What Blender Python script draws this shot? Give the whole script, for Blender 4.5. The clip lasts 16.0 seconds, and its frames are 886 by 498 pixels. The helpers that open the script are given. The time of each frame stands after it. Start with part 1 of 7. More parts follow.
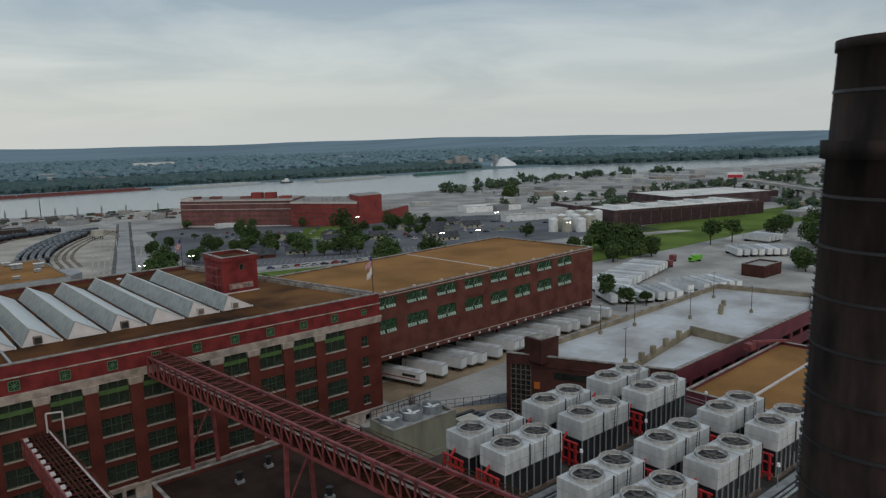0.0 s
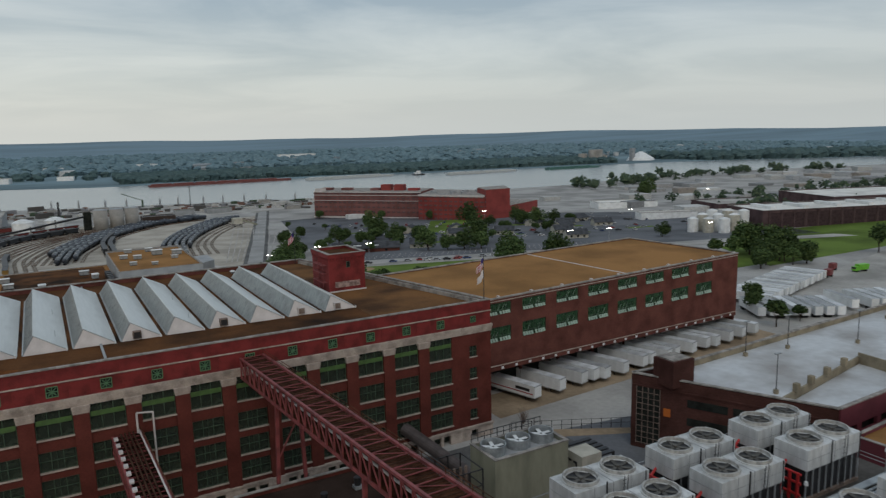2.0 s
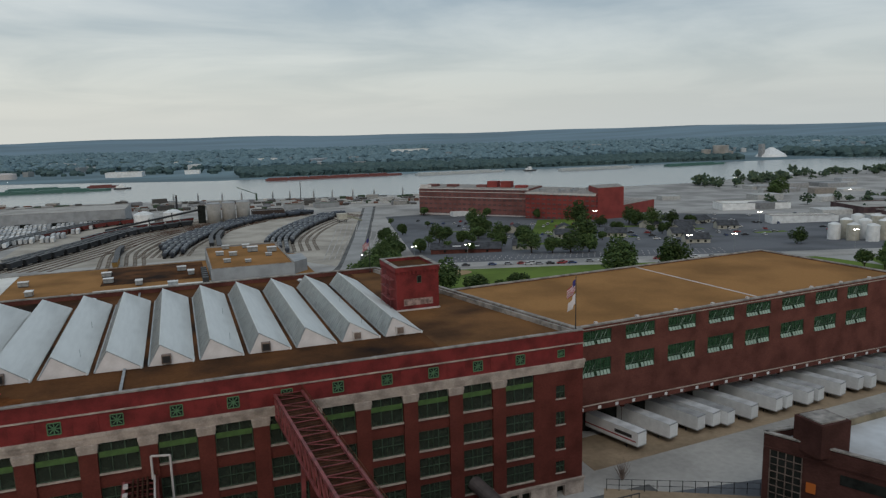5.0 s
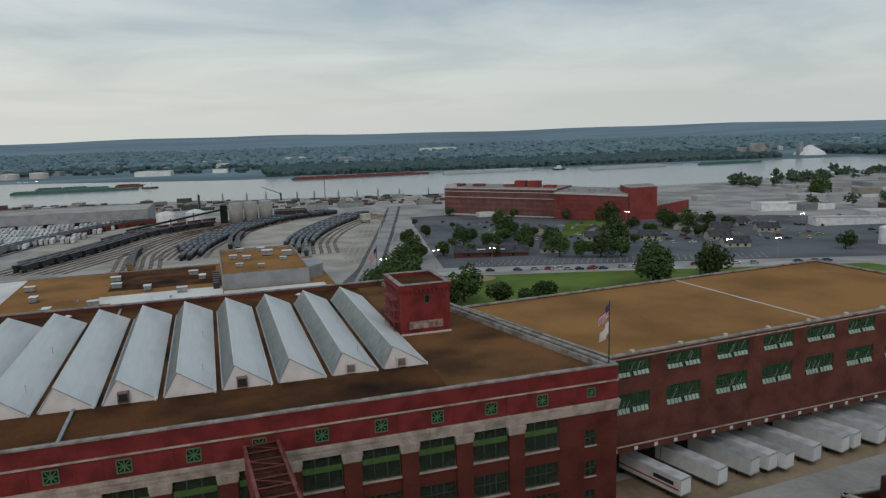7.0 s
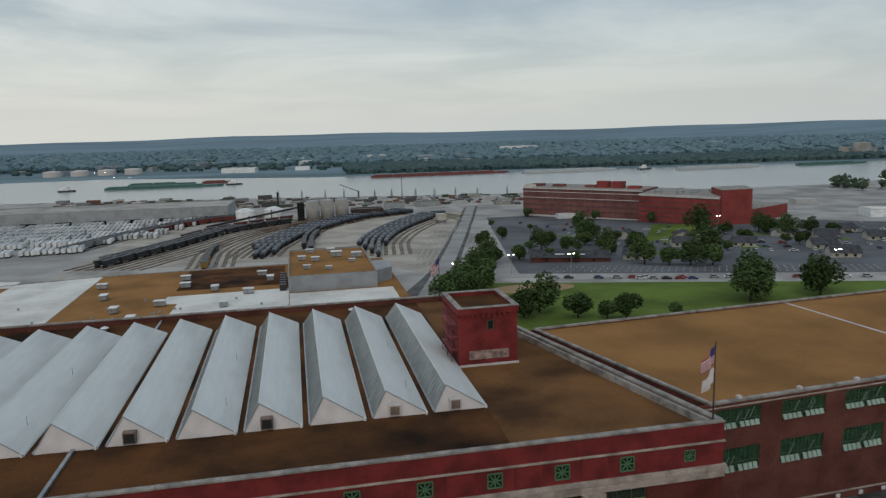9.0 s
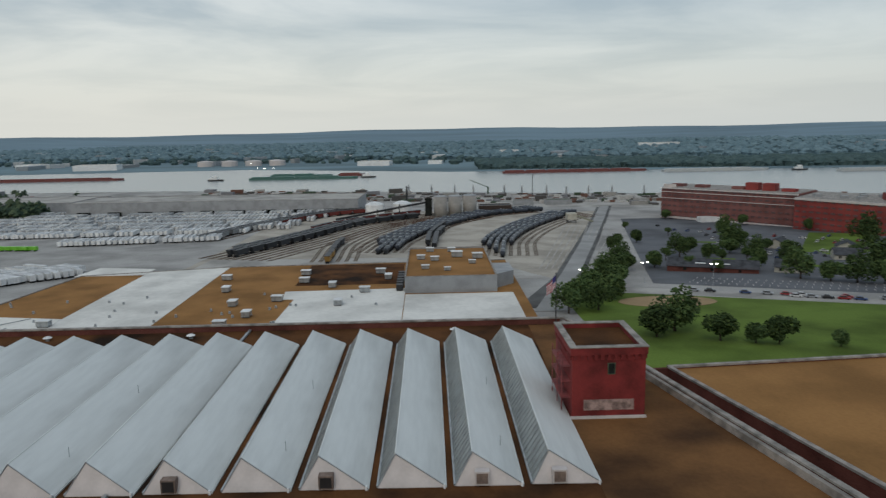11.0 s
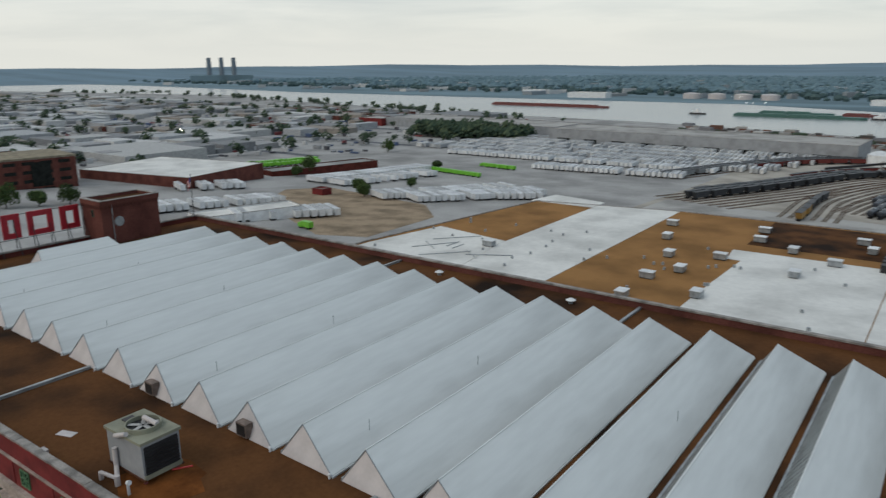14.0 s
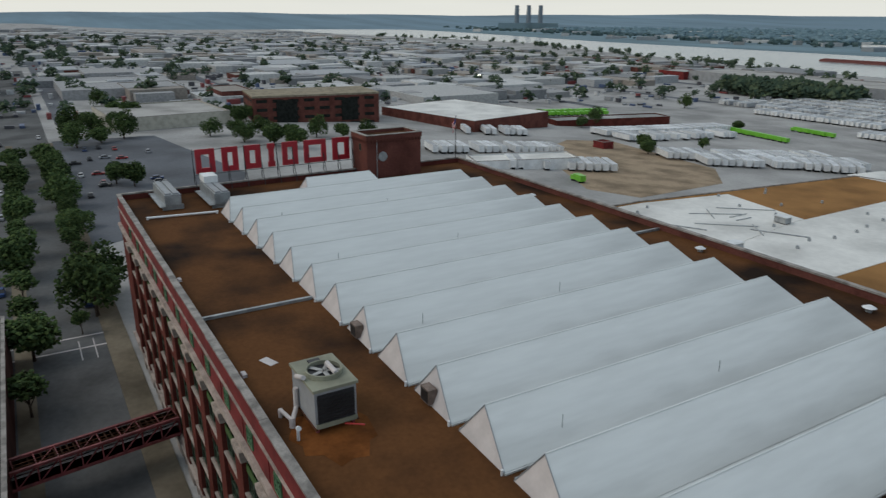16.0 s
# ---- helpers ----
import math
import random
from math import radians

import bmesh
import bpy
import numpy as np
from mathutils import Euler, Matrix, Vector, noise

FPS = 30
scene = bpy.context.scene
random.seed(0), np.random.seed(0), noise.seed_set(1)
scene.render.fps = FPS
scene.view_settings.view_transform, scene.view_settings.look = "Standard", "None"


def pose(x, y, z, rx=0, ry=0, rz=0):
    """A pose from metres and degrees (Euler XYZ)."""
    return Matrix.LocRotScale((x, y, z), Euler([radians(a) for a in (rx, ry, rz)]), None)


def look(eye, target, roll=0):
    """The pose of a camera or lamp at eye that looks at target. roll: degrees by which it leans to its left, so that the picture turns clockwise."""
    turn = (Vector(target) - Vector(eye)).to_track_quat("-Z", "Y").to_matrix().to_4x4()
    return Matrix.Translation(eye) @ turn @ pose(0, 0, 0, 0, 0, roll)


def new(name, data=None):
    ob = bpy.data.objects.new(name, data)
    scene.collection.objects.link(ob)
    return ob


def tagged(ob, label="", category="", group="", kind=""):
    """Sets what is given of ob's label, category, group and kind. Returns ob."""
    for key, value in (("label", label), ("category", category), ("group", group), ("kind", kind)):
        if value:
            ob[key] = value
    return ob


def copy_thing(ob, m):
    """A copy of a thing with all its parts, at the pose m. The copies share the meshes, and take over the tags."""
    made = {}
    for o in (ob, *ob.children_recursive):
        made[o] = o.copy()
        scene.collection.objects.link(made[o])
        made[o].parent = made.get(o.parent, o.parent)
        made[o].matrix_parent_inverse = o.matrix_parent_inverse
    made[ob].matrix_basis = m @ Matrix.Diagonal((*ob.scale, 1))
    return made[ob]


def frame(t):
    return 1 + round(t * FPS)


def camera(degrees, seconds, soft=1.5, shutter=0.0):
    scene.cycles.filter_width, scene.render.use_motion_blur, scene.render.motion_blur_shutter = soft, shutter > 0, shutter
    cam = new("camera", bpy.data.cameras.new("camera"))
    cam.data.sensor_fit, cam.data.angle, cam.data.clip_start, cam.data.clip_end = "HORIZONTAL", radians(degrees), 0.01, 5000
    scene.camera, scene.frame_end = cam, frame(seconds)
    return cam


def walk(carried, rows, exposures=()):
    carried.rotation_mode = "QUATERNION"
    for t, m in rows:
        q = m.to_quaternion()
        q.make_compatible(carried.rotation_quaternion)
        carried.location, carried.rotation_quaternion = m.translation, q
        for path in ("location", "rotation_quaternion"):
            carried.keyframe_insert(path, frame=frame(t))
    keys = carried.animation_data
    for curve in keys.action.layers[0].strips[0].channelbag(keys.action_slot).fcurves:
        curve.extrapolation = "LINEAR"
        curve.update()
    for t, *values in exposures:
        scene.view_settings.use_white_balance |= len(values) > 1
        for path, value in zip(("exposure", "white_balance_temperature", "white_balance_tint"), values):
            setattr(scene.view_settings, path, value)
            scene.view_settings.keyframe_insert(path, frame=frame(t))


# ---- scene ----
cam = camera(63.5, 16.0, 1.3, 0.5)
PATH = [
    (0, (-88.98, -128.752, 61.267), (-87.711, -127.238, 60.953), -1.4),
    (0.5, (-86.202, -126.488, 61.08), (-84.957, -124.957, 60.757), -1.4),
    (1, (-83.486, -124.197, 61.068), (-82.274, -122.64, 60.741), -1.4),
    (1.5, (-80.972, -121.194, 60.911), (-79.847, -119.573, 60.584), -1.4),
    (2, (-77.725, -118.893, 60.692), (-76.756, -117.174, 60.368), -1.3),
    (2.5, (-74.733, -116.287, 60.757), (-73.791, -114.553, 60.43), -1.4),
    (3, (-72.039, -113.299, 60.646), (-71.193, -111.517, 60.32), -1.4),
    (3.5, (-69.261, -110.302, 60.593), (-68.471, -108.494, 60.265), -1.4),
    (4, (-66.683, -107.127, 60.495), (-65.944, -105.297, 60.167), -1.4),
    (4.5, (-63.98, -103.713, 60.42), (-63.273, -101.871, 60.092), -1.5),
    (5, (-61.569, -100.005, 60.339), (-60.884, -98.156, 60.009), -1.4),
    (7.5, (-50.599, -80.017, 60.006), (-50.036, -78.127, 59.672), -1.5),
    (8, (-49.002, -76.338, 60.232), (-48.501, -74.431, 59.896), -1.3),
    (8.5, (-47.075, -71.777, 59.858), (-46.627, -69.857, 59.524), -1.3),
    (8.7, (-46.346, -70.065, 59.83), (-45.916, -68.14, 59.497), -1.4),
    (10.8, (-40.172, -52.159, 59.976), (-40.098, -50.189, 59.639), -1.2),
    (11, (-39.583, -50.321, 59.955), (-39.549, -48.35, 59.617), -1.1),
    (11.5, (-38.577, -45.824, 59.872), (-38.688, -43.855, 59.536), -1.1),
    (12, (-38.081, -41.413, 59.772), (-38.375, -39.464, 59.433), -1.1),
    (12.5, (-37.896, -37.021, 59.686), (-38.429, -35.129, 59.316), -0.6),
    (13, (-37.413, -32.776, 59.382), (-38.179, -30.975, 58.968), -0.5),
    (13.5, (-36.849, -28.185, 59.558), (-37.864, -26.524, 59.098), -0.4),
    (14, (-36.788, -23.854, 59.562), (-37.934, -22.295, 59.057), -0.3),
    (14.5, (-37.814, -20.391, 58.741), (-39.117, -18.974, 58.198), -0.1),
    (15, (-38.269, -17.044, 58.284), (-39.727, -15.808, 57.697), -0.0),
    (15.5, (-39.088, -14.383, 57.856), (-40.659, -13.314, 57.231), 0.1),
    (16, (-40.558, -12.645, 57.504), (-42.193, -11.68, 56.873), 0.3),
]
EXPOSURES = [(0, 0.10), (3.5, 0.13), (8, 0.13), (11, 0.20), (13.5, 0.33), (16, 0.36)]
walk(cam, [(t, look(eye, target, roll)) for t, eye, target, roll in PATH], EXPOSURES)

# ---- world and sun ----
world = bpy.data.worlds.new("overcast_sky")
scene.world = world
world.use_nodes = True
wn, wl = world.node_tree.nodes, world.node_tree.links
wn.clear()


def wnode(kind, **vals):
    nd = wn.new(kind)
    for k, v in vals.items():
        nd.inputs[int(k[1:])].default_value = v
    return nd


sky = wn.new("ShaderNodeTexSky")
sky.sky_type, sky.sun_disc = "NISHITA", False
sky.sun_elevation, sky.sun_rotation = radians(14), radians(200)
sky.air_density, sky.dust_density = 1.2, 2.0
tex = wn.new("ShaderNodeTexCoord")
sep = wn.new("ShaderNodeSeparateXYZ")
wl.new(tex.outputs["Generated"], sep.inputs[0])
# cloud sheets: directions laid onto a flat layer overhead
low = wnode("ShaderNodeMath", i1=0.10)
cut = wnode("ShaderNodeMath", i1=0.05)
low.operation, cut.operation = "ADD", "MAXIMUM"
wl.new(sep.outputs[2], low.inputs[0]), wl.new(low.outputs[0], cut.inputs[0])
flat = wn.new("ShaderNodeCombineXYZ")
for axis in (0, 1):
    div = wn.new("ShaderNodeMath")
    div.operation = "DIVIDE"
    wl.new(sep.outputs[axis], div.inputs[0]), wl.new(cut.outputs[0], div.inputs[1]), wl.new(div.outputs[0], flat.inputs[axis])
cloud = wn.new("ShaderNodeTexNoise")
cloud.inputs["Scale"].default_value, cloud.inputs["Detail"].default_value, cloud.inputs["Roughness"].default_value = 0.55, 6, 0.55
cloud.inputs["Distortion"].default_value = 0.5
wl.new(flat.outputs[0], cloud.inputs["Vector"])
ramp = wn.new("ShaderNodeValToRGB")
ramp.color_ramp.elements[0].position, ramp.color_ramp.elements[0].color = 0.40, (0.30, 0.38, 0.465, 1)
ramp.color_ramp.elements[1].position, ramp.color_ramp.elements[1].color = 0.60, (0.60, 0.645, 0.68, 1)
wl.new(cloud.outputs["Fac"], ramp.inputs[0])
band = wn.new("ShaderNodeValToRGB")
band.color_ramp.elements[0].position, band.color_ramp.elements[0].color = 0.0, (1, 1, 1, 1)
band.color_ramp.elements[1].position, band.color_ramp.elements[1].color = 0.20, (0, 0, 0, 1)
wl.new(sep.outputs[2], band.inputs[0])
pale = wn.new("ShaderNodeMix")
pale.data_type = "RGBA"
pale.inputs[7].default_value = (0.69, 0.705, 0.675, 1)
wl.new(band.outputs[0], pale.inputs[0]), wl.new(ramp.outputs[0], pale.inputs[6])
# the clouds are thinner and warmer to the west, where the low sun stands behind them
side = wn.new("ShaderNodeValToRGB")
side.color_ramp.elements[0].position, side.color_ramp.elements[0].color = 0.30, (1.0, 0.99, 0.97, 1)
side.color_ramp.elements[1].position, side.color_ramp.elements[1].color = 0.85, (0.80, 0.835, 0.87, 1)
half = wnode("ShaderNodeMath", i1=0.5, i2=0.5)
half.operation = "MULTIPLY_ADD"
wl.new(sep.outputs[0], half.inputs[0]), wl.new(half.outputs[0], side.inputs[0])
lit = wn.new("ShaderNodeMix")
lit.data_type, lit.blend_type = "RGBA", "MULTIPLY"
lit.inputs[0].default_value = 1.0
wl.new(pale.outputs[2], lit.inputs[6]), wl.new(side.outputs[0], lit.inputs[7])
both = wn.new("ShaderNodeMix")
both.data_type, both.blend_type = "RGBA", "ADD"
both.inputs[0].default_value = 0.02
wl.new(lit.outputs[2], both.inputs[6]), wl.new(sky.outputs[0], both.inputs[7])
back = wn.new("ShaderNodeBackground")
back.inputs[1].default_value = 0.85
wout = wn.new("ShaderNodeOutputWorld")
wl.new(both.outputs[2], back.inputs[0]), wl.new(back.outputs[0], wout.inputs[0])
sun_data = bpy.data.lights.new("sun", "SUN")
sun_data.energy, sun_data.angle, sun_data.color = 0.5, radians(25), (1.0, 0.95, 0.88)
sun = new("sun", sun_data)
sun.matrix_world = look((0, 0, 300), (30, 80, 200))


# ---- materials ----
def times_colour(n, l, a, b):
    mu = n.new("ShaderNodeMix")
    mu.data_type, mu.blend_type = "RGBA", "MULTIPLY"
    mu.inputs[0].default_value = 1
    l.new(a, mu.inputs[6]), l.new(b, mu.inputs[7])
    return mu.outputs[2]


def spread(n, l, source, low_to, high_to):
    mr = n.new("ShaderNodeMapRange")
    mr.inputs["To Min"].default_value, mr.inputs["To Max"].default_value = low_to, high_to
    l.new(source, mr.inputs["Value"])
    return mr.outputs[0]


def mat(name, base, rough=0.8, vary=0.25, scale=0.6, fine=6.0, bump=0.15, metal=0.0, tint=None, ob_vary=0.0, stretch=None, island=None):
    """Stains and grain over a base colour, with fine relief; island: colours taken piece by piece by chance."""
    m = bpy.data.materials.new(name)
    m.use_nodes = True
    n, l = m.node_tree.nodes, m.node_tree.links
    p = n["Principled BSDF"]
    src = n.new("ShaderNodeTexCoord").outputs["Object"]
    if stretch:
        mp = n.new("ShaderNodeMapping")
        mp.inputs["Scale"].default_value = stretch
        l.new(src, mp.inputs[0])
        src = mp.outputs[0]
    a, b = n.new("ShaderNodeTexNoise"), n.new("ShaderNodeTexNoise")
    for nz, s in ((a, scale), (b, fine)):
        nz.inputs["Scale"].default_value, nz.inputs["Detail"].default_value = s, 5
        l.new(src, nz.inputs["Vector"])
    r = n.new("ShaderNodeValToRGB")
    r.color_ramp.elements[0].position, r.color_ramp.elements[0].color = 0.34, (*(tint or [c * (1 - vary * 1.3) for c in base]), 1)
    r.color_ramp.elements[1].position, r.color_ramp.elements[1].color = 0.60, (*[min(1, c * (1 + vary)) for c in base], 1)
    l.new(a.outputs["Fac"], r.inputs[0])
    out = times_colour(n, l, r.outputs[0], spread(n, l, b.outputs["Fac"], 1 - vary, 1 + vary))
    if island:
        r.color_ramp.elements[0].color, r.color_ramp.elements[1].color = (0.8, 0.8, 0.8, 1), (1.1, 1.1, 1.1, 1)
        k = n.new("ShaderNodeValToRGB")
        k.color_ramp.interpolation = "CONSTANT"
        while len(k.color_ramp.elements) < len(island):
            k.color_ramp.elements.new(0.99)
        for i, c in enumerate(island):
            k.color_ramp.elements[i].position = i / len(island)
            k.color_ramp.elements[i].color = (*c, 1)
        l.new(n.new("ShaderNodeNewGeometry").outputs["Random Per Island"], k.inputs[0])
        out = times_colour(n, l, out, k.outputs[0])
    if ob_vary:
        out = times_colour(n, l, out, spread(n, l, n.new("ShaderNodeObjectInfo").outputs["Random"], 1 - ob_vary, 1 + ob_vary))
    l.new(out, p.inputs["Base Color"])
    p.inputs["Roughness"].default_value, p.inputs["Metallic"].default_value = rough, metal
    p.inputs["Specular IOR Level"].default_value = 0.5 if rough < 0.7 else (0.3 if rough < 0.88 else 0.08)
    if bump:
        bp = n.new("ShaderNodeBump")
        bp.inputs["Strength"].default_value, bp.inputs["Distance"].default_value = bump, 0.05
        l.new(b.outputs["Fac"], bp.inputs["Height"]), l.new(bp.outputs[0], p.inputs["Normal"])
    return m


def brick_mat(name, base):
    """Brickwork: courses 8 cm high, laid round the corner by x + y."""
    m = mat(name, base, 0.9, 0.2, 0.22, 3.0)
    n, l = m.node_tree.nodes, m.node_tree.links
    p = n["Principled BSDF"]
    old = p.inputs["Base Color"].links[0].from_socket
    sp = n.new("ShaderNodeSeparateXYZ")
    l.new(n.new("ShaderNodeTexCoord").outputs["Object"], sp.inputs[0])
    s = n.new("ShaderNodeMath")
    s.operation = "ADD"
    l.new(sp.outputs[0], s.inputs[0]), l.new(sp.outputs[1], s.inputs[1])
    cb = n.new("ShaderNodeCombineXYZ")
    l.new(s.outputs[0], cb.inputs[0]), l.new(sp.outputs[2], cb.inputs[1])
    br = n.new("ShaderNodeTexBrick")
    for key, value in (("Scale", 1.0), ("Color1", (1, 1, 1, 1)), ("Color2", (0.75, 0.73, 0.73, 1)), ("Mortar", (0.9, 0.85, 0.8, 1)),
                       ("Mortar Size", 0.008), ("Brick Width", 0.24), ("Row Height", 0.08)):
        br.inputs[key].default_value = value
    l.new(cb.outputs[0], br.inputs["Vector"])
    l.new(times_colour(n, l, old, br.outputs["Color"]), p.inputs["Base Color"])
    return m


def plain_nodes(name):
    m = bpy.data.materials.new(name)
    m.use_nodes = True
    m.node_tree.nodes.clear()
    return m, m.node_tree.nodes, m.node_tree.links, m.node_tree.nodes.new("ShaderNodeOutputMaterial")


def glass_mat(name, tint):
    m, n, l, o = plain_nodes(name)
    t, g, f, x = (n.new(k) for k in ("ShaderNodeBsdfTransparent", "ShaderNodeBsdfGlossy", "ShaderNodeFresnel", "ShaderNodeMixShader"))
    t.inputs[0].default_value, g.inputs["Roughness"].default_value = (*tint, 1), 0.06
    l.new(f.outputs[0], x.inputs[0]), l.new(t.outputs[0], x.inputs[1]), l.new(g.outputs[0], x.inputs[2]), l.new(x.outputs[0], o.inputs[0])
    return m


def dusty_glass(name, tint, dust, share):
    """Old glass under a film of dust: part clear pane, part dull grey-green."""
    m = glass_mat(name, tint)
    n, l = m.node_tree.nodes, m.node_tree.links
    o = next(k for k in n if k.type == "OUTPUT_MATERIAL")
    clear = o.inputs[0].links[0].from_socket
    d, x, z = n.new("ShaderNodeBsdfDiffuse"), n.new("ShaderNodeMixShader"), n.new("ShaderNodeTexNoise")
    z.inputs["Scale"].default_value, z.inputs["Detail"].default_value = 1.1, 3
    l.new(n.new("ShaderNodeTexCoord").outputs["Object"], z.inputs["Vector"])
    d.inputs[0].default_value = (*dust, 1)
    l.new(spread(n, l, z.outputs["Fac"], share - 0.45, share + 0.45), x.inputs[0])
    l.new(clear, x.inputs[1]), l.new(d.outputs[0], x.inputs[2]), l.new(x.outputs[0], o.inputs[0])
    return m


def glow_mat(name, col, power):
    m, n, l, o = plain_nodes(name)
    e = n.new("ShaderNodeEmission")
    e.inputs[0].default_value, e.inputs[1].default_value = (*col, 1), power
    l.new(e.outputs[0], o.inputs[0])
    return m


RED_PAINT = mat("red_painted_brick", (0.150, 0.020, 0.019), 0.8, 0.26, 0.35, 5, 0.2)
BRICK = brick_mat("dark_red_brick", (0.118, 0.034, 0.027))
BRICK2 = brick_mat("brown_red_brick", (0.137, 0.053, 0.043))
STONE = mat("weathered_limestone", (0.36, 0.30, 0.26), 0.85, 0.25, 0.5, 4, 0.3)
GREEN = mat("green_window_frame", (0.042, 0.072, 0.045), 0.55, 0.2)
GREEN_LITE = mat("bright_green_panel", (0.058, 0.115, 0.030), 0.6, 0.2, 0.9)
PANE = dusty_glass("window_glass", (0.35, 0.42, 0.38), (0.042, 0.053, 0.040), 0.7)
WING_PANE = dusty_glass("green_wired_glass", (0.35, 0.45, 0.38), (0.045, 0.105, 0.055), 0.7)
# dark green-grey that paints the dimness of rooms behind glass
ROOM_SHADE = mat("dim_green_rooms", (0.05, 0.062, 0.05), 0.9, 0.35, 0.5, 2)
# near-black, both for dark faces and for shade painted into openings and gaps
DARK_AND_SHADE = mat("dark_interior", (0.018, 0.02, 0.018), 0.9, 0.3)
TAR = mat("rusty_gravel_roof", (0.088, 0.038, 0.0145), 0.95, 0.28, 0.085, 2.5, 0.3, tint=(0.019, 0.0115, 0.008))
BROWN_GRAVEL = mat("brown_gravel_roof", (0.150, 0.074, 0.030), 0.95, 0.22, 0.075, 2.5, 0.3, tint=(0.064, 0.033, 0.017))
TAN_ROOF = mat("tan_gravel_roof", (0.262, 0.136, 0.051), 0.95, 0.18, 0.06, 2.0, 0.3)
COPING = mat("grey_parapet_coping", (0.25, 0.23, 0.21), 0.85, 0.3, 0.6, 5)
MEMBRANE = mat("white_roof_membrane", (0.545, 0.565, 0.555), 0.6, 0.13, 0.22, 1.4, 0.08, stretch=(1.0, 0.15, 1.0))
WHITE_ROOF = mat("white_flat_roof", (0.62, 0.61, 0.575), 0.8, 0.13, 0.06, 0.6, 0.08)
GLAZE = mat("grey_ribbed_glazing", (0.21, 0.235, 0.235), 0.3, 0.2, 0.5, 3, 0.05)
PINKWHITE = mat("pinkish_white_gable", (0.52, 0.48, 0.465), 0.7, 0.08, 0.4, 3)
VENTDARK = mat("brown_vent_hatch", (0.16, 0.12, 0.10), 0.7, 0.3, 1.0, 6)
WHITE = mat("white_metal", (0.66, 0.67, 0.67), 0.45, 0.10, 0.3, 2.0, 0.05, ob_vary=0.12)
GALV = mat("galvanised_metal", (0.30, 0.32, 0.33), 0.4, 0.2, 0.7, 5, 0.05, metal=0.3)
BLACK = mat("black_metal", (0.018, 0.018, 0.02), 0.5, 0.2)
BLACK_TANK = mat("black_tank_paint", (0.03, 0.036, 0.048), 0.42, 0.25, 0.3, 2, ob_vary=0.35)
RED_STEEL = mat("red_oxide_steel", (0.185, 0.042, 0.042), 0.6, 0.28, 0.8, 6)
RED_PIPE = mat("bright_red_pipe", (0.40, 0.02, 0.02), 0.45, 0.15)
RUST = mat("rusted_deck", (0.085, 0.036, 0.020), 0.9, 0.35, 0.6, 5)
ASPHALT = mat("asphalt", (0.118, 0.123, 0.134), 0.92, 0.2, 0.03, 1.2, 0.1)
CONCRETE = mat("concrete_paving", (0.34, 0.328, 0.308), 0.9, 0.2, 0.05, 0.9, 0.1)
LOTGREY = mat("pale_gravel_yard", (0.315, 0.308, 0.296), 0.92, 0.2, 0.03, 0.8, 0.1)
STREET = mat("worn_dark_street", (0.105, 0.105, 0.104), 0.92, 0.24, 0.06, 1.0, 0.1)
PAVING = mat("dark_worn_paving", (0.060, 0.058, 0.055), 0.92, 0.25, 0.08, 1.0, 0.1)
PALE_ROAD = mat("pale_concrete_road", (0.30, 0.30, 0.295), 0.9, 0.12, 0.05, 1.0, 0.1)
SAND = mat("sandy_ballast", (0.37, 0.34, 0.295), 0.95, 0.2, 0.04, 0.7, 0.15)
GRASS = mat("mown_grass", (0.100, 0.148, 0.030), 0.95, 0.24, 0.04, 1.5, 0.2)
DIRT = mat("infield_dirt", (0.30, 0.215, 0.125), 0.95, 0.12, 0.05, 1.5, 0.1)
WATER = mat("river_water", (0.235, 0.255, 0.255), 0.22, 0.08, 0.004, 0.05, 0.0)
BARK = mat("bark", (0.06, 0.045, 0.035), 0.95, 0.25, 2, 9)
LEAF = mat("leaves", (0.03, 0.06, 0.02), 0.9, 0.2, 0.3, 3, 0.2, island=[(0.052, 0.084, 0.031), (0.066, 0.100, 0.036), (0.043, 0.072, 0.029), (0.084, 0.120, 0.040)], ob_vary=0.3)
# bank and plain leaves turn blue and pale, distance haze put into the colour
LEAF_FAR_HAZE = mat("bank_leaves", (0.03, 0.06, 0.02), 0.95, 0.2, 0.1, 1, 0.1, island=[(0.066, 0.104, 0.106), (0.076, 0.116, 0.116), (0.058, 0.094, 0.098)])
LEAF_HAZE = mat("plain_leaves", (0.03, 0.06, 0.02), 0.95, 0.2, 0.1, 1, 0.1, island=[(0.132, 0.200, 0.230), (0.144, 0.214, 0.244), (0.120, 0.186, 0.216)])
# town leaves greyed in the colour itself for the haze over them
LEAF_TOWN_HAZE = mat("town_leaves", (0.03, 0.06, 0.02), 0.95, 0.2, 0.1, 1, 0.1, island=[(0.050, 0.076, 0.050), (0.064, 0.092, 0.058), (0.040, 0.064, 0.046), (0.082, 0.108, 0.062)])
# far land and ridge have the haze mixed into their base colours
FARLAND_HAZE = mat("far_wooded_land", (0.148, 0.212, 0.240), 1.0, 0.18, 0.004, 0.02, 0.0, stretch=(0.35, 1.6, 1.0))
RIDGE_HAZE = mat("blue_green_ridge", (0.158, 0.226, 0.270), 1.0, 0.12, 0.003, 0.02, 0.0, stretch=(0.3, 1.2, 1.0))
TYRE = mat("tyre_rubber", (0.015, 0.015, 0.015), 0.85, 0.2)
TRAILER_TOP = mat("trailer_roof", (0.43, 0.44, 0.45), 0.5, 0.15, 0.4, 3, 0.05, ob_vary=0.4)
LIME = mat("lime_green_paint", (0.14, 0.42, 0.03), 0.4, 0.1)
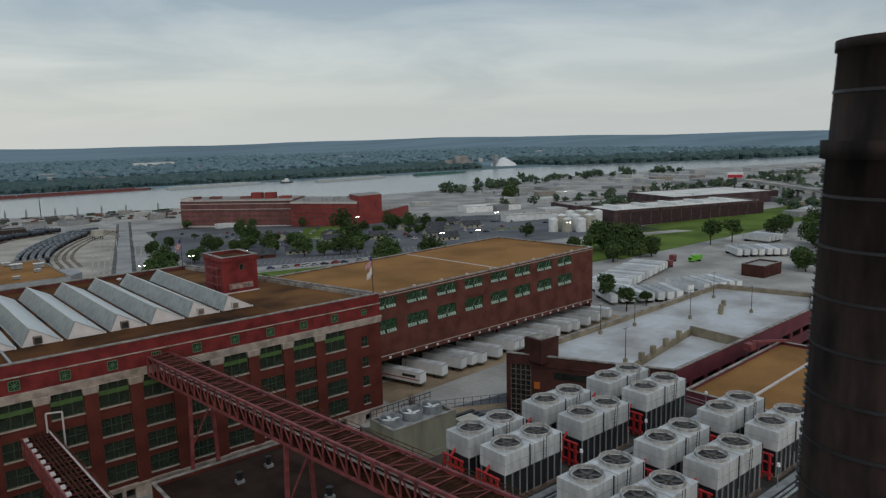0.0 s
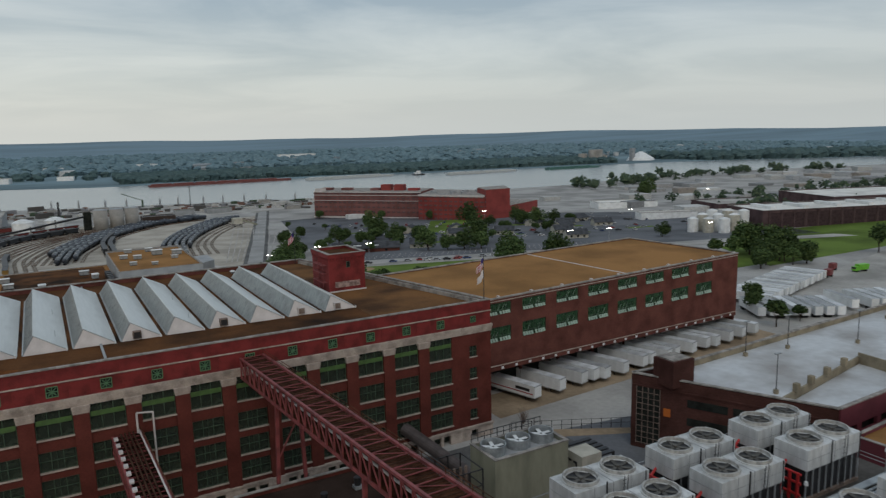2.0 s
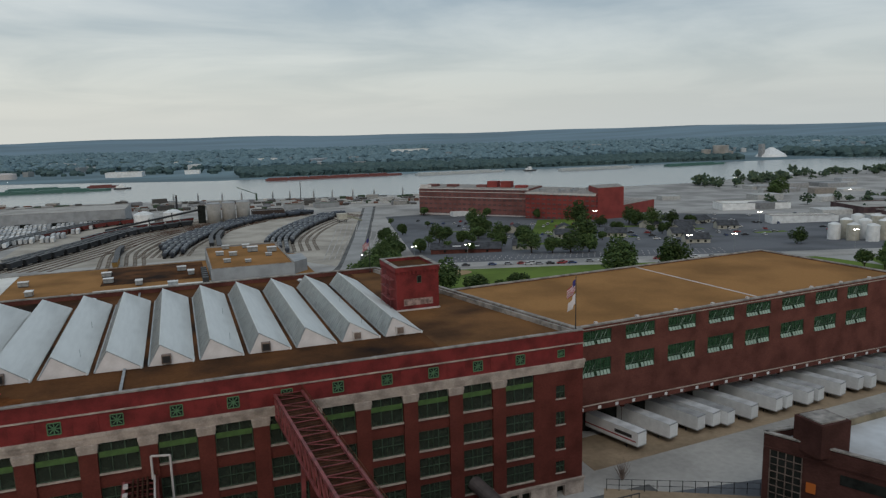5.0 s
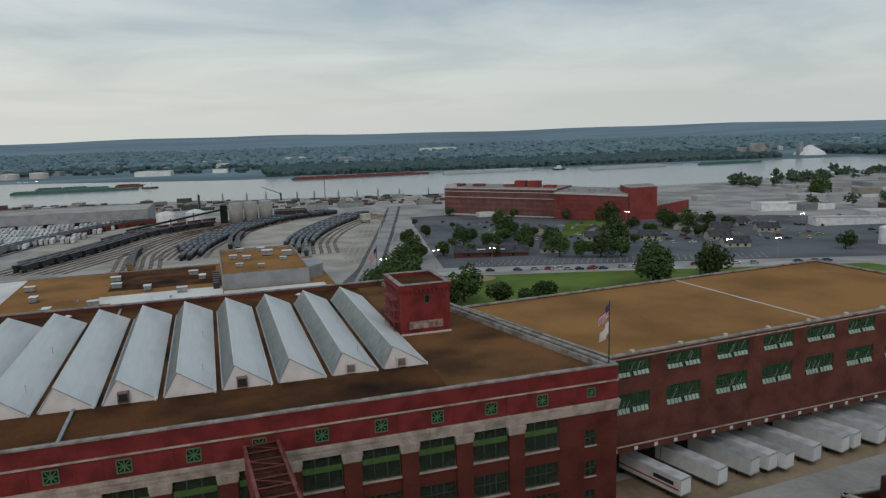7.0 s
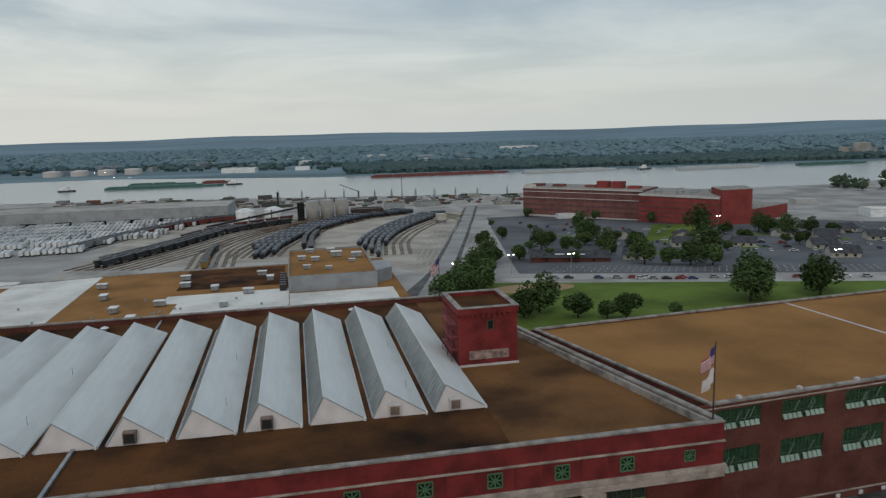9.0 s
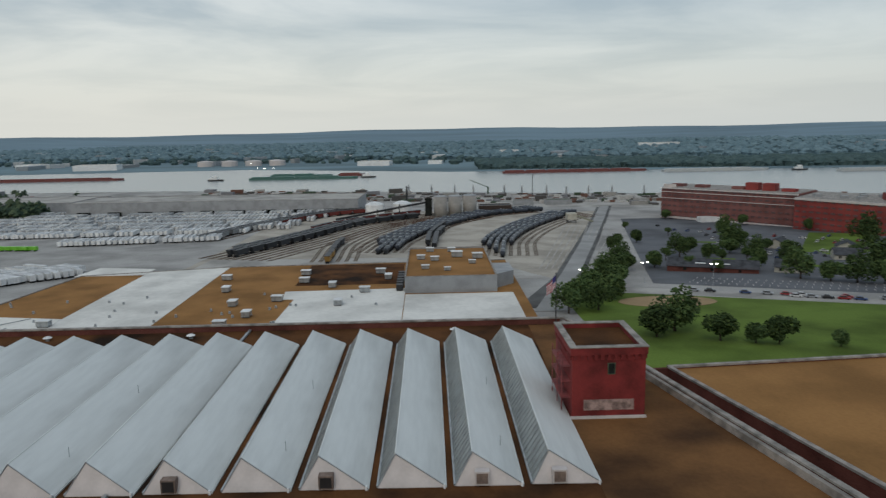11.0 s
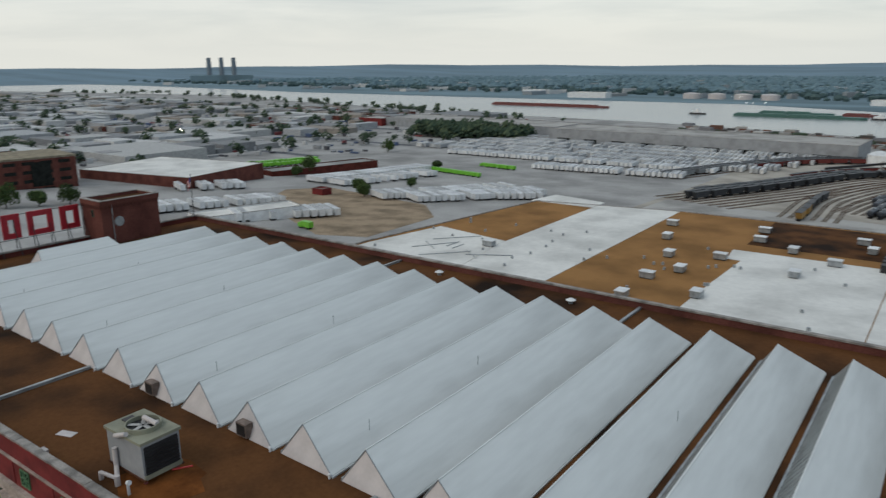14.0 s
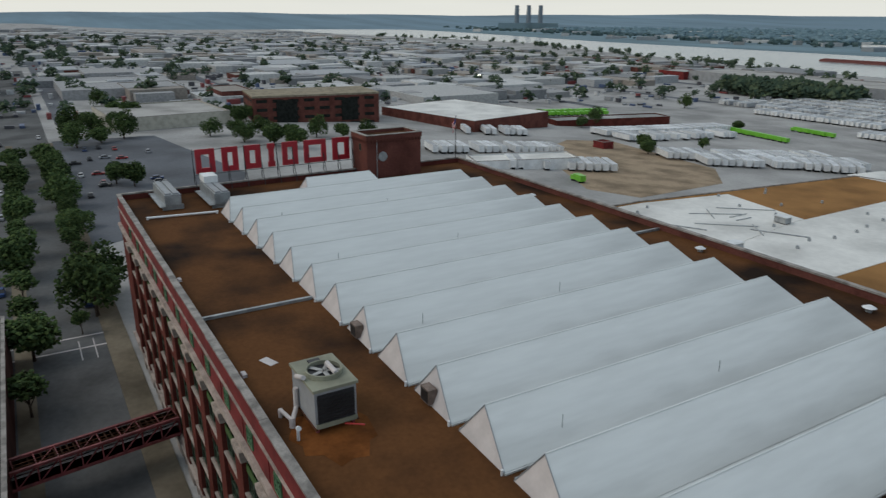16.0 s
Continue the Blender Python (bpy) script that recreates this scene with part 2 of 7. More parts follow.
TAN_WALL = mat("tan_concrete_wall", (0.25, 0.215, 0.155), 0.9, 0.18, 0.3, 3)
DECK = mat("wet_concrete_deck", (0.42, 0.43, 0.44), 0.45, 0.2, 0.07, 0.6, 0.05, tint=(0.27, 0.25, 0.235))
MAROON = mat("maroon_parapet", (0.115, 0.026, 0.036), 0.7, 0.15, 0.2, 3)
CHIMNEY = mat("sooty_brick", (0.021, 0.013, 0.011), 0.85, 0.65, 0.7, 4, 0.3, stretch=(1, 1, 0.25))
GREYBOX = mat("grey_cladding", (0.27, 0.28, 0.29), 0.6, 0.12, 0.2, 2)
TANBOX = mat("beige_cladding", (0.235, 0.235, 0.175), 0.7, 0.16, 0.3, 2, stretch=(1.0, 1.0, 0.3))
LAMP = glow_mat("lit_lamp", (1.0, 0.93, 0.80), 14)
SIGNRED = mat("red_sign_enamel", (0.34, 0.010, 0.022), 0.4, 0.12)
SHINGLE = mat("grey_shingles", (0.06, 0.063, 0.07), 0.9, 0.25, 0.4, 4)
PLANT_BRICK = brick_mat("dark_brown_brick", (0.074, 0.034, 0.029))
TOWER_WHITE = mat("weathered_white_panels", (0.49, 0.50, 0.50), 0.5, 0.16, 0.9, 4.0, 0.05, ob_vary=0.1, stretch=(1.0, 1.0, 0.25))
TOWER_RIM = mat("grimy_fan_rim", (0.33, 0.325, 0.31), 0.7, 0.25, 1.2, 5.0, 0.1)
WORN_DIRT = mat("worn_tan_dirt", (0.27, 0.205, 0.14), 0.95, 0.25, 0.08, 1.0, 0.1)
OLD_KERB = mat("old_tan_paving", (0.150, 0.126, 0.092), 0.95, 0.25, 0.1, 1.0, 0.1)
CREAM = mat("cream_siding", (0.42, 0.40, 0.34), 0.8, 0.12, 0.4, 3)


# ---- building blocks ----
class Mesh:
    """Collects plain solids, then becomes one mesh."""

    def __init__(self):
        self.v, self.f = [], []

    def add(self, verts, faces, m=None):
        k = len(self.v)
        self.v += [tuple(m @ Vector(v)) if m else tuple(v) for v in verts]
        self.f += [tuple(i + k for i in f) for f in faces]
        return self

    def box(self, x0, x1, y0, y1, z0, z1, m=None):
        return self.add([(x0, y0, z0), (x1, y0, z0), (x1, y1, z0), (x0, y1, z0), (x0, y0, z1), (x1, y0, z1), (x1, y1, z1), (x0, y1, z1)],
                        [(3, 2, 1, 0), (4, 5, 6, 7), (0, 1, 5, 4), (1, 2, 6, 5), (2, 3, 7, 6), (3, 0, 4, 7)], m)

    def prism(self, poly, z0, z1, m=None):
        n = len(poly)
        return self.add([(x, y, z0) for x, y in poly] + [(x, y, z1) for x, y in poly],
                        [tuple(range(n - 1, -1, -1)), tuple(range(n, 2 * n))] + [(i, (i + 1) % n, n + (i + 1) % n, n + i) for i in range(n)], m)

    def tube(self, a, b, r, r2=None, n=10):
        a, b = Vector(a), Vector(b)
        q = (b - a).to_track_quat("Z", "Y").to_matrix()
        vs = []
        for p, rr in ((a, r), (b, r if r2 is None else r2)):
            vs += [p + q @ Vector((rr * math.cos(2 * math.pi * i / n), rr * math.sin(2 * math.pi * i / n), 0)) for i in range(n)]
        return self.add(vs, [(i, (i + 1) % n, n + (i + 1) % n, n + i) for i in range(n)] + [tuple(range(n - 1, -1, -1)), tuple(range(n, 2 * n))])

    def ring(self, c, r, t, h, n=20):
        """An upright open ring of outer radius r, wall t and height h."""
        vs, fs = [], []
        for rr, z in ((r, 0), (r, h), (r - t, h), (r - t, 0)):
            vs += [(c[0] + rr * math.cos(2 * math.pi * i / n), c[1] + rr * math.sin(2 * math.pi * i / n), c[2] + z) for i in range(n)]
        for k in range(4):
            fs += [(k * n + i, k * n + (i + 1) % n, ((k + 1) % 4) * n + (i + 1) % n, ((k + 1) % 4) * n + i) for i in range(n)]
        return self.add(vs, fs)

    def beam(self, a, b, w, h=None):
        a, b = Vector(a), Vector(b)
        d = b - a
        h = h or w
        return self.box(-w / 2, w / 2, 0, d.length, -h / 2, h / 2, Matrix.Translation(a) @ d.to_track_quat("Y", "Z").to_matrix().to_4x4())

    def data(self, name, material):
        me = bpy.data.meshes.new(name)
        me.from_pydata(self.v, [], self.f)
        me.materials.append(material)
        me.update()
        return me


def part(name, m, material, parent, label="", at=None):
    """Links a collected mesh, or ready mesh data, as one object under a thing or part."""
    ob = new(name, m.data(name, material) if isinstance(m, Mesh) else m)
    ob.parent = parent
    if at is not None:
        ob.matrix_basis = at
    return tagged(ob, label)


def thing(name, label, category, at=None, group="", kind=""):
    ob = new(name)
    if at is not None:
        ob.matrix_basis = at
    return tagged(ob, label, category, group, kind)


def solid(name, m, material, label, category, group="", kind="", at=None):
    ob = new(name, m.data(name, material))
    if at is not None:
        ob.matrix_basis = at
    return tagged(ob, label, category, group, kind)


def smooth(ob):
    for p in ob.data.polygons:
        p.use_smooth = True
    return ob


# ---- ground ----
PROFILE = [(-9000.0, -2.0), (80.0, -2.0), (150.0, -5.0), (300.0, -13.5), (450.0, -18.5), (560.0, -20.5), (9000.0, -20.5)]


def gz(y):
    for (a, za), (b, zb) in zip(PROFILE, PROFILE[1:]):
        if y <= b:
            return za + (zb - za) * (y - a) / (b - a)
    return -20.5


def sheet(name, poly, dz, material, label, category, kind="structure"):
    """A thin layer that lies on the slope, convex in plan, cut into rows so that it follows the ground."""
    ys = sorted({y for _, y in poly} | {y for y, _ in PROFILE if min(p[1] for p in poly) < y < max(p[1] for p in poly)})
    m = Mesh()

    def span(y):
        xs = []
        for (xa, ya), (xb, yb) in zip(poly, poly[1:] + poly[:1]):
            if ya == yb:
                xs += [xa, xb] if abs(y - ya) < 1e-6 else []
            elif min(ya, yb) - 1e-6 <= y <= max(ya, yb) + 1e-6:
                xs.append(xa + (xb - xa) * (y - ya) / (yb - ya))
        return min(xs), max(xs)

    for y in ys:
        lo, hi = span(y)
        m.v += [(lo, y, gz(y) + dz - 0.3), (lo, y, gz(y) + dz), (hi, y, gz(y) + dz), (hi, y, gz(y) + dz - 0.3)]
    for i in range(len(ys) - 1):
        for j in range(3):
            m.f.append((4 * i + j + 1, 4 * i + j, 4 * i + j + 4, 4 * i + j + 5)[::-1])
    m.f += [(0, 1, 2, 3), tuple(4 * len(ys) - k for k in (1, 2, 3, 4))]
    return solid(name, m, material, label, category, kind=kind)


# ---- the packing hall with its monitor roof ----
BAY = 7.46
WEST, DEEP, TOP, ROOF = -174.0, 70.0, 27.0, 25.8
BASE = -3.0


def window_meshes():
    """Frame, transom panel, pane and sill for a bay window 5.1 m wide, standing on the origin and facing -y."""
    out = []
    for tall, panel in ((4.3, True), (3.1, False)):
        fr = Mesh()
        for x in (-2.55, -0.95, 0.75, 2.43):
            fr.box(x, x + 0.12, 0.12, 0.24, 0.0, tall)
        for z in (0.0, tall * 0.5, tall - 0.12):
            fr.box(-2.43, 2.43, 0.13, 0.23, z, z + 0.1)
        if not panel:
            fr.box(-0.13, -0.06, 0.14, 0.22, 0.1, tall - 0.12)
        pa = Mesh().box(-2.5, 2.5, 0.26, 0.28, 0.05, tall - 0.05)
        si = Mesh().box(-2.65, 2.65, -0.28, 0.3, -0.22, 0.0)
        tr = Mesh().box(-2.43, 2.43, 0.02, 0.118, tall * 0.52, tall * 0.70) if panel else None
        out.append((fr.data("frame", GREEN), pa.data("pane", PANE), si.data("sill", STONE), tr.data("transom_panel", GREEN_LITE) if tr else None))
    return out


def medallion_mesh():
    m = Mesh()
    for k in range(8):
        a = k * math.pi / 4
        m.beam((0, 0, 0), (0.6 * math.cos(a), 0, 0.6 * math.sin(a)), 0.1)
    m.box(-0.62, 0.62, -0.06, 0.06, 0.55, 0.65).box(-0.62, 0.62, -0.06, 0.06, -0.65, -0.55)
    m.box(-0.65, -0.55, -0.06, 0.06, -0.55, 0.55).box(0.55, 0.65, -0.06, 0.06, -0.55, 0.55)
    return m.data("medallion", mat("pale_green_grille", (0.075, 0.17, 0.085), 0.5, 0.15))


hall = thing("packing_hall", "long red brick packing hall with stone cornice and green windows", "factory building")
rows = [(16.1, 20.4), (10.9, 14.0), (6.4, 9.5), (2.0, 5.1)]
bays = [-11.85 - BAY * k for k in range(21)]
wall = Mesh()
spandrel_at = []
for bx in bays:
    # spandrels between the window rows
    for lo, hi in ((0.9, 2.0), (5.1, 6.4), (9.5, 10.9), (14.0, 16.1)):
        spandrel_at.append((bx, lo, hi))
wall.box(-9.25, -5.1, 0, 0.5, 0.9, 20.4)
wall.box(-3.4, 0.0, 0, 0.5, 0.9, 20.4)
for lo, hi in ((0.9, 2.4), (4.4, 6.6), (8.8, 11.0), (13.2, 15.6), (17.8, 20.4)):
    wall.box(-5.1, -3.4, 0, 0.5, lo, hi)
part("end_pier", Mesh().box(WEST, bays[-1] - 2.6, 0, 0.5, 0.9, 20.4), BRICK, hall)
part("front_wall", wall, BRICK, hall)
spandrel_data = {}
for bx, lo, hi in spandrel_at:
    if (lo, hi) not in spandrel_data:
        spandrel_data[lo, hi] = Mesh().box(-2.6, 2.6, 0.0, 0.5, lo, hi).data("spandrel", BRICK)
    part("spandrel", spandrel_data[lo, hi], None, hall, at=pose(bx, 0, 0))
side = Mesh().prism([(0, 0.5), (0.0, 0.0), (-16.4, DEEP), (-16.9, DEEP)], BASE, TOP - 0.25)
side.prism([(-0.6, 0.5), (0, 0.5), (-0.1, 1.0)], 0.9, TOP - 0.25)
part("east_wall", side, RED_PAINT, hall)
part("back_wall", Mesh().box(WEST, -16.9, DEEP - 0.5, DEEP, -8, TOP - 0.25), BRICK2, hall)
part("west_wall", Mesh().box(WEST, WEST + 0.5, 0.5, DEEP - 0.5, BASE, TOP - 0.25), BRICK, hall)
part("frieze", Mesh().box(WEST, 0, 0.002, 0.5, 21.9, 24.55), RED_PAINT, hall)
part("parapet", Mesh().box(WEST, 0, 0.002, 0.45, 24.75, TOP - 0.2), RED_PAINT, hall)
part("string_course", Mesh().box(WEST, 0.12, -0.18, 0.4, 24.55, 24.75), STONE, hall, "pale stone string course")
part("cornice", Mesh().box(WEST, 0.25, -0.45, 0.4, 21.45, 21.9), STONE, hall, "weathered pale stone cornice")
part("architrave", Mesh().box(WEST, 0.18, -0.3, 0.4, 20.85, 21.45), STONE, hall, "weathered pale stone band")
part("lintel_band", Mesh().box(WEST, 0.12, -0.18, 0.4, 20.4, 20.85), STONE, hall, "weathered pale stone band")
# a grey weathered coping, in lengths that do not quite align
for x in range(29):
    x1 = -x * 6.0
    part("coping_stone", Mesh().box(max(WEST, x1 - 5.96), x1, -0.1 - 0.03 * (x % 3), 0.62, TOP - 0.2, TOP + 0.02 * (x % 2)), COPING, hall)
part("back_coping", Mesh().box(WEST, -16.5, DEEP - 0.65, DEEP + 0.1, TOP - 0.25, TOP), COPING, hall)
part("west_coping", Mesh().box(WEST - 0.1, WEST + 0.6, 0.62, DEEP - 0.65, TOP - 0.25, TOP), COPING, hall)
part("side_coping", Mesh().prism([(0.15, 0.63), (-16.2, DEEP - 0.65), (-16.9, DEEP - 0.65), (-0.65, 0.63)], TOP - 0.25, TOP), COPING, hall)
part("parapet_lining", Mesh().prism([(-0.66, 0.7), (-16.92, DEEP - 0.7), (-17.5, DEEP - 0.7), (-1.25, 0.7)], ROOF, TOP - 0.35), COPING, hall, "grey weathered inner parapet ledge")
base = Mesh()
for bx in bays:
    base.box(bx - BAY / 2, bx - 1.9, -0.25, 0.45, BASE, 0.0).box(bx + 1.9, bx + BAY / 2, -0.25, 0.45, BASE, 0.0)
    base.box(bx - 1.9, bx + 1.9, -0.25, 0.45, BASE, -2.2).box(bx - 0.3, bx + 0.3, -0.2, 0.45, -2.2, 0.0)
base.box(-8.12, -5.0, -0.25, 0.45, BASE, 0.0).box(-3.5, 0.2, -0.25, 0.45, BASE, 0.0).box(-5.0, -3.5, -0.25, 0.45, BASE, -2.2)
base.box(WEST, 0.2, -0.25, 0.45, 0.0, 0.55).box(WEST, 0.35, -0.5, 0.45, 0.55, 0.9)
part("stone_base", base, STONE, hall, "pale limestone base with low windows")
pil = Mesh().box(-1.13, 1.13, -0.35, 0.5, 0.9, 19.2).data("pilaster", BRICK)
capm = Mesh().box(-1.18, 1.18, -0.4, 0.5, 19.2, 19.45).box(-1.24, 1.24, -0.47, 0.5, 19.45, 19.9).box(-1.32, 1.32, -0.55, 0.5, 19.9, 20.4).data("capital", STONE)
med = medallion_mesh()
# flat near-black plate paints the shade behind each grille
hole = Mesh().box(-0.6, 0.6, -0.03, 0.0, -0.6, 0.6).data("vent_opening", DARK_AND_SHADE)
for k, bx in enumerate(bays):
    px_ = bx - BAY / 2
    part("pilaster", pil, None, hall, at=pose(px_, 0, 0))
    part("capital", capm, None, hall, at=pose(px_, 0, 0))
big, small = window_meshes()
narrow = (Mesh().box(-0.85, -0.75, 0.12, 0.24, 0, 2.2).box(0.75, 0.85, 0.12, 0.24, 0, 2.2).box(-0.05, 0.05, 0.12, 0.24, 0, 2.2).box(-0.75, 0.75, 0.13, 0.23, 1.0, 1.1).data("frame", GREEN),
          Mesh().box(-0.8, 0.8, 0.26, 0.28, 0, 2.2).data("pane", PANE), Mesh().box(-0.95, 0.95, -0.2, 0.3, -0.18, 0).data("sill", STONE), None)


def window(parent, kit, at):
    w = part("window", kit[0], None, parent, at=at)
    part("pane", kit[1], None, w)
    part("sill", kit[2], None, w)
    if kit[3]:
        part("transom_panel", kit[3], None, w, "bright green transom panel")
    return w


for bx in bays:
    for i, (lo, hi) in enumerate(rows):
        window(hall, small if i else big, pose(bx, 0, lo))
    m = part("medallion", med, None, hall, "green eight-spoked vent grille", pose(bx + 0.17, -0.07, 23.3) @ Matrix.Diagonal((1.3, 1, 1.3, 1)))
    part("vent_opening", hole, None, m, at=pose(0, 0.065, 0))
for z in (2.4, 6.6, 11.0, 15.6):
    window(hall, narrow, pose(-4.25, 0, z))
m = part("medallion", med, None, hall, "green eight-spoked vent grille", pose(-4.2, -0.07, 23.35))
part("vent_opening", hole, None, m, at=pose(0, 0.065, 0))
# solid core in place of rooms, their shade put into its colour
part("interior", Mesh().prism([(WEST + 1, 1.6), (-1.5, 1.6), (-17.8, DEEP - 1), (WEST + 1, DEEP - 1)], BASE, ROOF - 0.6), ROOM_SHADE, hall, "solid block behind the windows, its dark colour standing for dim rooms")
part("roof", Mesh().prism([(WEST + 0.5, 0.5), (-0.7, 0.5), (-17.0, DEEP - 0.5), (WEST + 0.5, DEEP - 0.5)], ROOF - 0.55, ROOF), TAR, hall, "rust-brown gravel roof with dark stains")

part("gravel_field", Mesh().prism([(-24.0, 0.9), (-1.3, 0.9), (-17.6, DEEP - 0.9), (-23.0, DEEP - 0.9)], ROOF, ROOF + 0.03), BROWN_GRAVEL, hall, "newer brown gravel beside the monitors")
block = Mesh().box(-1.5, 1.5, -0.07, 0.0, 22.05, 24.4).data("frieze_block", RED_PAINT)
for bx in bays:
    part("frieze_block", block, None, hall, at=pose(bx - BAY / 2 + 0.17, 0, 0))
hood = Mesh().box(-0.45, 0.45, -0.2, 0.2, 0.0, 0.3).data("scupper", PINKWHITE)
for x, y in ((-22.3, 1.2), (-40.0, 1.3), (-60.5, 1.2), (-100.0, 1.4), (-128.0, 1.3)):
    part("scupper", hood, None, hall, at=pose(x, y, ROOF))
part("loose_sheet", Mesh().box(-1.0, 0.8, -0.4, 0.5, 0.0, 0.05), PINKWHITE, hall, "pale loose roofing sheet", pose(-101.5, 4.2, ROOF, 0, 0, 20))

# ---- sawtooth monitors ----


def monitor(y0, y1, at, box):
    mo = thing("roof_monitor", "white membrane sawtooth roof monitor with glazed steep side", "roof monitor", at, "sawtooth monitors on the roof")
    L, R, H = -1.8, 4.75, 2.9
    part("white_slope", Mesh().add([(0, y0 + 1.4, H), (R, y0, 0.22), (R, y1 + 0.6, 0.22), (0, y1 - 1.0, H), (0, y0 + 1.4, H - 0.12), (R, y0, 0.0), (R, y1 + 0.6, 0.0), (0, y1 - 1.0, H - 0.12)],
                                  [(0, 1, 2, 3), (7, 6, 5, 4), (0, 4, 5, 1), (1, 5, 6, 2), (2, 6, 7, 3), (3, 7, 4, 0)]), MEMBRANE, mo)
    gl = Mesh().add([(L, y0 + 0.2, 0.0), (-0.05, y0 + 1.42, H - 0.05), (-0.05, y1 - 1.0, H - 0.05), (L, y1 + 0.4, 0.0)], [(0, 1, 2, 3)])
    part("steep_glazing", gl, GLAZE, mo, "steep side of grey ribbed glazing")
    ribs = Mesh()
    n = int((y1 - y0 - 2.5) / 1.1)
    for i in range(n + 1):
        y = y0 + 1.5 + i * 1.1
        ribs.beam((L - 0.03, y, 0.05), (-0.08, y, H - 0.02), 0.07)
    ribs.beam((L - 0.02, y0 + 0.3, 0.1), (L - 0.02, y1, 0.1), 0.2)
    part("glazing_grid", ribs, GALV, mo)
    part("ridge_cap", Mesh().beam((-0.04, y0 + 1.42, H - 0.02), (-0.04, y1 - 1.0, H - 0.02), 0.14), MEMBRANE, mo)
    part("gable", Mesh().add([(L, y0 + 0.2, 0), (R, y0 + 0.02, 0), (R, y0 + 0.02, 0.1), (-0.03, y0 + 1.38, H - 0.1), (L, y0 + 0.9, 0), (R - 0.4, y0 + 0.7, 0)], [(0, 1, 2, 3), (4, 0, 3), (1, 5, 2)]), PINKWHITE, mo)
    part("back_gable", Mesh().add([(L, y1 + 0.4, 0), (R, y1 + 0.58, 0), (R, y1 + 0.58, 0.1), (-0.03, y1 - 1.02, H - 0.1)], [(3, 2, 1, 0)]), PINKWHITE, mo)
    tr = Mesh().beam((-0.02, y0 + 1.36, H + 0.02), (R, y0 - 0.02, 0.2), 0.07).beam((-0.02, y0 + 1.36, H + 0.02), (L, y0 + 0.18, 0.05), 0.07)
    part("edge_trim", tr, GREYBOX, mo, "grey edge trim")
    part("kerb", Mesh().box(L - 0.12, L + 0.1, y0 + 0.3, y1, 0.0, 0.16), GALV, mo)
    part("eaves_kerb", Mesh().box(R - 0.05, R + 0.12, y0, y1 + 0.5, 0.0, 0.16), MEMBRANE, mo)
    part("downpipe", Mesh().tube((R - 0.1, y0 - 0.15, 0), (R - 0.1, y0 - 0.15, 0.45), 0.12, n=8), WHITE, mo)
    if box:
        hb = part("hatch", Mesh().box(0.1, 1.5, y0 - 0.25, y0 + 0.6, 0.25, 1.6), VENTDARK if box == 1 else PINKWHITE, mo, "boxed vent hatch on the gable")
        part("louvre", Mesh().box(0.25, 1.35, y0 - 0.3, y0 - 0.252, 0.4, 1.45), BLACK if box == 1 else VENTDARK, hb)
    return mo


full = monitor(13.5, 59.9, pose(-28.5, 0, ROOF), 2)
dark_box = monitor(13.5, 59.9, pose(-28.5 - BAY * 3, 0, ROOF), 1)
no_box = monitor(13.5, 59.9, pose(-28.5 - BAY * 2, 0, ROOF), 0)
for k in range(18):
    if k in (0, 2, 3):
        continue
    copy_thing(full if k == 1 else dark_box if k in (5, 8, 10) else no_box, pose(-28.5 - BAY * k, 0, ROOF))
monitor(29.2, 44.2, pose(-28.5 - BAY * 18, 0, ROOF), 0)


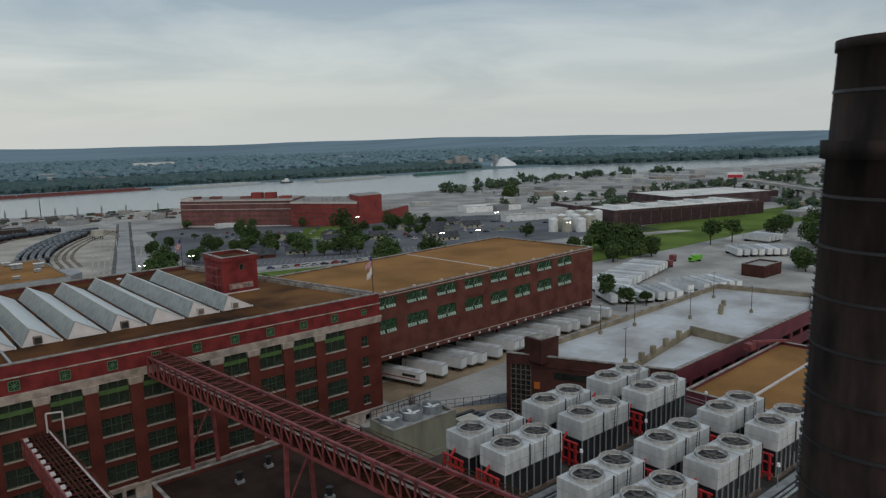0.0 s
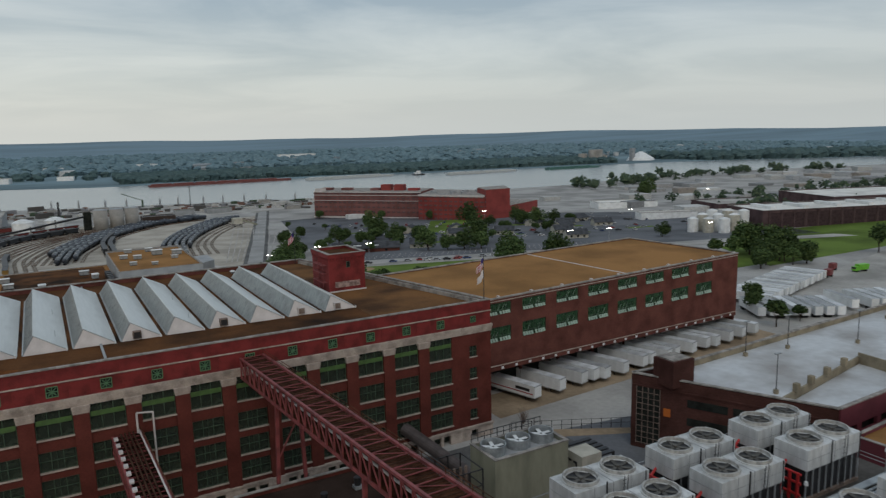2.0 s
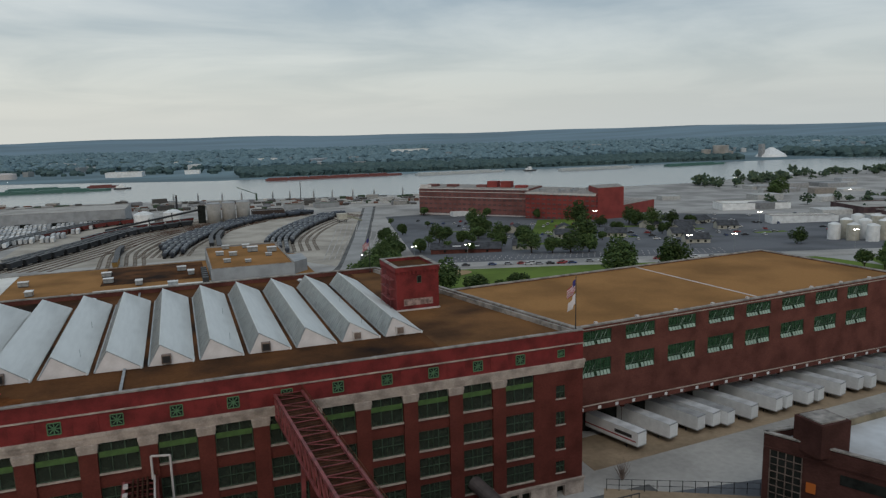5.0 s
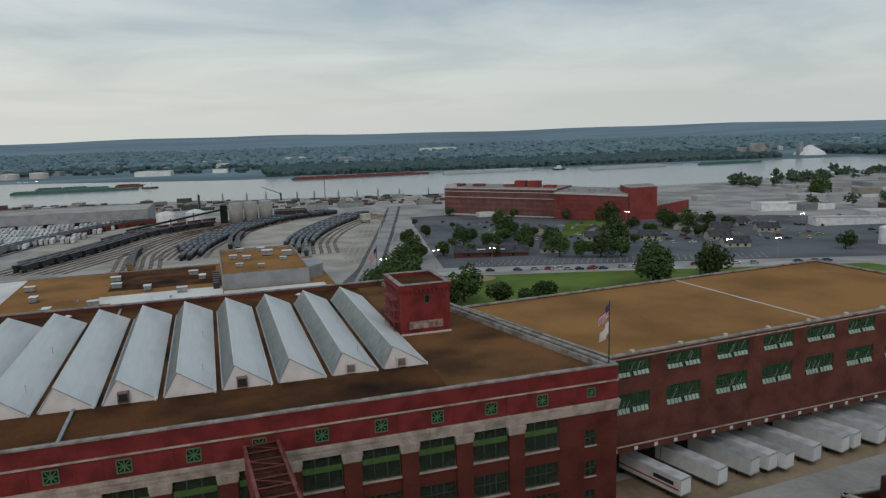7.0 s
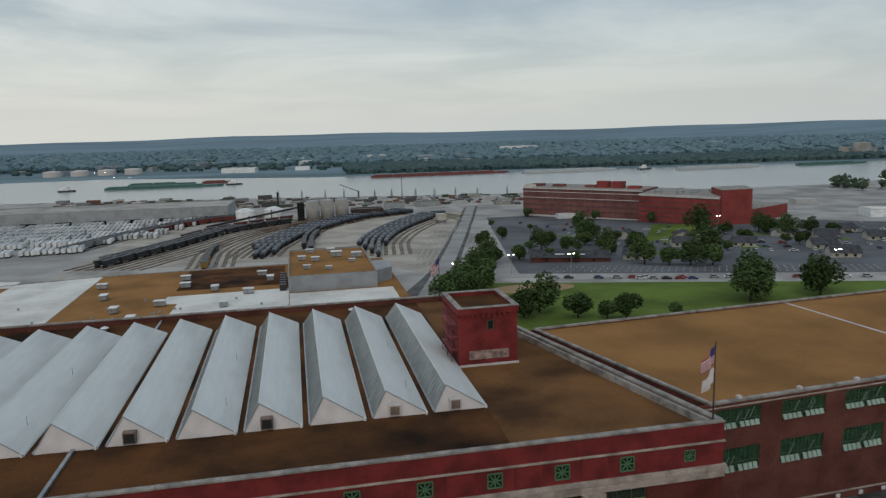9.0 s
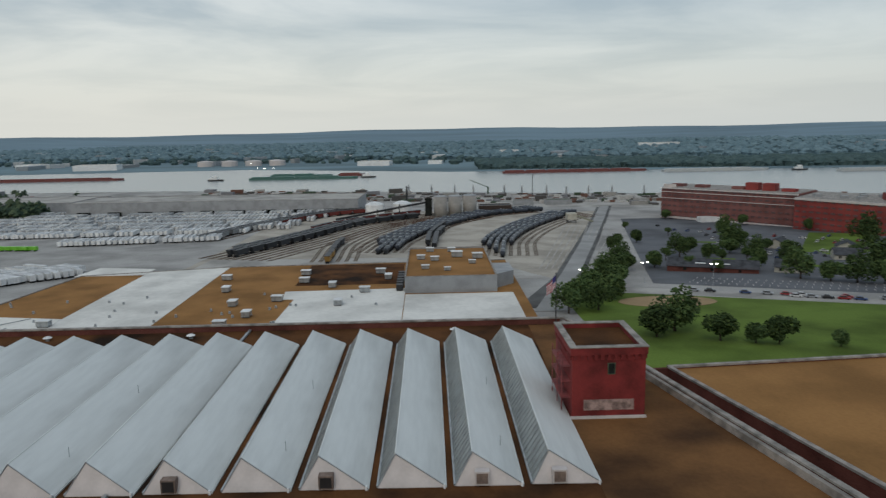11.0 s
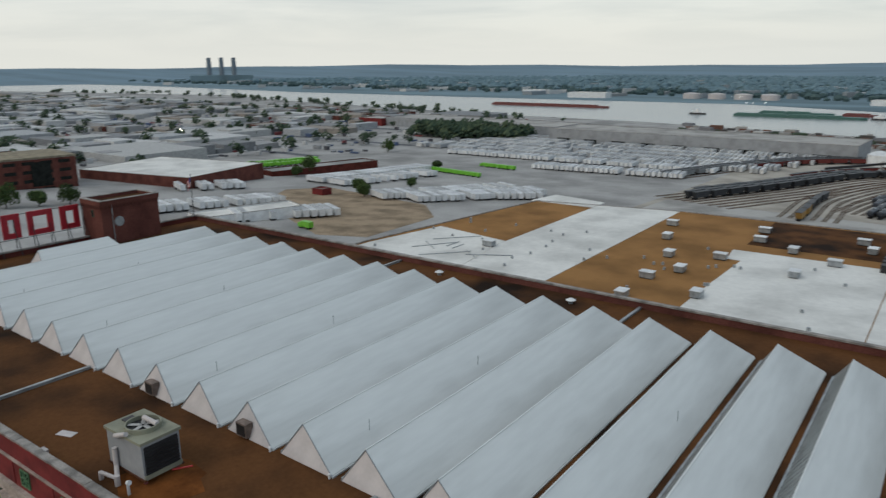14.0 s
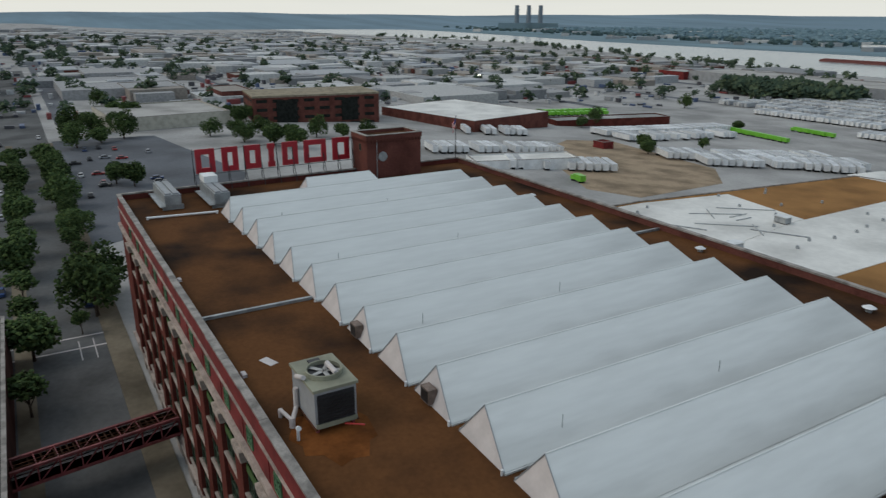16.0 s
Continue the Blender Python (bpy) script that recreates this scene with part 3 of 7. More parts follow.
# ---- roof houses, units and pipes on the hall ----
def roof_house(at, wx, wy, tall, red, label):
    h = thing("roof_house", label, "penthouse", at, "brick houses on the roof")
    a, b = wx / 2, wy / 2
    for x0, x1, y0, y1 in ((-a, a, -b, -b + 0.4), (-a, a, b - 0.4, b), (-a, -a + 0.4, -b + 0.4, b - 0.4), (a - 0.4, a, -b + 0.4, b - 0.4)):
        part("wall", Mesh().box(x0, x1, y0, y1, 0, tall - 0.7), RED_PAINT if red else BRICK2, h)
    corbel = Mesh().box(-0.2, 0.2, -0.1, 0.1, tall - 1.6, tall - 1.0).data("corbel", RED_PAINT if red else BRICK2)
    n = int(wx / 0.75)
    for i in range(n):
        x = -a + 0.4 + i * (wx - 0.8) / (n - 1)
        for y in (-b - 0.1, b + 0.1):
            part("corbel", corbel, None, h, at=pose(x, y, 0))
    n = int(wy / 0.75)
    for i in range(n):
        y = -b + 0.4 + i * (wy - 0.8) / (n - 1)
        for x in (-a - 0.1, a + 0.1):
            part("corbel", corbel, None, h, at=pose(x, y, 0, 0, 0, 90))
    p = Mesh()
    for x0, x1, y0, y1 in ((-a - 0.2, a + 0.2, -b - 0.2, -b + 0.5), (-a - 0.2, a + 0.2, b - 0.5, b + 0.2), (-a - 0.2, -a + 0.5, -b + 0.5, b - 0.5), (a - 0.5, a + 0.2, -b + 0.5, b - 0.5)):
        p.box(x0, x1, y0, y1, tall - 1.0, tall - 0.12)
    part("parapet", p, RED_PAINT if red else BRICK2, h)
    q = Mesh()
    for x0, x1, y0, y1 in ((-a - 0.28, a + 0.28, -b - 0.28, -b + 0.55), (-a - 0.28, a + 0.28, b - 0.55, b + 0.28), (-a - 0.28, -a + 0.55, -b + 0.55, b - 0.55), (a - 0.55, a + 0.28, -b + 0.55, b - 0.55)):
        q.box(x0, x1, y0, y1, tall - 0.12, tall)
    part("coping", q, COPING, h)
    part("roof", Mesh().box(-a + 0.4, a - 0.4, -b + 0.4, b - 0.4, tall - 1.1, tall - 0.7), TAR, h)
    w = part("window", Mesh().box(-0.15, 0.75, -b - 0.06, -b - 0.002, tall - 3.4, tall - 2.0), GREEN, h)
    part("pane", Mesh().box(-0.05, 0.65, -b - 0.08, -b - 0.062, tall - 3.3, tall - 2.1), DARK_AND_SHADE, w)
    return h, a, b


h, a, b = roof_house(pose(-19.2, 34.2, ROOF), 8.6, 10.6, 8.75, True, "square red brick roof house with corbelled top")
part("painted_patch", Mesh().box(-2.9, 3.0, -b - 0.05, -b - 0.002, 1.0, 2.3), mat("faded_plaster", (0.28, 0.2, 0.18), 0.9, 0.35, 1.2, 6), h, "faded pale painted patch")
part("skirting", Mesh().box(-a - 0.15, a + 0.15, -b - 0.3, -b, 0, 0.3), PINKWHITE, h)
lad = Mesh()
for z in (2.2, 4.2, 6.0):
    lad.box(-a - 1.1, -a, -b + 1, b - 3, z, z + 0.08)
for y in (-b + 1.1, -b + 4, b - 3.2):
    lad.tube((-a - 1.0, y, 0), (-a - 1.0, y, 7.0), 0.06, n=6)
part("stair_rail", lad, RED_STEEL, h, "red steel landing and rails")
h, a, b = roof_house(pose(-171.6, 51.2, ROOF), 7.0, 12.0, 8.6, False, "brown brick roof house beside the roof sign")
dish = Mesh().tube((a + 0.05, -2.6, 4.2), (a + 0.25, -2.6, 4.2), 1.0, 0.9, 16)
part("dish", dish, GALV, h, "round pale vent cover")
part("conduit", Mesh().tube((a + 0.1, -3.9, 0), (a + 0.1, -3.9, 8), 0.08, n=6), GALV, h)


def joint(x, y0, y1):
    m = Mesh().box(x - 0.14, x + 0.14, y0, y1, ROOF, ROOF + 0.3).box(x - 0.2, x + 0.2, y0, y1, ROOF + 0.3, ROOF + 0.36)
    solid("roof_joint", m, GALV, "raised metal expansion joint across the gravel roof", "roof joint", "expansion joints on the roof")


joint(-70.9, 0.7, 13.4), joint(-70.9, 60.8, DEEP - 0.7), joint(-114.4, 0.7, 13.4), joint(-114.4, 60.8, DEEP - 0.7)


def condenser(at):
    """A tall cooler on legs, with a fan cowl on top and a black louvred end."""
    c = thing("cooling_unit", "weathered grey and beige rooftop cooling unit with fan on top", "cooling unit", at)
    part("casing", Mesh().box(-2.6, 2.6, -1.75, 1.75, 0.6, 3.7), GREYBOX, c)
    part("end_sill", Mesh().box(2.6, 2.75, -1.75, 1.75, 0.5, 0.9), TANBOX, c)
    part("top_edge", Mesh().box(-2.75, 2.75, -1.9, 1.9, 3.7, 3.95), TANBOX, c)
    part("fan_cowl", Mesh().ring((0.2, 0, 3.95), 1.5, 0.14, 0.4, 24), TANBOX, c)
    # black disc on the closed top paints the shade of the well
    part("fan_well", Mesh().tube((0.2, 0, 3.95), (0.2, 0, 3.99), 1.36, n=24), BLACK, c)
    f = Mesh()
    for k in range(5):
        f.box(0.1, 1.3, -0.18, 0.18, 4.08, 4.13, pose(0.2, 0, 0, 0, 0, k * 72))
    part("fan", f, TOWER_RIM, c)
    part("louvre_back", Mesh().box(2.6, 2.66, -1.55, 1.55, 0.9, 3.4), BLACK, c)
    lv = Mesh()
    for i in range(9):
        lv.box(2.66, 2.76, -1.55, 1.55, 1.0 + i * 0.27, 1.06 + i * 0.27)
    part("louvres", lv, BLACK, c)
    for x in (-2.3, 2.3):
        for y in (-1.5, 1.5):
            part("leg", Mesh().box(x - 0.12, x + 0.12, y - 0.12, y + 0.12, 0, 0.6), RED_STEEL, c)
    part("base_frame", Mesh().box(-2.8, 2.8, -1.85, -1.65, 0.45, 0.6).box(-2.8, 2.8, 1.65, 1.85, 0.45, 0.6), RUST, c)
    p = Mesh().tube((-0.9, -1.95, 3.6), (0.9, -1.95, 4.3), 0.2).tube((-0.6, 0.6, 4.3), (1.4, 0.6, 4.3), 0.22)
    p.tube((-1.2, -2.0, 0.7), (-1.2, -2.0, 2.4), 0.22).tube((-1.2, -2.0, 0.7), (0.6, -3.0, 0.5), 0.2).tube((0.6, -3.0, 0.0), (0.6, -3.0, 0.9), 0.24)
    p.tube((-1.4, -3.3, 0.0), (-1.4, -3.3, 0.7), 0.2).tube((-1.4, -3.3, 0.65), (0.6, -3.0, 0.65), 0.16)
    part("pipework", p, PINKWHITE, c, "pale lagged pipes")
    part("service_hatch", Mesh().box(-2.3, -1.5, -0.5, 0.5, 3.95, 4.05), BLACK, c)
    part("overflow_pipe", Mesh().tube((2.9, 0.6, 0.5), (4.4, 1.6, 0.9), 0.08, n=6), RED_PIPE, c)
    part("stub_pipe", Mesh().tube((2.6, -3.2, 0), (2.6, -3.2, 1.1), 0.13, n=8).tube((2.6, -3.2, 1.1), (2.9, -3.2, 1.2), 0.2, n=8), WHITE, c, "white capped stub pipe")
    return c


condenser(pose(-90.2, 5.4, ROOF))
solid("rust_stain", Mesh().prism([(-92.5 + (4.2 + 0.8 * math.sin(k * 2.3)) * math.cos(k * math.pi / 9) + 5, 5.0 + (3.2 + 0.6 * math.sin(k * 3.1)) * math.sin(k * math.pi / 9)) for k in range(18)], ROOF, ROOF + 0.015), mat("orange_rust_gravel", (0.150, 0.052, 0.014), 0.95, 0.3, 0.3, 2.5, 0.3), "orange rust-stained gravel round the cooling unit", "rust stain", kind="structure")


def long_unit(at, label):
    c = thing("air_handler", label, "air handler", at, "air handlers on the roof")
    part("casing", Mesh().box(-5.5, 5.5, -1.3, 1.3, 0.8, 2.6), GALV, c)
    part("cover", Mesh().box(-5.2, 5.2, -1.1, -0.15, 2.6, 2.85).box(-5.2, 5.2, 0.15, 1.1, 2.6, 2.85), GREYBOX, c)
    fr = Mesh()
    for x in (-5, -1.7, 1.7, 5):
        fr.box(x - 0.1, x + 0.1, -1.7, 1.7, 0.0, 0.8)
    part("stand", fr, GALV, c)
    part("walkway", Mesh().box(-5.8, 5.8, -2.2, -1.3, 0.75, 0.8), GALV, c)
    return c


long_unit(pose(-168.0, 7.3, ROOF), "long galvanised air handler on steel stand")
u = long_unit(pose(-165.5, 14.8, ROOF), "long galvanised air handler beside the monitors")
part("plenum", Mesh().box(-5.4, -2.0, -1.2, 1.2, 2.85, 4.0), WHITE, u)
solid("pipe_run", Mesh().tube((-158.5, 2.5, ROOF + 0.3), (-157.0, 13.0, ROOF + 0.3), 0.17).tube((-158.5, 2.5, ROOF), (-158.5, 2.5, ROOF + 0.45), 0.2).tube((-157.0, 13.0, ROOF), (-157.0, 13.0, ROOF + 0.45), 0.2), WHITE, "white pipe lying across the gravel roof", "pipe")
for x, y in ((-80.0, 66.0), (-140.0, 64.5), (-104.0, 66.5), (-36.0, 66.0)):
    v = thing("roof_vent", "small white domed roof vent behind the monitors", "roof vent", pose(x, y, ROOF), "small roof vents")
    part("stem", Mesh().tube((0, 0, 0), (0, 0, 0.5), 0.35), GALV, v)
    part("hood", Mesh().tube((0, 0, 0.5), (0, 0, 0.75), 0.75, 0.3, 12), WHITE, v)
for k in range(18):
    for y in (20.0, 38.0):
        if (k * 7 + int(y)) % 3 == 0:
            x = -28.5 - BAY * k + 3.2
            solid("vent_pipe", Mesh().tube((x, y, ROOF + 0.8), (x, y, ROOF + 2.2), 0.035, n=6), GALV, "thin grey vent pipe on a white monitor slope", "vent pipe", "thin vent pipes")

# ---- roof sign: red letter-size shapes on a steel frame, seen from behind ----
sign = thing("roof_sign", "row of red sign shapes on a steel frame", "roof sign", pose(-175.0, 0, ROOF), kind="")
fr = Mesh()
for i in range(11):
    y = 13.5 + i * 3.15
    fr.beam((0, y, 1.4), (0, y, 7.6), 0.12).beam((2.0, y, 0.0), (0, y, 5.0), 0.1)
    fr.beam((1.5, y, 0.0), (0.0, y, 1.4), 0.1)
for z in (2.8, 7.3):
    fr.beam((0, 13.5, z), (0, 45.2, z), 0.1)
part("steel_frame", fr, BLACK, sign)
for i, wide in enumerate((3.5, 3.0, 3.1, 1.4, 3.1, 4.6, 3.6)):
    y = (14.0, 18.8, 23.0, 27.5, 30.4, 34.8, 40.8)[i]
    m = Mesh().box(-0.3, 0.12, y, y + wide, 6.5, 7.5).box(-0.3, 0.12, y, y + wide, 3.0, 4.0)
    if wide > 2:
        m.box(-0.3, 0.12, y, y + 1.0, 4.0, 6.5).box(-0.3, 0.12, y + wide - 1.0, y + wide, 4.0, 6.5)
    else:
        m.box(-0.3, 0.12, y + 0.2, y + wide - 0.2, 4.0, 6.5)
    part("sign_shape", m, SIGNRED, sign)

# ---- east wing over the loading docks ----
EA = math.degrees(math.atan2(8.45, 101.0))
wing = thing("east_wing", "brown brick warehouse wing with green windows above loading docks", "warehouse", pose(2.0, 13.3, 0, 0, 0, EA))
LEN, WT, WD = 101.5, 22.9, 42.0
cols = [9.55 + 10.85 * k for k in range(8)]
wz = ((12.5, 16.0), (18.9, 21.7))
w = Mesh()
w.add([(0, 0, 5.8), (LEN, 0, 3.6), (LEN, 0.5, 3.6), (0, 0.5, 5.8), (0, 0, 12.5), (LEN, 0, 12.5), (LEN, 0.5, 12.5), (0, 0.5, 12.5)], [(3, 2, 1, 0), (4, 5, 6, 7), (0, 1, 5, 4), (1, 2, 6, 5), (2, 3, 7, 6), (3, 0, 4, 7)])
w.box(0, LEN, 0, 0.5, 16.0, 18.9).box(0, LEN, 0, 0.5, 21.7, WT - 0.3)
prev = 0.0
for c in cols + [None]:
    x1 = LEN if c is None else c - 3.7
    for lo, hi in wz:
        w.box(prev, x1, 0, 0.5, lo, hi)
    prev = None if c is None else c + 3.7
part("front_wall", w, BRICK2, wing)
part("end_wall", Mesh().box(LEN - 0.5, LEN, 0.5, WD, BASE, WT - 0.3), BRICK2, wing)
part("back_wall", Mesh().box(-8, LEN - 0.5, WD - 0.5, WD, -8, WT - 0.3), BRICK2, wing)
part("west_wall", Mesh().prism([(4.9, 0.5), (5.4, 0.5), (-1.5, WD - 0.5), (-2.0, WD - 0.5)], 12.0, WT - 0.3), BRICK2, wing)
# added floor of the gap, near-black to paint the trench's shade
part("link_roof", Mesh().prism([(0.3, 0.6), (4.8, 0.6), (-2.0, WD - 0.6), (-8.6, WD - 0.6)], 18.0, 18.4), DARK_AND_SHADE, wing, "added low link roof, near-black as the shade of the gap beside the hall")
part("roof", Mesh().prism([(5.4, 0.6), (LEN - 0.5, 0.6), (LEN - 0.5, WD - 0.5), (-1.5, WD - 0.5)], 21.9, 22.4), TAN_ROOF, wing, "flat tan gravel roof")
part("coping", Mesh().box(4.8, LEN + 0.1, -0.12, 0.6, WT - 0.3, WT).box(LEN - 0.6, LEN + 0.1, 0.6, WD, WT - 0.3, WT).box(-2, LEN - 0.6, WD - 0.6, WD + 0.1, WT - 0.3, WT), COPING, wing)
part("west_coping", Mesh().prism([(4.8, 0.6), (5.5, 0.6), (-1.4, WD - 0.6), (-2.1, WD - 0.6)], WT - 0.3, WT), COPING, wing)
for i in range(10):
    part("roof_drain", Mesh().box(9.5 + i * 10.0, 10.1 + i * 10.0, 0.1, 0.7, WT, WT + 0.35), PINKWHITE, wing)
part("roof_seam", Mesh().box(54.0, 54.5, 0.6, WD - 0.6, 22.4, 22.5), PINKWHITE, wing, "pale seam across the roof")
part("string_band", Mesh().beam((0, -0.06, 7.0), (LEN, -0.06, 4.8), 0.12, 0.22).box(0, LEN, -0.08, 0, 22.0, 22.2), STONE, wing)
# back wall coloured near-black to paint the shade under the wing
part("dock_back_wall", Mesh().box(1, LEN - 0.6, 7.0, 7.4, BASE, 6.2), DARK_AND_SHADE, wing)
part("dock_soffit", Mesh().box(0.5, LEN - 0.5, 0.5, 7.0, 6.0, 6.3), BRICK2, wing)
# same kind of core for the wing, coloured as unlit rooms
part("interior", Mesh().box(5.6, LEN - 1, 2.0, WD - 1, 6.6, 21.8), ROOM_SHADE, wing)
wf, hop = Mesh(), Mesh()
for x in (-3.7, -1.3, -0.12, 1.2, 3.58):
    wf.box(x, x + 0.12, 0.12, 0.24, 0, 2.8)
for z in (0, 1.0, 2.68):
    wf.box(-3.58, 3.58, 0.13, 0.23, z, z + 0.1)
for x in (-2.9, -2.1, -0.7, 0.5, 2.0, 2.8):
    wf.box(x, x + 0.05, 0.14, 0.22, 0.1, 2.68)
for i, x in enumerate((-3.5, -2.7, -1.9, -1.1, 0.25, 1.1, 1.9, 2.7)):
    hop.box(x, x + 0.66, -0.01, 0.01, 0, 0.75, pose(0, -0.25, 0.1, -28, 0, 0))
wfd, wpd, whd = wf.data("window", GREEN), Mesh().box(-3.65, 3.65, 0.26, 0.28, 0.05, 2.75).data("pane", WING_PANE), hop.data("tilted_lights", mat("pale_tilted_glass", (0.27, 0.36, 0.29), 0.3, 0.12))
for c in cols:
    for (lo, hi), s in zip(wz, (1.25, 1.0)):
        ob = part("window", wfd, None, wing, at=pose(c, 0, lo) @ Matrix.Diagonal((1, 1, s, 1)))
        part("pane", wpd, None, ob)
        part("tilted_lights", whd, None, ob, "row of tilted lower lights")
blade = Mesh().beam((-0.3, 0.02, 0.1), (0.4, -0.05, 1.5), 0.12, 0.03).data("open_light", mat("open_light_glass", (0.25, 0.33, 0.27), 0.3, 0.1))
rw = random.Random(4)
for c in cols:
    for lo, hi in wz:
        for k in range(3):
            part("open_light", blade, None, wing, at=pose(c + rw.uniform(-3.0, 2.6), 0.05, lo + rw.uniform(0.7, 1.2)))
posts = Mesh().box(-0.35, 0.35, 0.3, 1.0, BASE, 6.2).data("dock_post", BRICK2)
plate = Mesh().box(-0.35, 0.35, -0.08, -0.003, 6.25, 6.85).data("dock_plate", WHITE)
for i in range(24):
    x = 2.2 + i * 4.2
    part("dock_plate", plate, None, wing, "small white dock number plate left blank", pose(x, 0, -0.25 - 0.0217 * x))
    if i % 3 == 1:
        part("dock_post", posts, None, wing, at=pose(x + 2.1, 5.4, 0))


# ---- trailers ----
def trailer(label, mat_body, group, wheels=True):
    """A box trailer 16.1 m long with its rear end at y = 0, reaching to -y."""
    t = thing("box_trailer", label, "trailer", None, group)
    part("box", Mesh().box(-1.28, 1.28, -16.1, 0, 1.15, 3.98), mat_body, t)
    part("roof", Mesh().box(-1.22, 1.22, -16.0, -0.1, 3.98, 4.06), TRAILER_TOP, t)
    part("rail", Mesh().box(-1.31, 1.31, -16.14, -15.9, 3.85, 4.0).box(-1.31, 1.31, -16.13, 0.03, 1.1, 1.25), GALV, t)
    part("chassis", Mesh().box(-0.5, 0.5, -15, -0.5, 0.9, 1.1), BLACK, t)
    if wheels:
        wh = Mesh()
        for y in (-1.6, -3.0):
            for x in (-1.0, 1.0):
                wh.tube((x - 0.25, y, 0.5), (x + 0.25, y, 0.5), 0.5, n=10)
        part("running_gear", wh, TYRE, t)
        part("landing_gear", Mesh().box(-0.9, -0.75, -13.2, -13.0, 0, 1.1).box(0.75, 0.9, -13.2, -13.0, 0, 1.1), BLACK, t)
    return t


first = trailer("white box trailer backed under the loading docks", WHITE, "trailers at the docks")
first.matrix_basis = pose(14.3, 24.3, -2, 0, 0, 16)
part("side_stripe", Mesh().box(-1.3, -1.285, -15.6, -1.0, 1.9, 2.15), SIGNRED, first, "thin red side stripe")
part("side_lettering", Mesh().box(-1.3, -1.285, -14.6, -10.4, 2.5, 3.2), BLACK, first, "dark bar of unreadable lettering")
plain_trailer = trailer("white box trailer backed under the loading docks", WHITE, "trailers at the docks")
plain_trailer.matrix_basis = pose(22.3, 25.1, -2, 0, 0, 16)
for x in (29.8, 33.9, 37.0, 43.6, 51.3, 54.6, 60.4, 64.0, 71.0, 77.6, 81.2, 88.0, 94.6, 101.0):
    copy_thing(plain_trailer, pose(x, 24.3 + (x - 14) * 0.075 + 0.5 * math.sin(x * 3), -2, 0, 0, 16))

# ---- flagpoles ----
FLAG_RED, FLAG_WHITE, FLAG_BLUE = mat("flag_red", (0.36, 0.05, 0.07), 0.85, 0.2), mat("flag_white", (0.62, 0.58, 0.58), 0.85, 0.1), mat("flag_blue", (0.045, 0.04, 0.16), 0.85, 0.2)


def flagpole(at, tall, big, second, label):
    """A pole with a flag that hangs limp in folds, and a plain white one under it."""
    fp = thing("flagpole", label, "flagpole", at, "flagpoles")
    part("pole", Mesh().tube((0, 0, 0), (0, 0, tall), 0.1, 0.06, 8), BLACK, fp)
    part("finial", Mesh().tube((0, 0, tall), (0, 0, tall + 0.2), 0.12, 0.03, 8), BLACK, fp)

    def cloth(u, v, top):
        """u runs along the flag, v down the hoist; the fly droops."""
        fold = 0.22 * math.sin(u * 7 + v * 2) * (0.3 + u)
        return (-0.08 - u * big * 0.62 - 0.1 * math.sin(u * 9), fold, top - v * big * 0.85 - u * big * (0.75 + 0.1 * math.sin(v * 5)))

    def strip(u0, u1, v0, v1, top):
        k = 8
        m = Mesh()
        vs = [cloth(u0 + (u1 - u0) * i / k, v, top) for i in range(k + 1) for v in (v0, v1)]
        vs += [(x, y + 0.02, z) for x, y, z in vs]
        n = 2 * (k + 1)
        fs = [(2 * i, 2 * i + 1, 2 * i + 3, 2 * i + 2) for i in range(k)]
        return m.add(vs, fs + [tuple(j + n for j in f[::-1]) for f in fs])

    top = tall - 0.3
    for i in range(13):
        part("stripe", strip(0.42 if i < 7 else 0.0, 1.0, i / 13, (i + 1) / 13, top), FLAG_WHITE if i % 2 else FLAG_RED, fp)
    part("canton", strip(0.0, 0.42, 0.0, 7 / 13, top), FLAG_BLUE, fp, "dark blue canton")
    if second:
        part("lower_flag", strip(0.0, 0.9, 0.0, 0.9, top - big * 1.05), FLAG_WHITE, fp, "white flag hanging below")
    return fp


flagpole(pose(-0.9, 0.9, ROOF), 9.9, 2.3, True, "dark flagpole on the parapet with limp striped flag")
flagpole(pose(-173.4, 68.8, TOP), 9.0, 2.4, False, "flagpole at the roof corner behind the brown house")
flagpole(pose(-18.3, 68.9, ROOF), 9.0, 2.4, False, "dark flagpole at the back corner of the roof")

# ---- conveyor bridges ----
DARK_RUST = mat("dark_rust", (0.050, 0.026, 0.017), 0.9, 0.35, 0.6, 5)


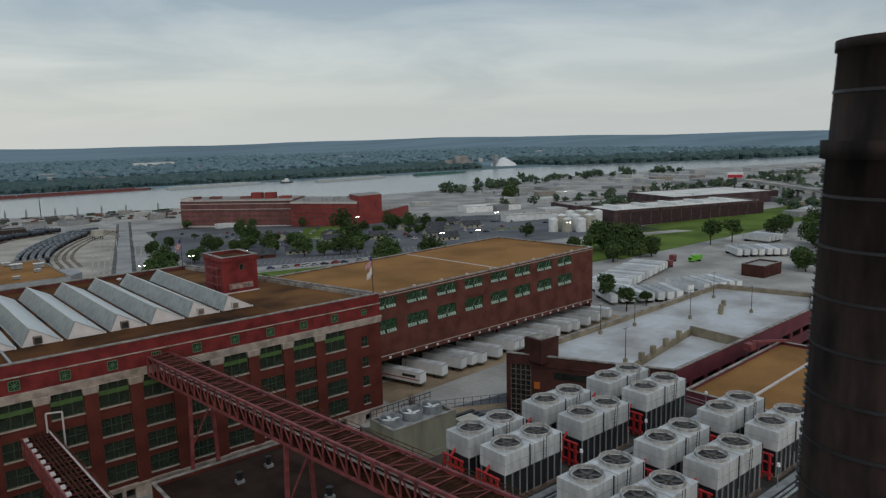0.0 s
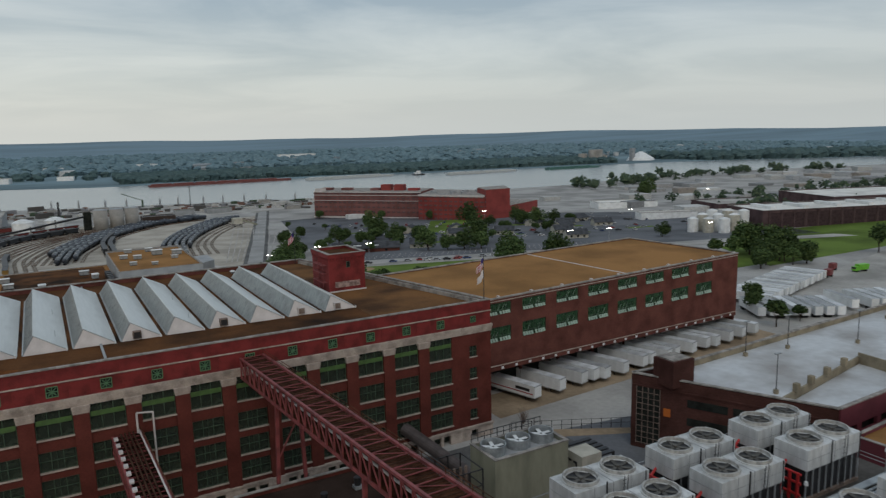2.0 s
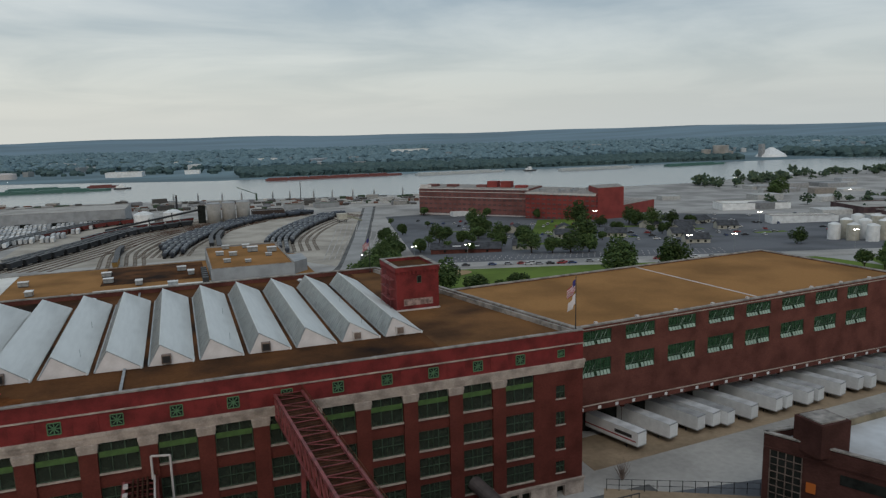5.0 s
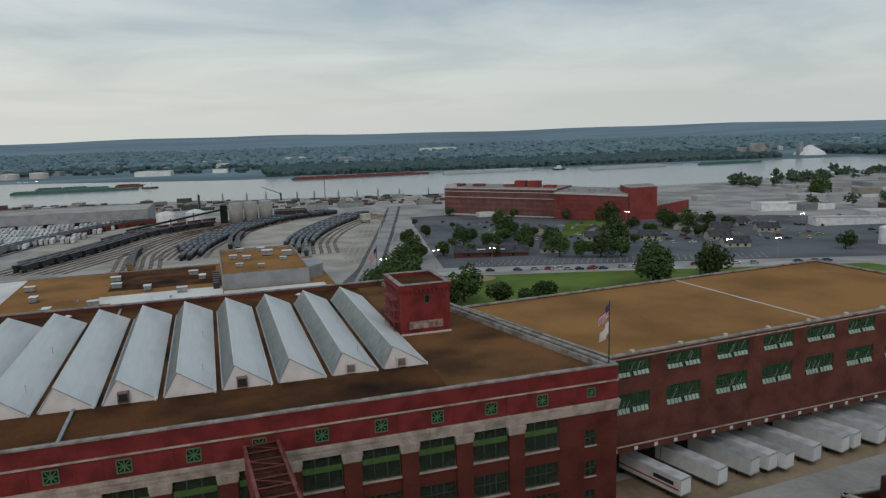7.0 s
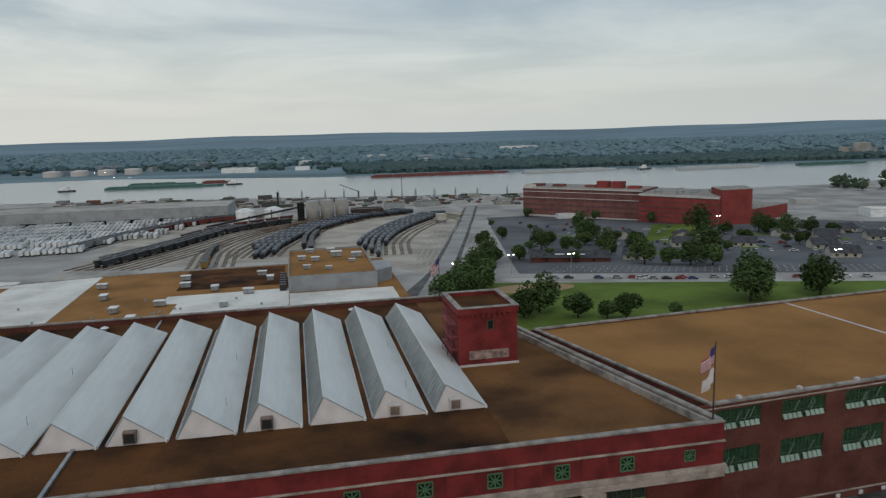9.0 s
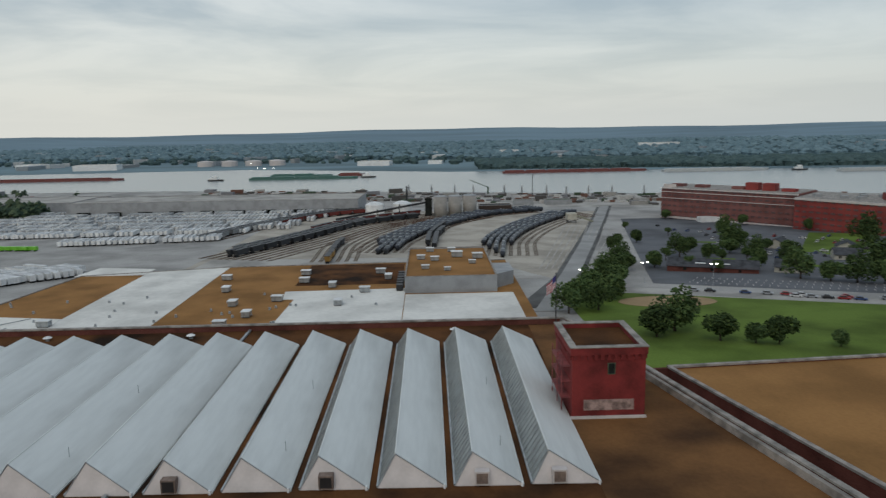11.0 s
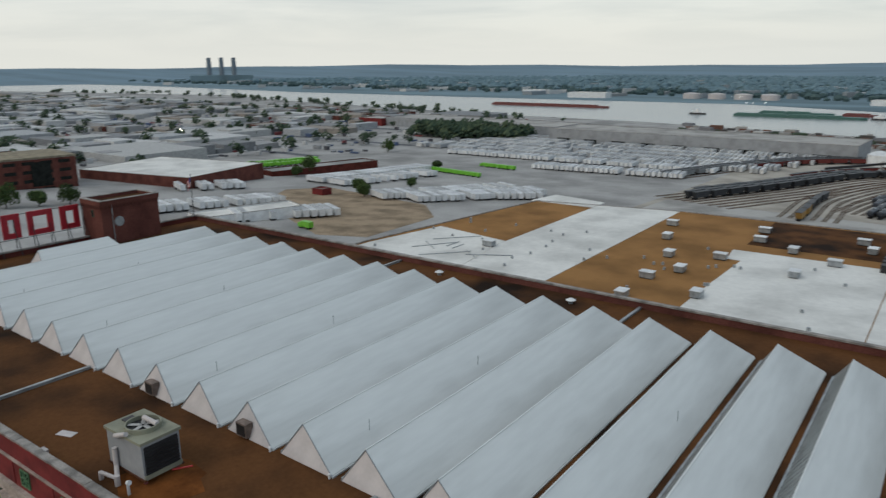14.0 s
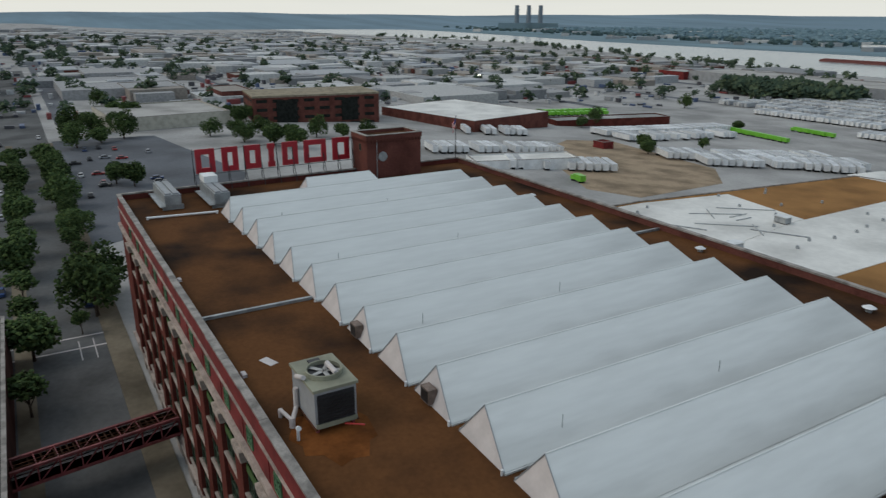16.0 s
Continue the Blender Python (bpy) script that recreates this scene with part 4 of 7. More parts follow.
def truss(a, b, wide, tall, name, label, deck_mat, bars):
    br = thing(name, label, "conveyor bridge")
    a, b = Vector(a), Vector(b)
    d = (b - a)
    s = Vector((d.y, -d.x, 0)).normalized() * wide / 2
    up = Vector((0, 0, 1))
    for k, o in (("top_chord", s), ("top_chord", -s), ("bottom_chord", s - up * tall), ("bottom_chord", -s - up * tall)):
        part(k, Mesh().beam(a + o, b + o, 0.36), RED_STEEL, br)
    n = int(d.length / bars)
    for sgn in (s, -s):
        v, g = Mesh(), Mesh()
        for i in range(n + 1):
            p = a + d * (i / n) + sgn
            v.beam(p, p - up * tall, 0.2)
            if i < n:
                q = a + d * ((i + 1) / n) + sgn
                g.beam(p, q - up * tall, 0.15)
        part("uprights", v, RED_STEEL, br)
        part("diagonals", g, RED_STEEL, br)
    t = Mesh()
    for i in range(n):
        p, q = a + d * (i / n), a + d * ((i + 1) / n)
        t.beam(p + s, p - s, 0.11)
        if i % 2 == 0:
            t.beam(p + s, q - s, 0.08)
    part("top_bracing", t, RED_STEEL, br)
    rib = Mesh()
    for i in range(int(d.length / 0.75)):
        p = a + d * (i * 0.75 / d.length) - up * 0.2
        rib.beam(p + s * 0.88, p - s * 0.88, 0.1, 0.12)
    part("deck_ribs", rib, DARK_RUST, br)
    part("top_deck", Mesh().add([tuple(a - s * 0.9 - up * 0.25), tuple(a + s * 0.9 - up * 0.25), tuple(b + s * 0.9 - up * 0.25), tuple(b - s * 0.9 - up * 0.25)], [(0, 1, 2, 3), (3, 2, 1, 0)]), deck_mat, br, "rusty brown deck plates")
    part("walkway", Mesh().add([tuple(a - s * 0.95 - up * (tall - 0.2)), tuple(a + s * 0.95 - up * (tall - 0.2)), tuple(b + s * 0.95 - up * (tall - 0.2)), tuple(b - s * 0.95 - up * (tall - 0.2))], [(0, 1, 2, 3), (3, 2, 1, 0)]), deck_mat, br)
    c = Mesh()
    for o in (-0.5, 0.0, 0.45):
        c.tube(a + s * o - up * tall * 0.55, b + s * o - up * tall * 0.55, 0.16, n=8)
    part("pipes", c, PINKWHITE, br, "pale lagged pipes inside the truss")
    rl = Mesh()
    for z in (0.5, 0.95):
        rl.beam(a - s + up * z, b - s + up * z, 0.06)
    for i in range(0, n + 1, 2):
        p = a + d * (i / n) - s
        rl.beam(p, p + up * 0.95, 0.06)
    part("hand_rail", rl, RUST, br)
    return br, a, d, s


br, a, d, s = truss((-48.8, -0.4, 23.6), (-45.0, -86.0, 26.9), 3.9, 3.3, "conveyor_bridge", "red steel truss conveyor bridge between the plant buildings", RUST, 2.4)
for f in (0.2, 0.55):
    p = a + d * f
    lg = Mesh()
    for sg in (s, -s):
        lg.beam(p + sg * 0.9 - Vector((0, 0, 3.3)), Vector((p.x + sg.x * 1.3, p.y + sg.y * 1.3, -2)), 0.5)
    lg.beam(p + s - Vector((0, 0, 12)), p - s - Vector((0, 0, 5)), 0.2)
    part("trestle_leg", lg, RED_STEEL, br)
pb, a, d, s = truss((-69.2, -0.4, 14.4), (-67.5, -62, 14.4), 4.2, 2.6, "pipe_bridge", "lower steel pipe bridge with railings", RUST, 1.6)
for o in (-0.9, -0.3, 0.3, 0.9):
    part("top_pipe", Mesh().tube((-69.2 + o, -0.6, 14.72), (-67.5 + o, -62, 14.72), 0.13, n=8), DARK_RUST, pb)
part("top_pipe", Mesh().tube((-67.4, -0.6, 14.85), (-65.7, -62, 14.85), 0.14, n=8), PINKWHITE, pb, "pale lagged pipe along the bridge")
pad = Mesh().box(-0.3, 0.3, -0.5, 0.5, 0.0, 0.3).data("pale_block", PINKWHITE)
for i in range(22):
    part("pale_block", pad, None, pb, "pale pipe support block", pose(-71.0 + 0.0276 * (1.8 + i * 2.7), -2.4 - i * 2.7, 14.6))
part("end_frame", Mesh().tube((-65.2, -1.2, 8.0), (-65.2, -1.2, 17.6), 0.16, n=8).tube((-65.2, -1.2, 17.6), (-67.6, -1.2, 17.9), 0.16, n=8).tube((-67.6, -1.2, 17.9), (-67.6, -1.2, 14.6), 0.16, n=8), PINKWHITE, pb, "pale bent pipe against the facade")
truss((-134.0, -0.4, 4.6), (-128.0, -42, 4.6), 3.2, 2.4, "pipe_bridge", "dark red pipe bridge across the street", RUST, 2.4)
# dark round duct leaving the facade
solid("duct", Mesh().tube((-20.0, 0.4, 3.6), (-14.5, -16.0, -1.0), 1.2, n=16), mat("dull_brown_duct", (0.062, 0.050, 0.048), 0.6, 0.25), "fat dark round duct sloping down from the facade", "duct")

# ---- ground sheets ----
g_ = Mesh()
gys = [-1500, 80, 150, 300, 450, 560, 4700]
for a, b in zip(gys, gys[1:]):
    g_.add([(-4600, a, gz(a)), (4600, a, gz(a)), (4600, b, gz(b)), (-4600, b, gz(b))], [(0, 1, 2, 3)])
solid("ground", g_, LOTGREY, "pale worn gravel and tarmac ground falling to the river", "ground", kind="structure")
sheet("side_street", [(12, -27), (60, -27), (60, -13), (12, -6)], 0.05, ASPHALT, "grey side street before the garage", "street")
sheet("street", [(-900, -26), (12, -26), (12, -2.5), (-900, -2.5)], 0.03, STREET, "worn dark grey street along the hall", "street")
sheet("south_pavement", [(-900, -130), (-62, -130), (-62, -26.2), (-900, -26.2)], 0.02, PAVING, "dark worn paving across the street", "pavement")
sheet("dock_yard", [(2, -16), (330, -10), (330, 88), (2, 12)], 0.02, CONCRETE, "pale concrete truck yard before the docks", "yard")
sheet("dock_apron", [(6, 5.5), (112, 14), (112, 27), (6, 18)], 0.06, WORN_DIRT, "worn tan ground under the backed trailers", "yard")
sheet("dirt_lot", [(-350, 250), (-318, 206), (-240, 168), (-222, 178), (-232, 235), (-258, 262), (-340, 275)], 0.06, WORN_DIRT, "bare tan ground between trailer rows", "yard")
sheet("road_verge", [(-8, 212), (14, 212), (35.5, 293), (139.5, 650), (122.5, 640), (18.5, 283)], 0.22, STREET, "dark verge along the river road", "verge")
sheet("river_road", [(-2, 205), (11, 205), (33, 293), (137, 650), (125, 640), (21, 283)], 0.30, PALE_ROAD, "straight pale road down to the river", "road")
sheet("park_street", [(30, 247), (330, 118), (330, 132), (30, 260)], 0.08, CONCRETE, "grey street beside the ball field", "road")
sheet("ball_field", [(10, 90), (230, 90), (230, 160), (36, 242), (14, 242)], 0.04, GRASS, "mown green ball field", "lawn")
inf = Mesh().prism([(52 + 19 * math.cos(k * math.pi / 12), 219 + 11 * math.sin(k * math.pi / 12)) for k in range(24)], 0, 0.1)
for i, v in enumerate(inf.v):
    inf.v[i] = (v[0], v[1], gz(v[1]) + 0.08 + v[2])
solid("infield", inf, DIRT, "worn tan infield of the ball field", "infield", kind="structure")
sheet("car_park", [(60, 262), (330, 140), (420, 330), (330, 430), (250, 545), (122, 550)], 0.05, ASPHALT, "dark asphalt car park and lanes", "car park")
sheet("courtyard_lawn", [(172, 350), (212, 345), (262, 425), (225, 440)], 0.1, GRASS, "bright green lawn before the red block", "lawn")
sheet("rail_yard", [(-175, 330), (28, 300), (112, 600), (-60, 640), (-175, 600)], 0.03, SAND, "sandy rail yard ground", "rail yard")
sheet("sand_yard", [(7, 308), (18, 283), (54, 413), (115, 610), (70, 600), (50, 553), (37, 475)], 0.14, SAND, "bare sandy ground with wheel tracks", "yard")
sheet("yard_apron", [(-30, 300), (18, 283), (7, 308), (-10, 360), (-170, 370), (-170, 292)], 0.12, CONCRETE, "pale concrete apron behind the shed", "yard")
sheet("river_yard", [(60, 652), (150, 640), (420, 560), (420, 680), (180, 755), (-80, 835), (-80, 690)], 0.05, CONCRETE, "pale yards along the river edge", "yard")
sheet("grass_bank", [(205, 84), (520, 84), (620, 130), (330, 170), (240, 140)], 0.05, GRASS, "rough green grass bank", "lawn")
sheet("side_lawn", [(40, 92), (205, 92), (150, 128), (40, 150)], 0.09, GRASS, "green lawn behind the wing", "lawn")

NEAR = [(-4600, 900), (-2500, 1000), (-1600, 1170), (-1250, 1060), (-680, 950), (-400, 930), (-80, 850), (180, 770), (560, 690), (880, 760), (1100, 720), (1750, 560), (4600, -400)]
FAR = [(-4600, 1500), (-2500, 1520), (-1600, 1400), (-900, 1400), (-400, 1420), (0, 1230), (390, 1180), (670, 1130), (1250, 1060), (1750, 800), (4600, -100)]


def bank(line, x):
    for (a, ya), (b, yb) in zip(line, line[1:]):
        if x <= b:
            return ya + (yb - ya) * (x - a) / (b - a)
    return line[-1][1]


wm = Mesh()
for x in range(-4600, 4600, 100):
    wm.add([(x, bank(NEAR, x), -20.3), (x + 100, bank(NEAR, x + 100), -20.3), (x + 100, bank(FAR, x + 100), -20.3), (x, bank(FAR, x), -20.3)], [(0, 1, 2, 3)])
solid("river", wm, WATER, "wide pale grey river under the overcast sky", "river", kind="structure")
fl_ = Mesh()
for x in range(-4600, 4600, 200):
    cols_ = []
    for xx in (x, x + 200):
        y0 = bank(FAR, xx)
        far = max(y0 + 600, math.sqrt(max(0.0, 4750.0**2 - xx * xx)) if abs(xx) < 4700 else 0)
        cols_.append([(xx, y0 + (far - y0) * f, -20.2 + 0.0 * f) for f in (0, 0.15, 0.45, 0.7, 0.85, 1.0)])
    for i in range(5):
        fl_.add([cols_[0][i], cols_[1][i], cols_[1][i + 1], cols_[0][i + 1]], [(0, 1, 2, 3)])
solid("far_shore", fl_, FARLAND_HAZE, "hazy wooded plain beyond the river", "far shore", kind="structure")
# raised ring that closes the horizon, coloured with haze
wl_ = Mesh()
for i in range(90):
    a0, a1 = math.radians(-25 + 3.0 * i), math.radians(-25 + 3.0 * (i + 1))
    for r0, r1, z0, z1 in ((3300, 3800, -21.0, -1.0), (3800, 4300, -1.0, 20), (4300, 4720, 20, 39)):
        q = [(r * math.cos(a), r * math.sin(a), z + (6 * math.sin(a * 9) + 3 * math.sin(a * 31)) * (z > -5)) for r, z, a in ((r0, z0, a0), (r0, z0, a1), (r1, z1, a1), (r1, z1, a0))]
        wl_.add(q, [(3, 2, 1, 0)])
smooth(solid("far_plain", wl_, RIDGE_HAZE, "raised backdrop ring for the far plain, haze in its blue-green colour", "far plain", kind="structure"))


# ---- trees ----
def crown_mesh(rng, r, tall, n, leaf, lobes=7):
    m = Mesh()
    cs = [Vector((rng.uniform(-0.55, 0.55) * r, rng.uniform(-0.55, 0.55) * r, tall * rng.uniform(0.42, 0.86))) for _ in range(lobes)]
    for i in range(n):
        c = cs[i % lobes]
        d = Vector((rng.gauss(0, 1), rng.gauss(0, 1), rng.gauss(0, 0.8))).normalized()
        p = c + d * r * rng.uniform(0.32, 0.62)
        q = Euler((rng.uniform(-1, 1), rng.uniform(-1, 1), rng.uniform(0, 6.3))).to_matrix().to_4x4()
        s = leaf * rng.uniform(0.6, 1.3)
        m.add([(-s, -s * 0.6, 0), (s * 0.7, -s, s * 0.25), (s, s * 0.7, 0), (-s * 0.6, s, s * 0.3), (0, 0, s * 0.7)], [(0, 1, 4), (1, 2, 4), (2, 3, 4), (3, 0, 4), (3, 2, 1, 0)], Matrix.Translation(p) @ q)
    return m


def tree(seed, r, tall, label, n=1400, leaf=0.46):
    rng = random.Random(seed)
    t = thing("tree", label, "tree", None, "broadleaf trees")
    tr = Mesh().tube((0, 0, -0.3), (0, 0, tall * 0.45), r * 0.07, r * 0.045, 8)
    for k in range(6):
        a = k * 1.05 + rng.random()
        tr.tube((0, 0, tall * (0.25 + 0.03 * k)), (math.cos(a) * r * 0.5, math.sin(a) * r * 0.5, tall * rng.uniform(0.5, 0.7)), r * 0.03, r * 0.012, 6)
    part("trunk", tr, BARK, t)
    part("crown", crown_mesh(rng, r, tall, n, leaf), LEAF, t)
    return t


kinds = [tree(1, 7.0, 13, "broad dark green tree in full leaf"), tree(2, 5.2, 10, "rounded green tree in full leaf"), tree(3, 3.4, 9, "slim dark green tree", 700, 0.4)]
SPOTS = [(30, 163, 1, 1), (38, 170, 0, 1.2), (47, 156, 1, 0.9), (56, 152, 1, 0.7), (62, 150, 1, 0.8), (78, 146, 1, 0.5), (116, 160, 0, 1.15), (124, 168, 0, 1.1), (146, 161, 0, 1.1), (153, 170, 1, 1.1),
         (32, 226, 1, 1.2), (23, 227, 0, 0.9), (10, 201, 0, 0.8), (22, 206, 0, 0.9), (16, 214, 1, 1), (27, 236, 1, 1), (36, 248, 1, 1), (33, 240, 0, 0.8), (43, 280, 0, 0.9), (52, 290, 1, 1.1), (44, 264, 1, 1), (58, 300, 1, 0.9),
         (71, 376, 1, 0.9), (76, 384, 2, 1), (94, 406, 1, 0.8), (112, 362, 1, 0.9), (157, 540, 1, 0.9), (159, 423, 0, 1.0), (140, 370, 0, 1.05), (150, 390, 1, 1.1), (132, 352, 1, 1), (200, 490, 1, 0.8),
         (144, 305, 0, 0.95), (119, 292, 1, 0.75), (191, 398, 0, 0.85), (222, 370, 0, 1.3), (166, 270, 0, 1.25), (158, 362, 1, 0.7), (99, 286, 2, 0.8), (112, 314, 2, 0.8), (282, 338, 0, 0.8), (274, 368, 0, 0.8), (290, 326, 1, 1), (262, 352, 1, 1),
         (546, 498, 0, 1.5), (538, 492, 1, 1.3), (236, 120, 0, 1), (243, 108, 0, 1), (228, 98, 1, 1), (220, 90, 0, 1), (205, 86, 1, 1), (196, 82, 1, 1), (214, 79, 2, 1), (221, 77, 1, 1), (262, 202, 0, 0.7), (231, 330, 1, 0.8), (246, 300, 1, 0.7), (205, 322, 1, 0.8), (88, 330, 2, 0.8), (126, 440, 2, 0.7), (104, 470, 2, 0.7), (185, 440, 2, 0.9),
         (274, 75, 2, 1.5), (290, 71, 2, 1.5), (330, 66, 0, 1), (352, 70, 1, 1), (365, 58, 0, 1), (380, 64, 1, 1), (290, 22, 0, 1), (281, 16, 1, 1), (300, 30, 1, 1), (310, 36, 0, 1), (131, 37, 2, 1), (119, 19, 2, 1), (131, 19, 2, 0.7), (126, 33, 2, 0.8), (240, 12, 1, 1), (232, 6, 1, 1)]
# along the street past the hall's far end, and round the car park there
SPOTS += [(-192, -5, 0, 0.85), (-199, -4.5, 1, 0.9), (-155, -18, 2, 0.9), (-184, -8.5, 2, 0.5), (-240, -6, 2, 0.7), (-252, -4, 2, 0.8), (-262, -2, 1, 0.6), (-275, -4, 1, 0.6), (-290, -6, 1, 0.8), (-304, -4, 1, 0.8), (-322, -5, 1, 0.9), (-343, -4, 0, 0.7), (-362, -6, 1, 1), (-309, 19, 1, 0.8), (-316, 14, 1, 0.8)]
SPOTS += [(-400 - 9 * k, 8 + 11 * (k % 3), k % 2, 0.9) for k in range(8)] + [(-440 - 11 * k, 92 + 7 * (k % 2), 1, 0.9) for k in range(3)] + [(-405 + 5 * k, 68 + 12 * k, k % 2, 0.75) for k in range(7)] + [(-548, 34, 0, 0.8), (-486, 42, 1, 1), (-495, 36, 1, 1), (-380, 78, 0, 0.8), (-366, 88, 1, 1), (-356, 95, 1, 1)]
SPOTS += [(-300, 262, 1, 0.8), (-309, 268, 1, 0.8), (-296, 298, 2, 0.9), (-395, 300, 1, 0.8), (-402, 318, 0, 0.8), (-428, 290, 1, 0.8), (-461, 470, 0, 0.9), (-350, 395, 1, 0.8)]
rs = random.Random(12)
SPOTS += [(60 + 14 * k + rs.uniform(-4, 4), 318 - 9 * (k % 3) + 22 * (k // 3), k % 3, 0.9) for k in range(6)]
SPOTS += [(132 + 33 * (k % 5) + rs.uniform(-9, 9), 300 + 32 * (k // 5) + rs.uniform(-9, 9), rs.choice((0, 1, 1, 2)), rs.uniform(0.6, 1.0)) for k in range(15)]
SPOTS += [(128 + 9 * k, 268 - 7 * k + rs.uniform(-6, 6), k % 2, 1.0) for k in range(4)]
SPOTS += [(200 + rs.uniform(0, 40), 78 + rs.uniform(0, 40), rs.choice((1, 2, 2)), rs.uniform(1.0, 1.5)) for k in range(6)]
SPOTS += [(-176 - 16 * k, -17.5 + rs.uniform(-1, 1), 2 if k % 3 else 1, rs.uniform(0.75, 1.0)) for k in range(13)] + [(-204 - 14 * k, -4.2 + rs.uniform(-0.8, 0.8), k % 3, rs.uniform(0.6, 0.85)) for k in range(12)]
SPOTS = [p for p in SPOTS if not (160 < p[0] < 225 and 318 < p[1] < 455)]
SPOTS += [(166, 352, 1, 0.8), (222, 372, 0, 1.3), (192, 330, 1, 0.7), (160, 400, 1, 0.8), (232, 452, 1, 0.8)]
used = set()
for i, (x, y, k, s_) in enumerate(SPOTS):
    m_ = pose(x, y, gz(y), 0, 0, i * 77) @ Matrix.Diagonal((1, 1, 1, 1))
    if k not in used:
        used.add(k)
        kinds[k].matrix_basis = m_
    else:
        c_ = copy_thing(kinds[k], m_)
        c_.scale = (s_, s_, s_ * (0.85 + 0.3 * ((i * 37) % 10) / 10))


def woods(name, label, place, n, r, seed, material=None):
    """Uncountable far trees: many uneven clumps in one mesh."""
    rng = random.Random(seed)
    m = Mesh()
    for _ in range(n):
        x, y = place(rng)
        s = r * rng.uniform(0.6, 1.4)
        z = gz(y)
        k = 6
        a0 = rng.uniform(0, 6)
        lo = [(x + s * math.cos(a0 + 6.283 * i / k) * rng.uniform(0.7, 1.1), y + s * math.sin(a0 + 6.283 * i / k), z - 0.2) for i in range(k)]
        mi = [(x + s * 1.1 * math.cos(a0 + 0.4 + 6.283 * i / k) * rng.uniform(0.8, 1.2), y + s * 1.1 * math.sin(a0 + 0.4 + 6.283 * i / k), z + s * rng.uniform(0.55, 1.0)) for i in range(k)]
        up_ = [(x + s * 0.62 * math.cos(a0 + 6.283 * i / k) * rng.uniform(0.7, 1.2), y + s * 0.62 * math.sin(a0 + 6.283 * i / k), z + s * rng.uniform(0.95, 1.4)) for i in range(k)]
        m.add(lo + mi + up_ + [(x + rng.uniform(-0.3, 0.3) * s, y, z + s * rng.uniform(1.2, 1.45))], [(j * k + i, j * k + (i + 1) % k, (j + 1) * k + (i + 1) % k, (j + 1) * k + i) for j in (0, 1) for i in range(k)] + [(2 * k + i, 2 * k + (i + 1) % k, 3 * k) for i in range(k)])
    return solid(name, m, material or LEAF_FAR_HAZE, label, "woods", kind="stuff")


def copse(name, label, place, n, r, seed, material):
    """Uncountable trees: each a loose crown of small tilted leaf clumps over a thin trunk, in one mesh."""
    rng = random.Random(seed)
    m = Mesh()
    for _ in range(n):
        x, y = place(rng)
        z, s = gz(y), r * rng.uniform(0.55, 1.25)
        tall = s * rng.uniform(1.3, 1.9)
        m.add([(x - 0.3, y, z), (x + 0.3, y, z), (x, y + 0.3, z + tall * 0.6)], [(0, 1, 2)])
        lobes = [(rng.uniform(-0.5, 0.5) * s, rng.uniform(-0.5, 0.5) * s, tall * rng.uniform(0.35, 0.75)) for _ in range(5)]
        for i in range(48):
            c = lobes[i % 5]
            d = Vector((rng.gauss(0, 1), rng.gauss(0, 1), rng.gauss(0, 0.8))).normalized() * s * rng.uniform(0.25, 0.55)
            k = s * rng.uniform(0.16, 0.3)
            p = (x + c[0] + d.x, y + c[1] + d.y, z + c[2] + d.z)
            e = rng.uniform(-0.5, 0.5) * k
            m.add([(p[0] - k, p[1] - e, p[2] - 0.3 * k), (p[0] + e, p[1] - k, p[2] - 0.4 * k), (p[0] + k, p[1] + e, p[2]), (p[0] - e, p[1] + k, p[2] - 0.2 * k), (p[0], p[1], p[2] + k * 0.8)], [(0, 1, 4), (1, 2, 4), (2, 3, 4), (3, 0, 4)])
    return solid(name, m, material, label, "woods", kind="stuff")


def along(line, x0, x1, d0, d1):
    def place(rng):
        x = rng.uniform(x0, x1)
        return x, bank(line, x) + rng.uniform(d0, d1)
    return place


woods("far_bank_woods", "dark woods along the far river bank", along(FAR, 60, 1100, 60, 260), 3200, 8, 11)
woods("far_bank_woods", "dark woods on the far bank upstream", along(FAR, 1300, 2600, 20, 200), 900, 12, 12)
woods("far_bank_woods", "low hazy woods on the far bank", along(FAR, -3200, 60, 250, 1000), 1500, 7, 13, LEAF_FAR_HAZE)
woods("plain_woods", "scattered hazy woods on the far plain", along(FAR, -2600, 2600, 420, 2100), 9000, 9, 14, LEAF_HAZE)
# these copses use the leaf colour with haze greyed in
copse("bank_trees", "green trees along the near bank", along(NEAR, 560, 1150, -90, -25), 90, 8, 15, LEAF_TOWN_HAZE)
copse("bank_trees", "green thicket beside the trailer lots", lambda r: (r.uniform(-560, -420), r.uniform(610, 670)), 150, 9, 16, LEAF_TOWN_HAZE)
copse("bank_trees", "scattered trees among the far sheds", lambda r: (r.uniform(-1900, -480), r.uniform(60, 900)), 480, 7, 17, LEAF_TOWN_HAZE)
copse("bank_trees", "trees along the near bank downstream", along(NEAR, -2200, -640, -70, -10), 110, 7, 18, LEAF_TOWN_HAZE)
copse("bank_trees", "scattered trees beyond the street", lambda r: (r.uniform(-1800, -470), r.uniform(-420, 60)), 420, 7, 19, LEAF_TOWN_HAZE)
copse("bank_trees", "trees and hedges beyond the truck yard", lambda r: (r.uniform(420, 1200), r.uniform(60, 420)), 240, 7, 20, LEAF_TOWN_HAZE)


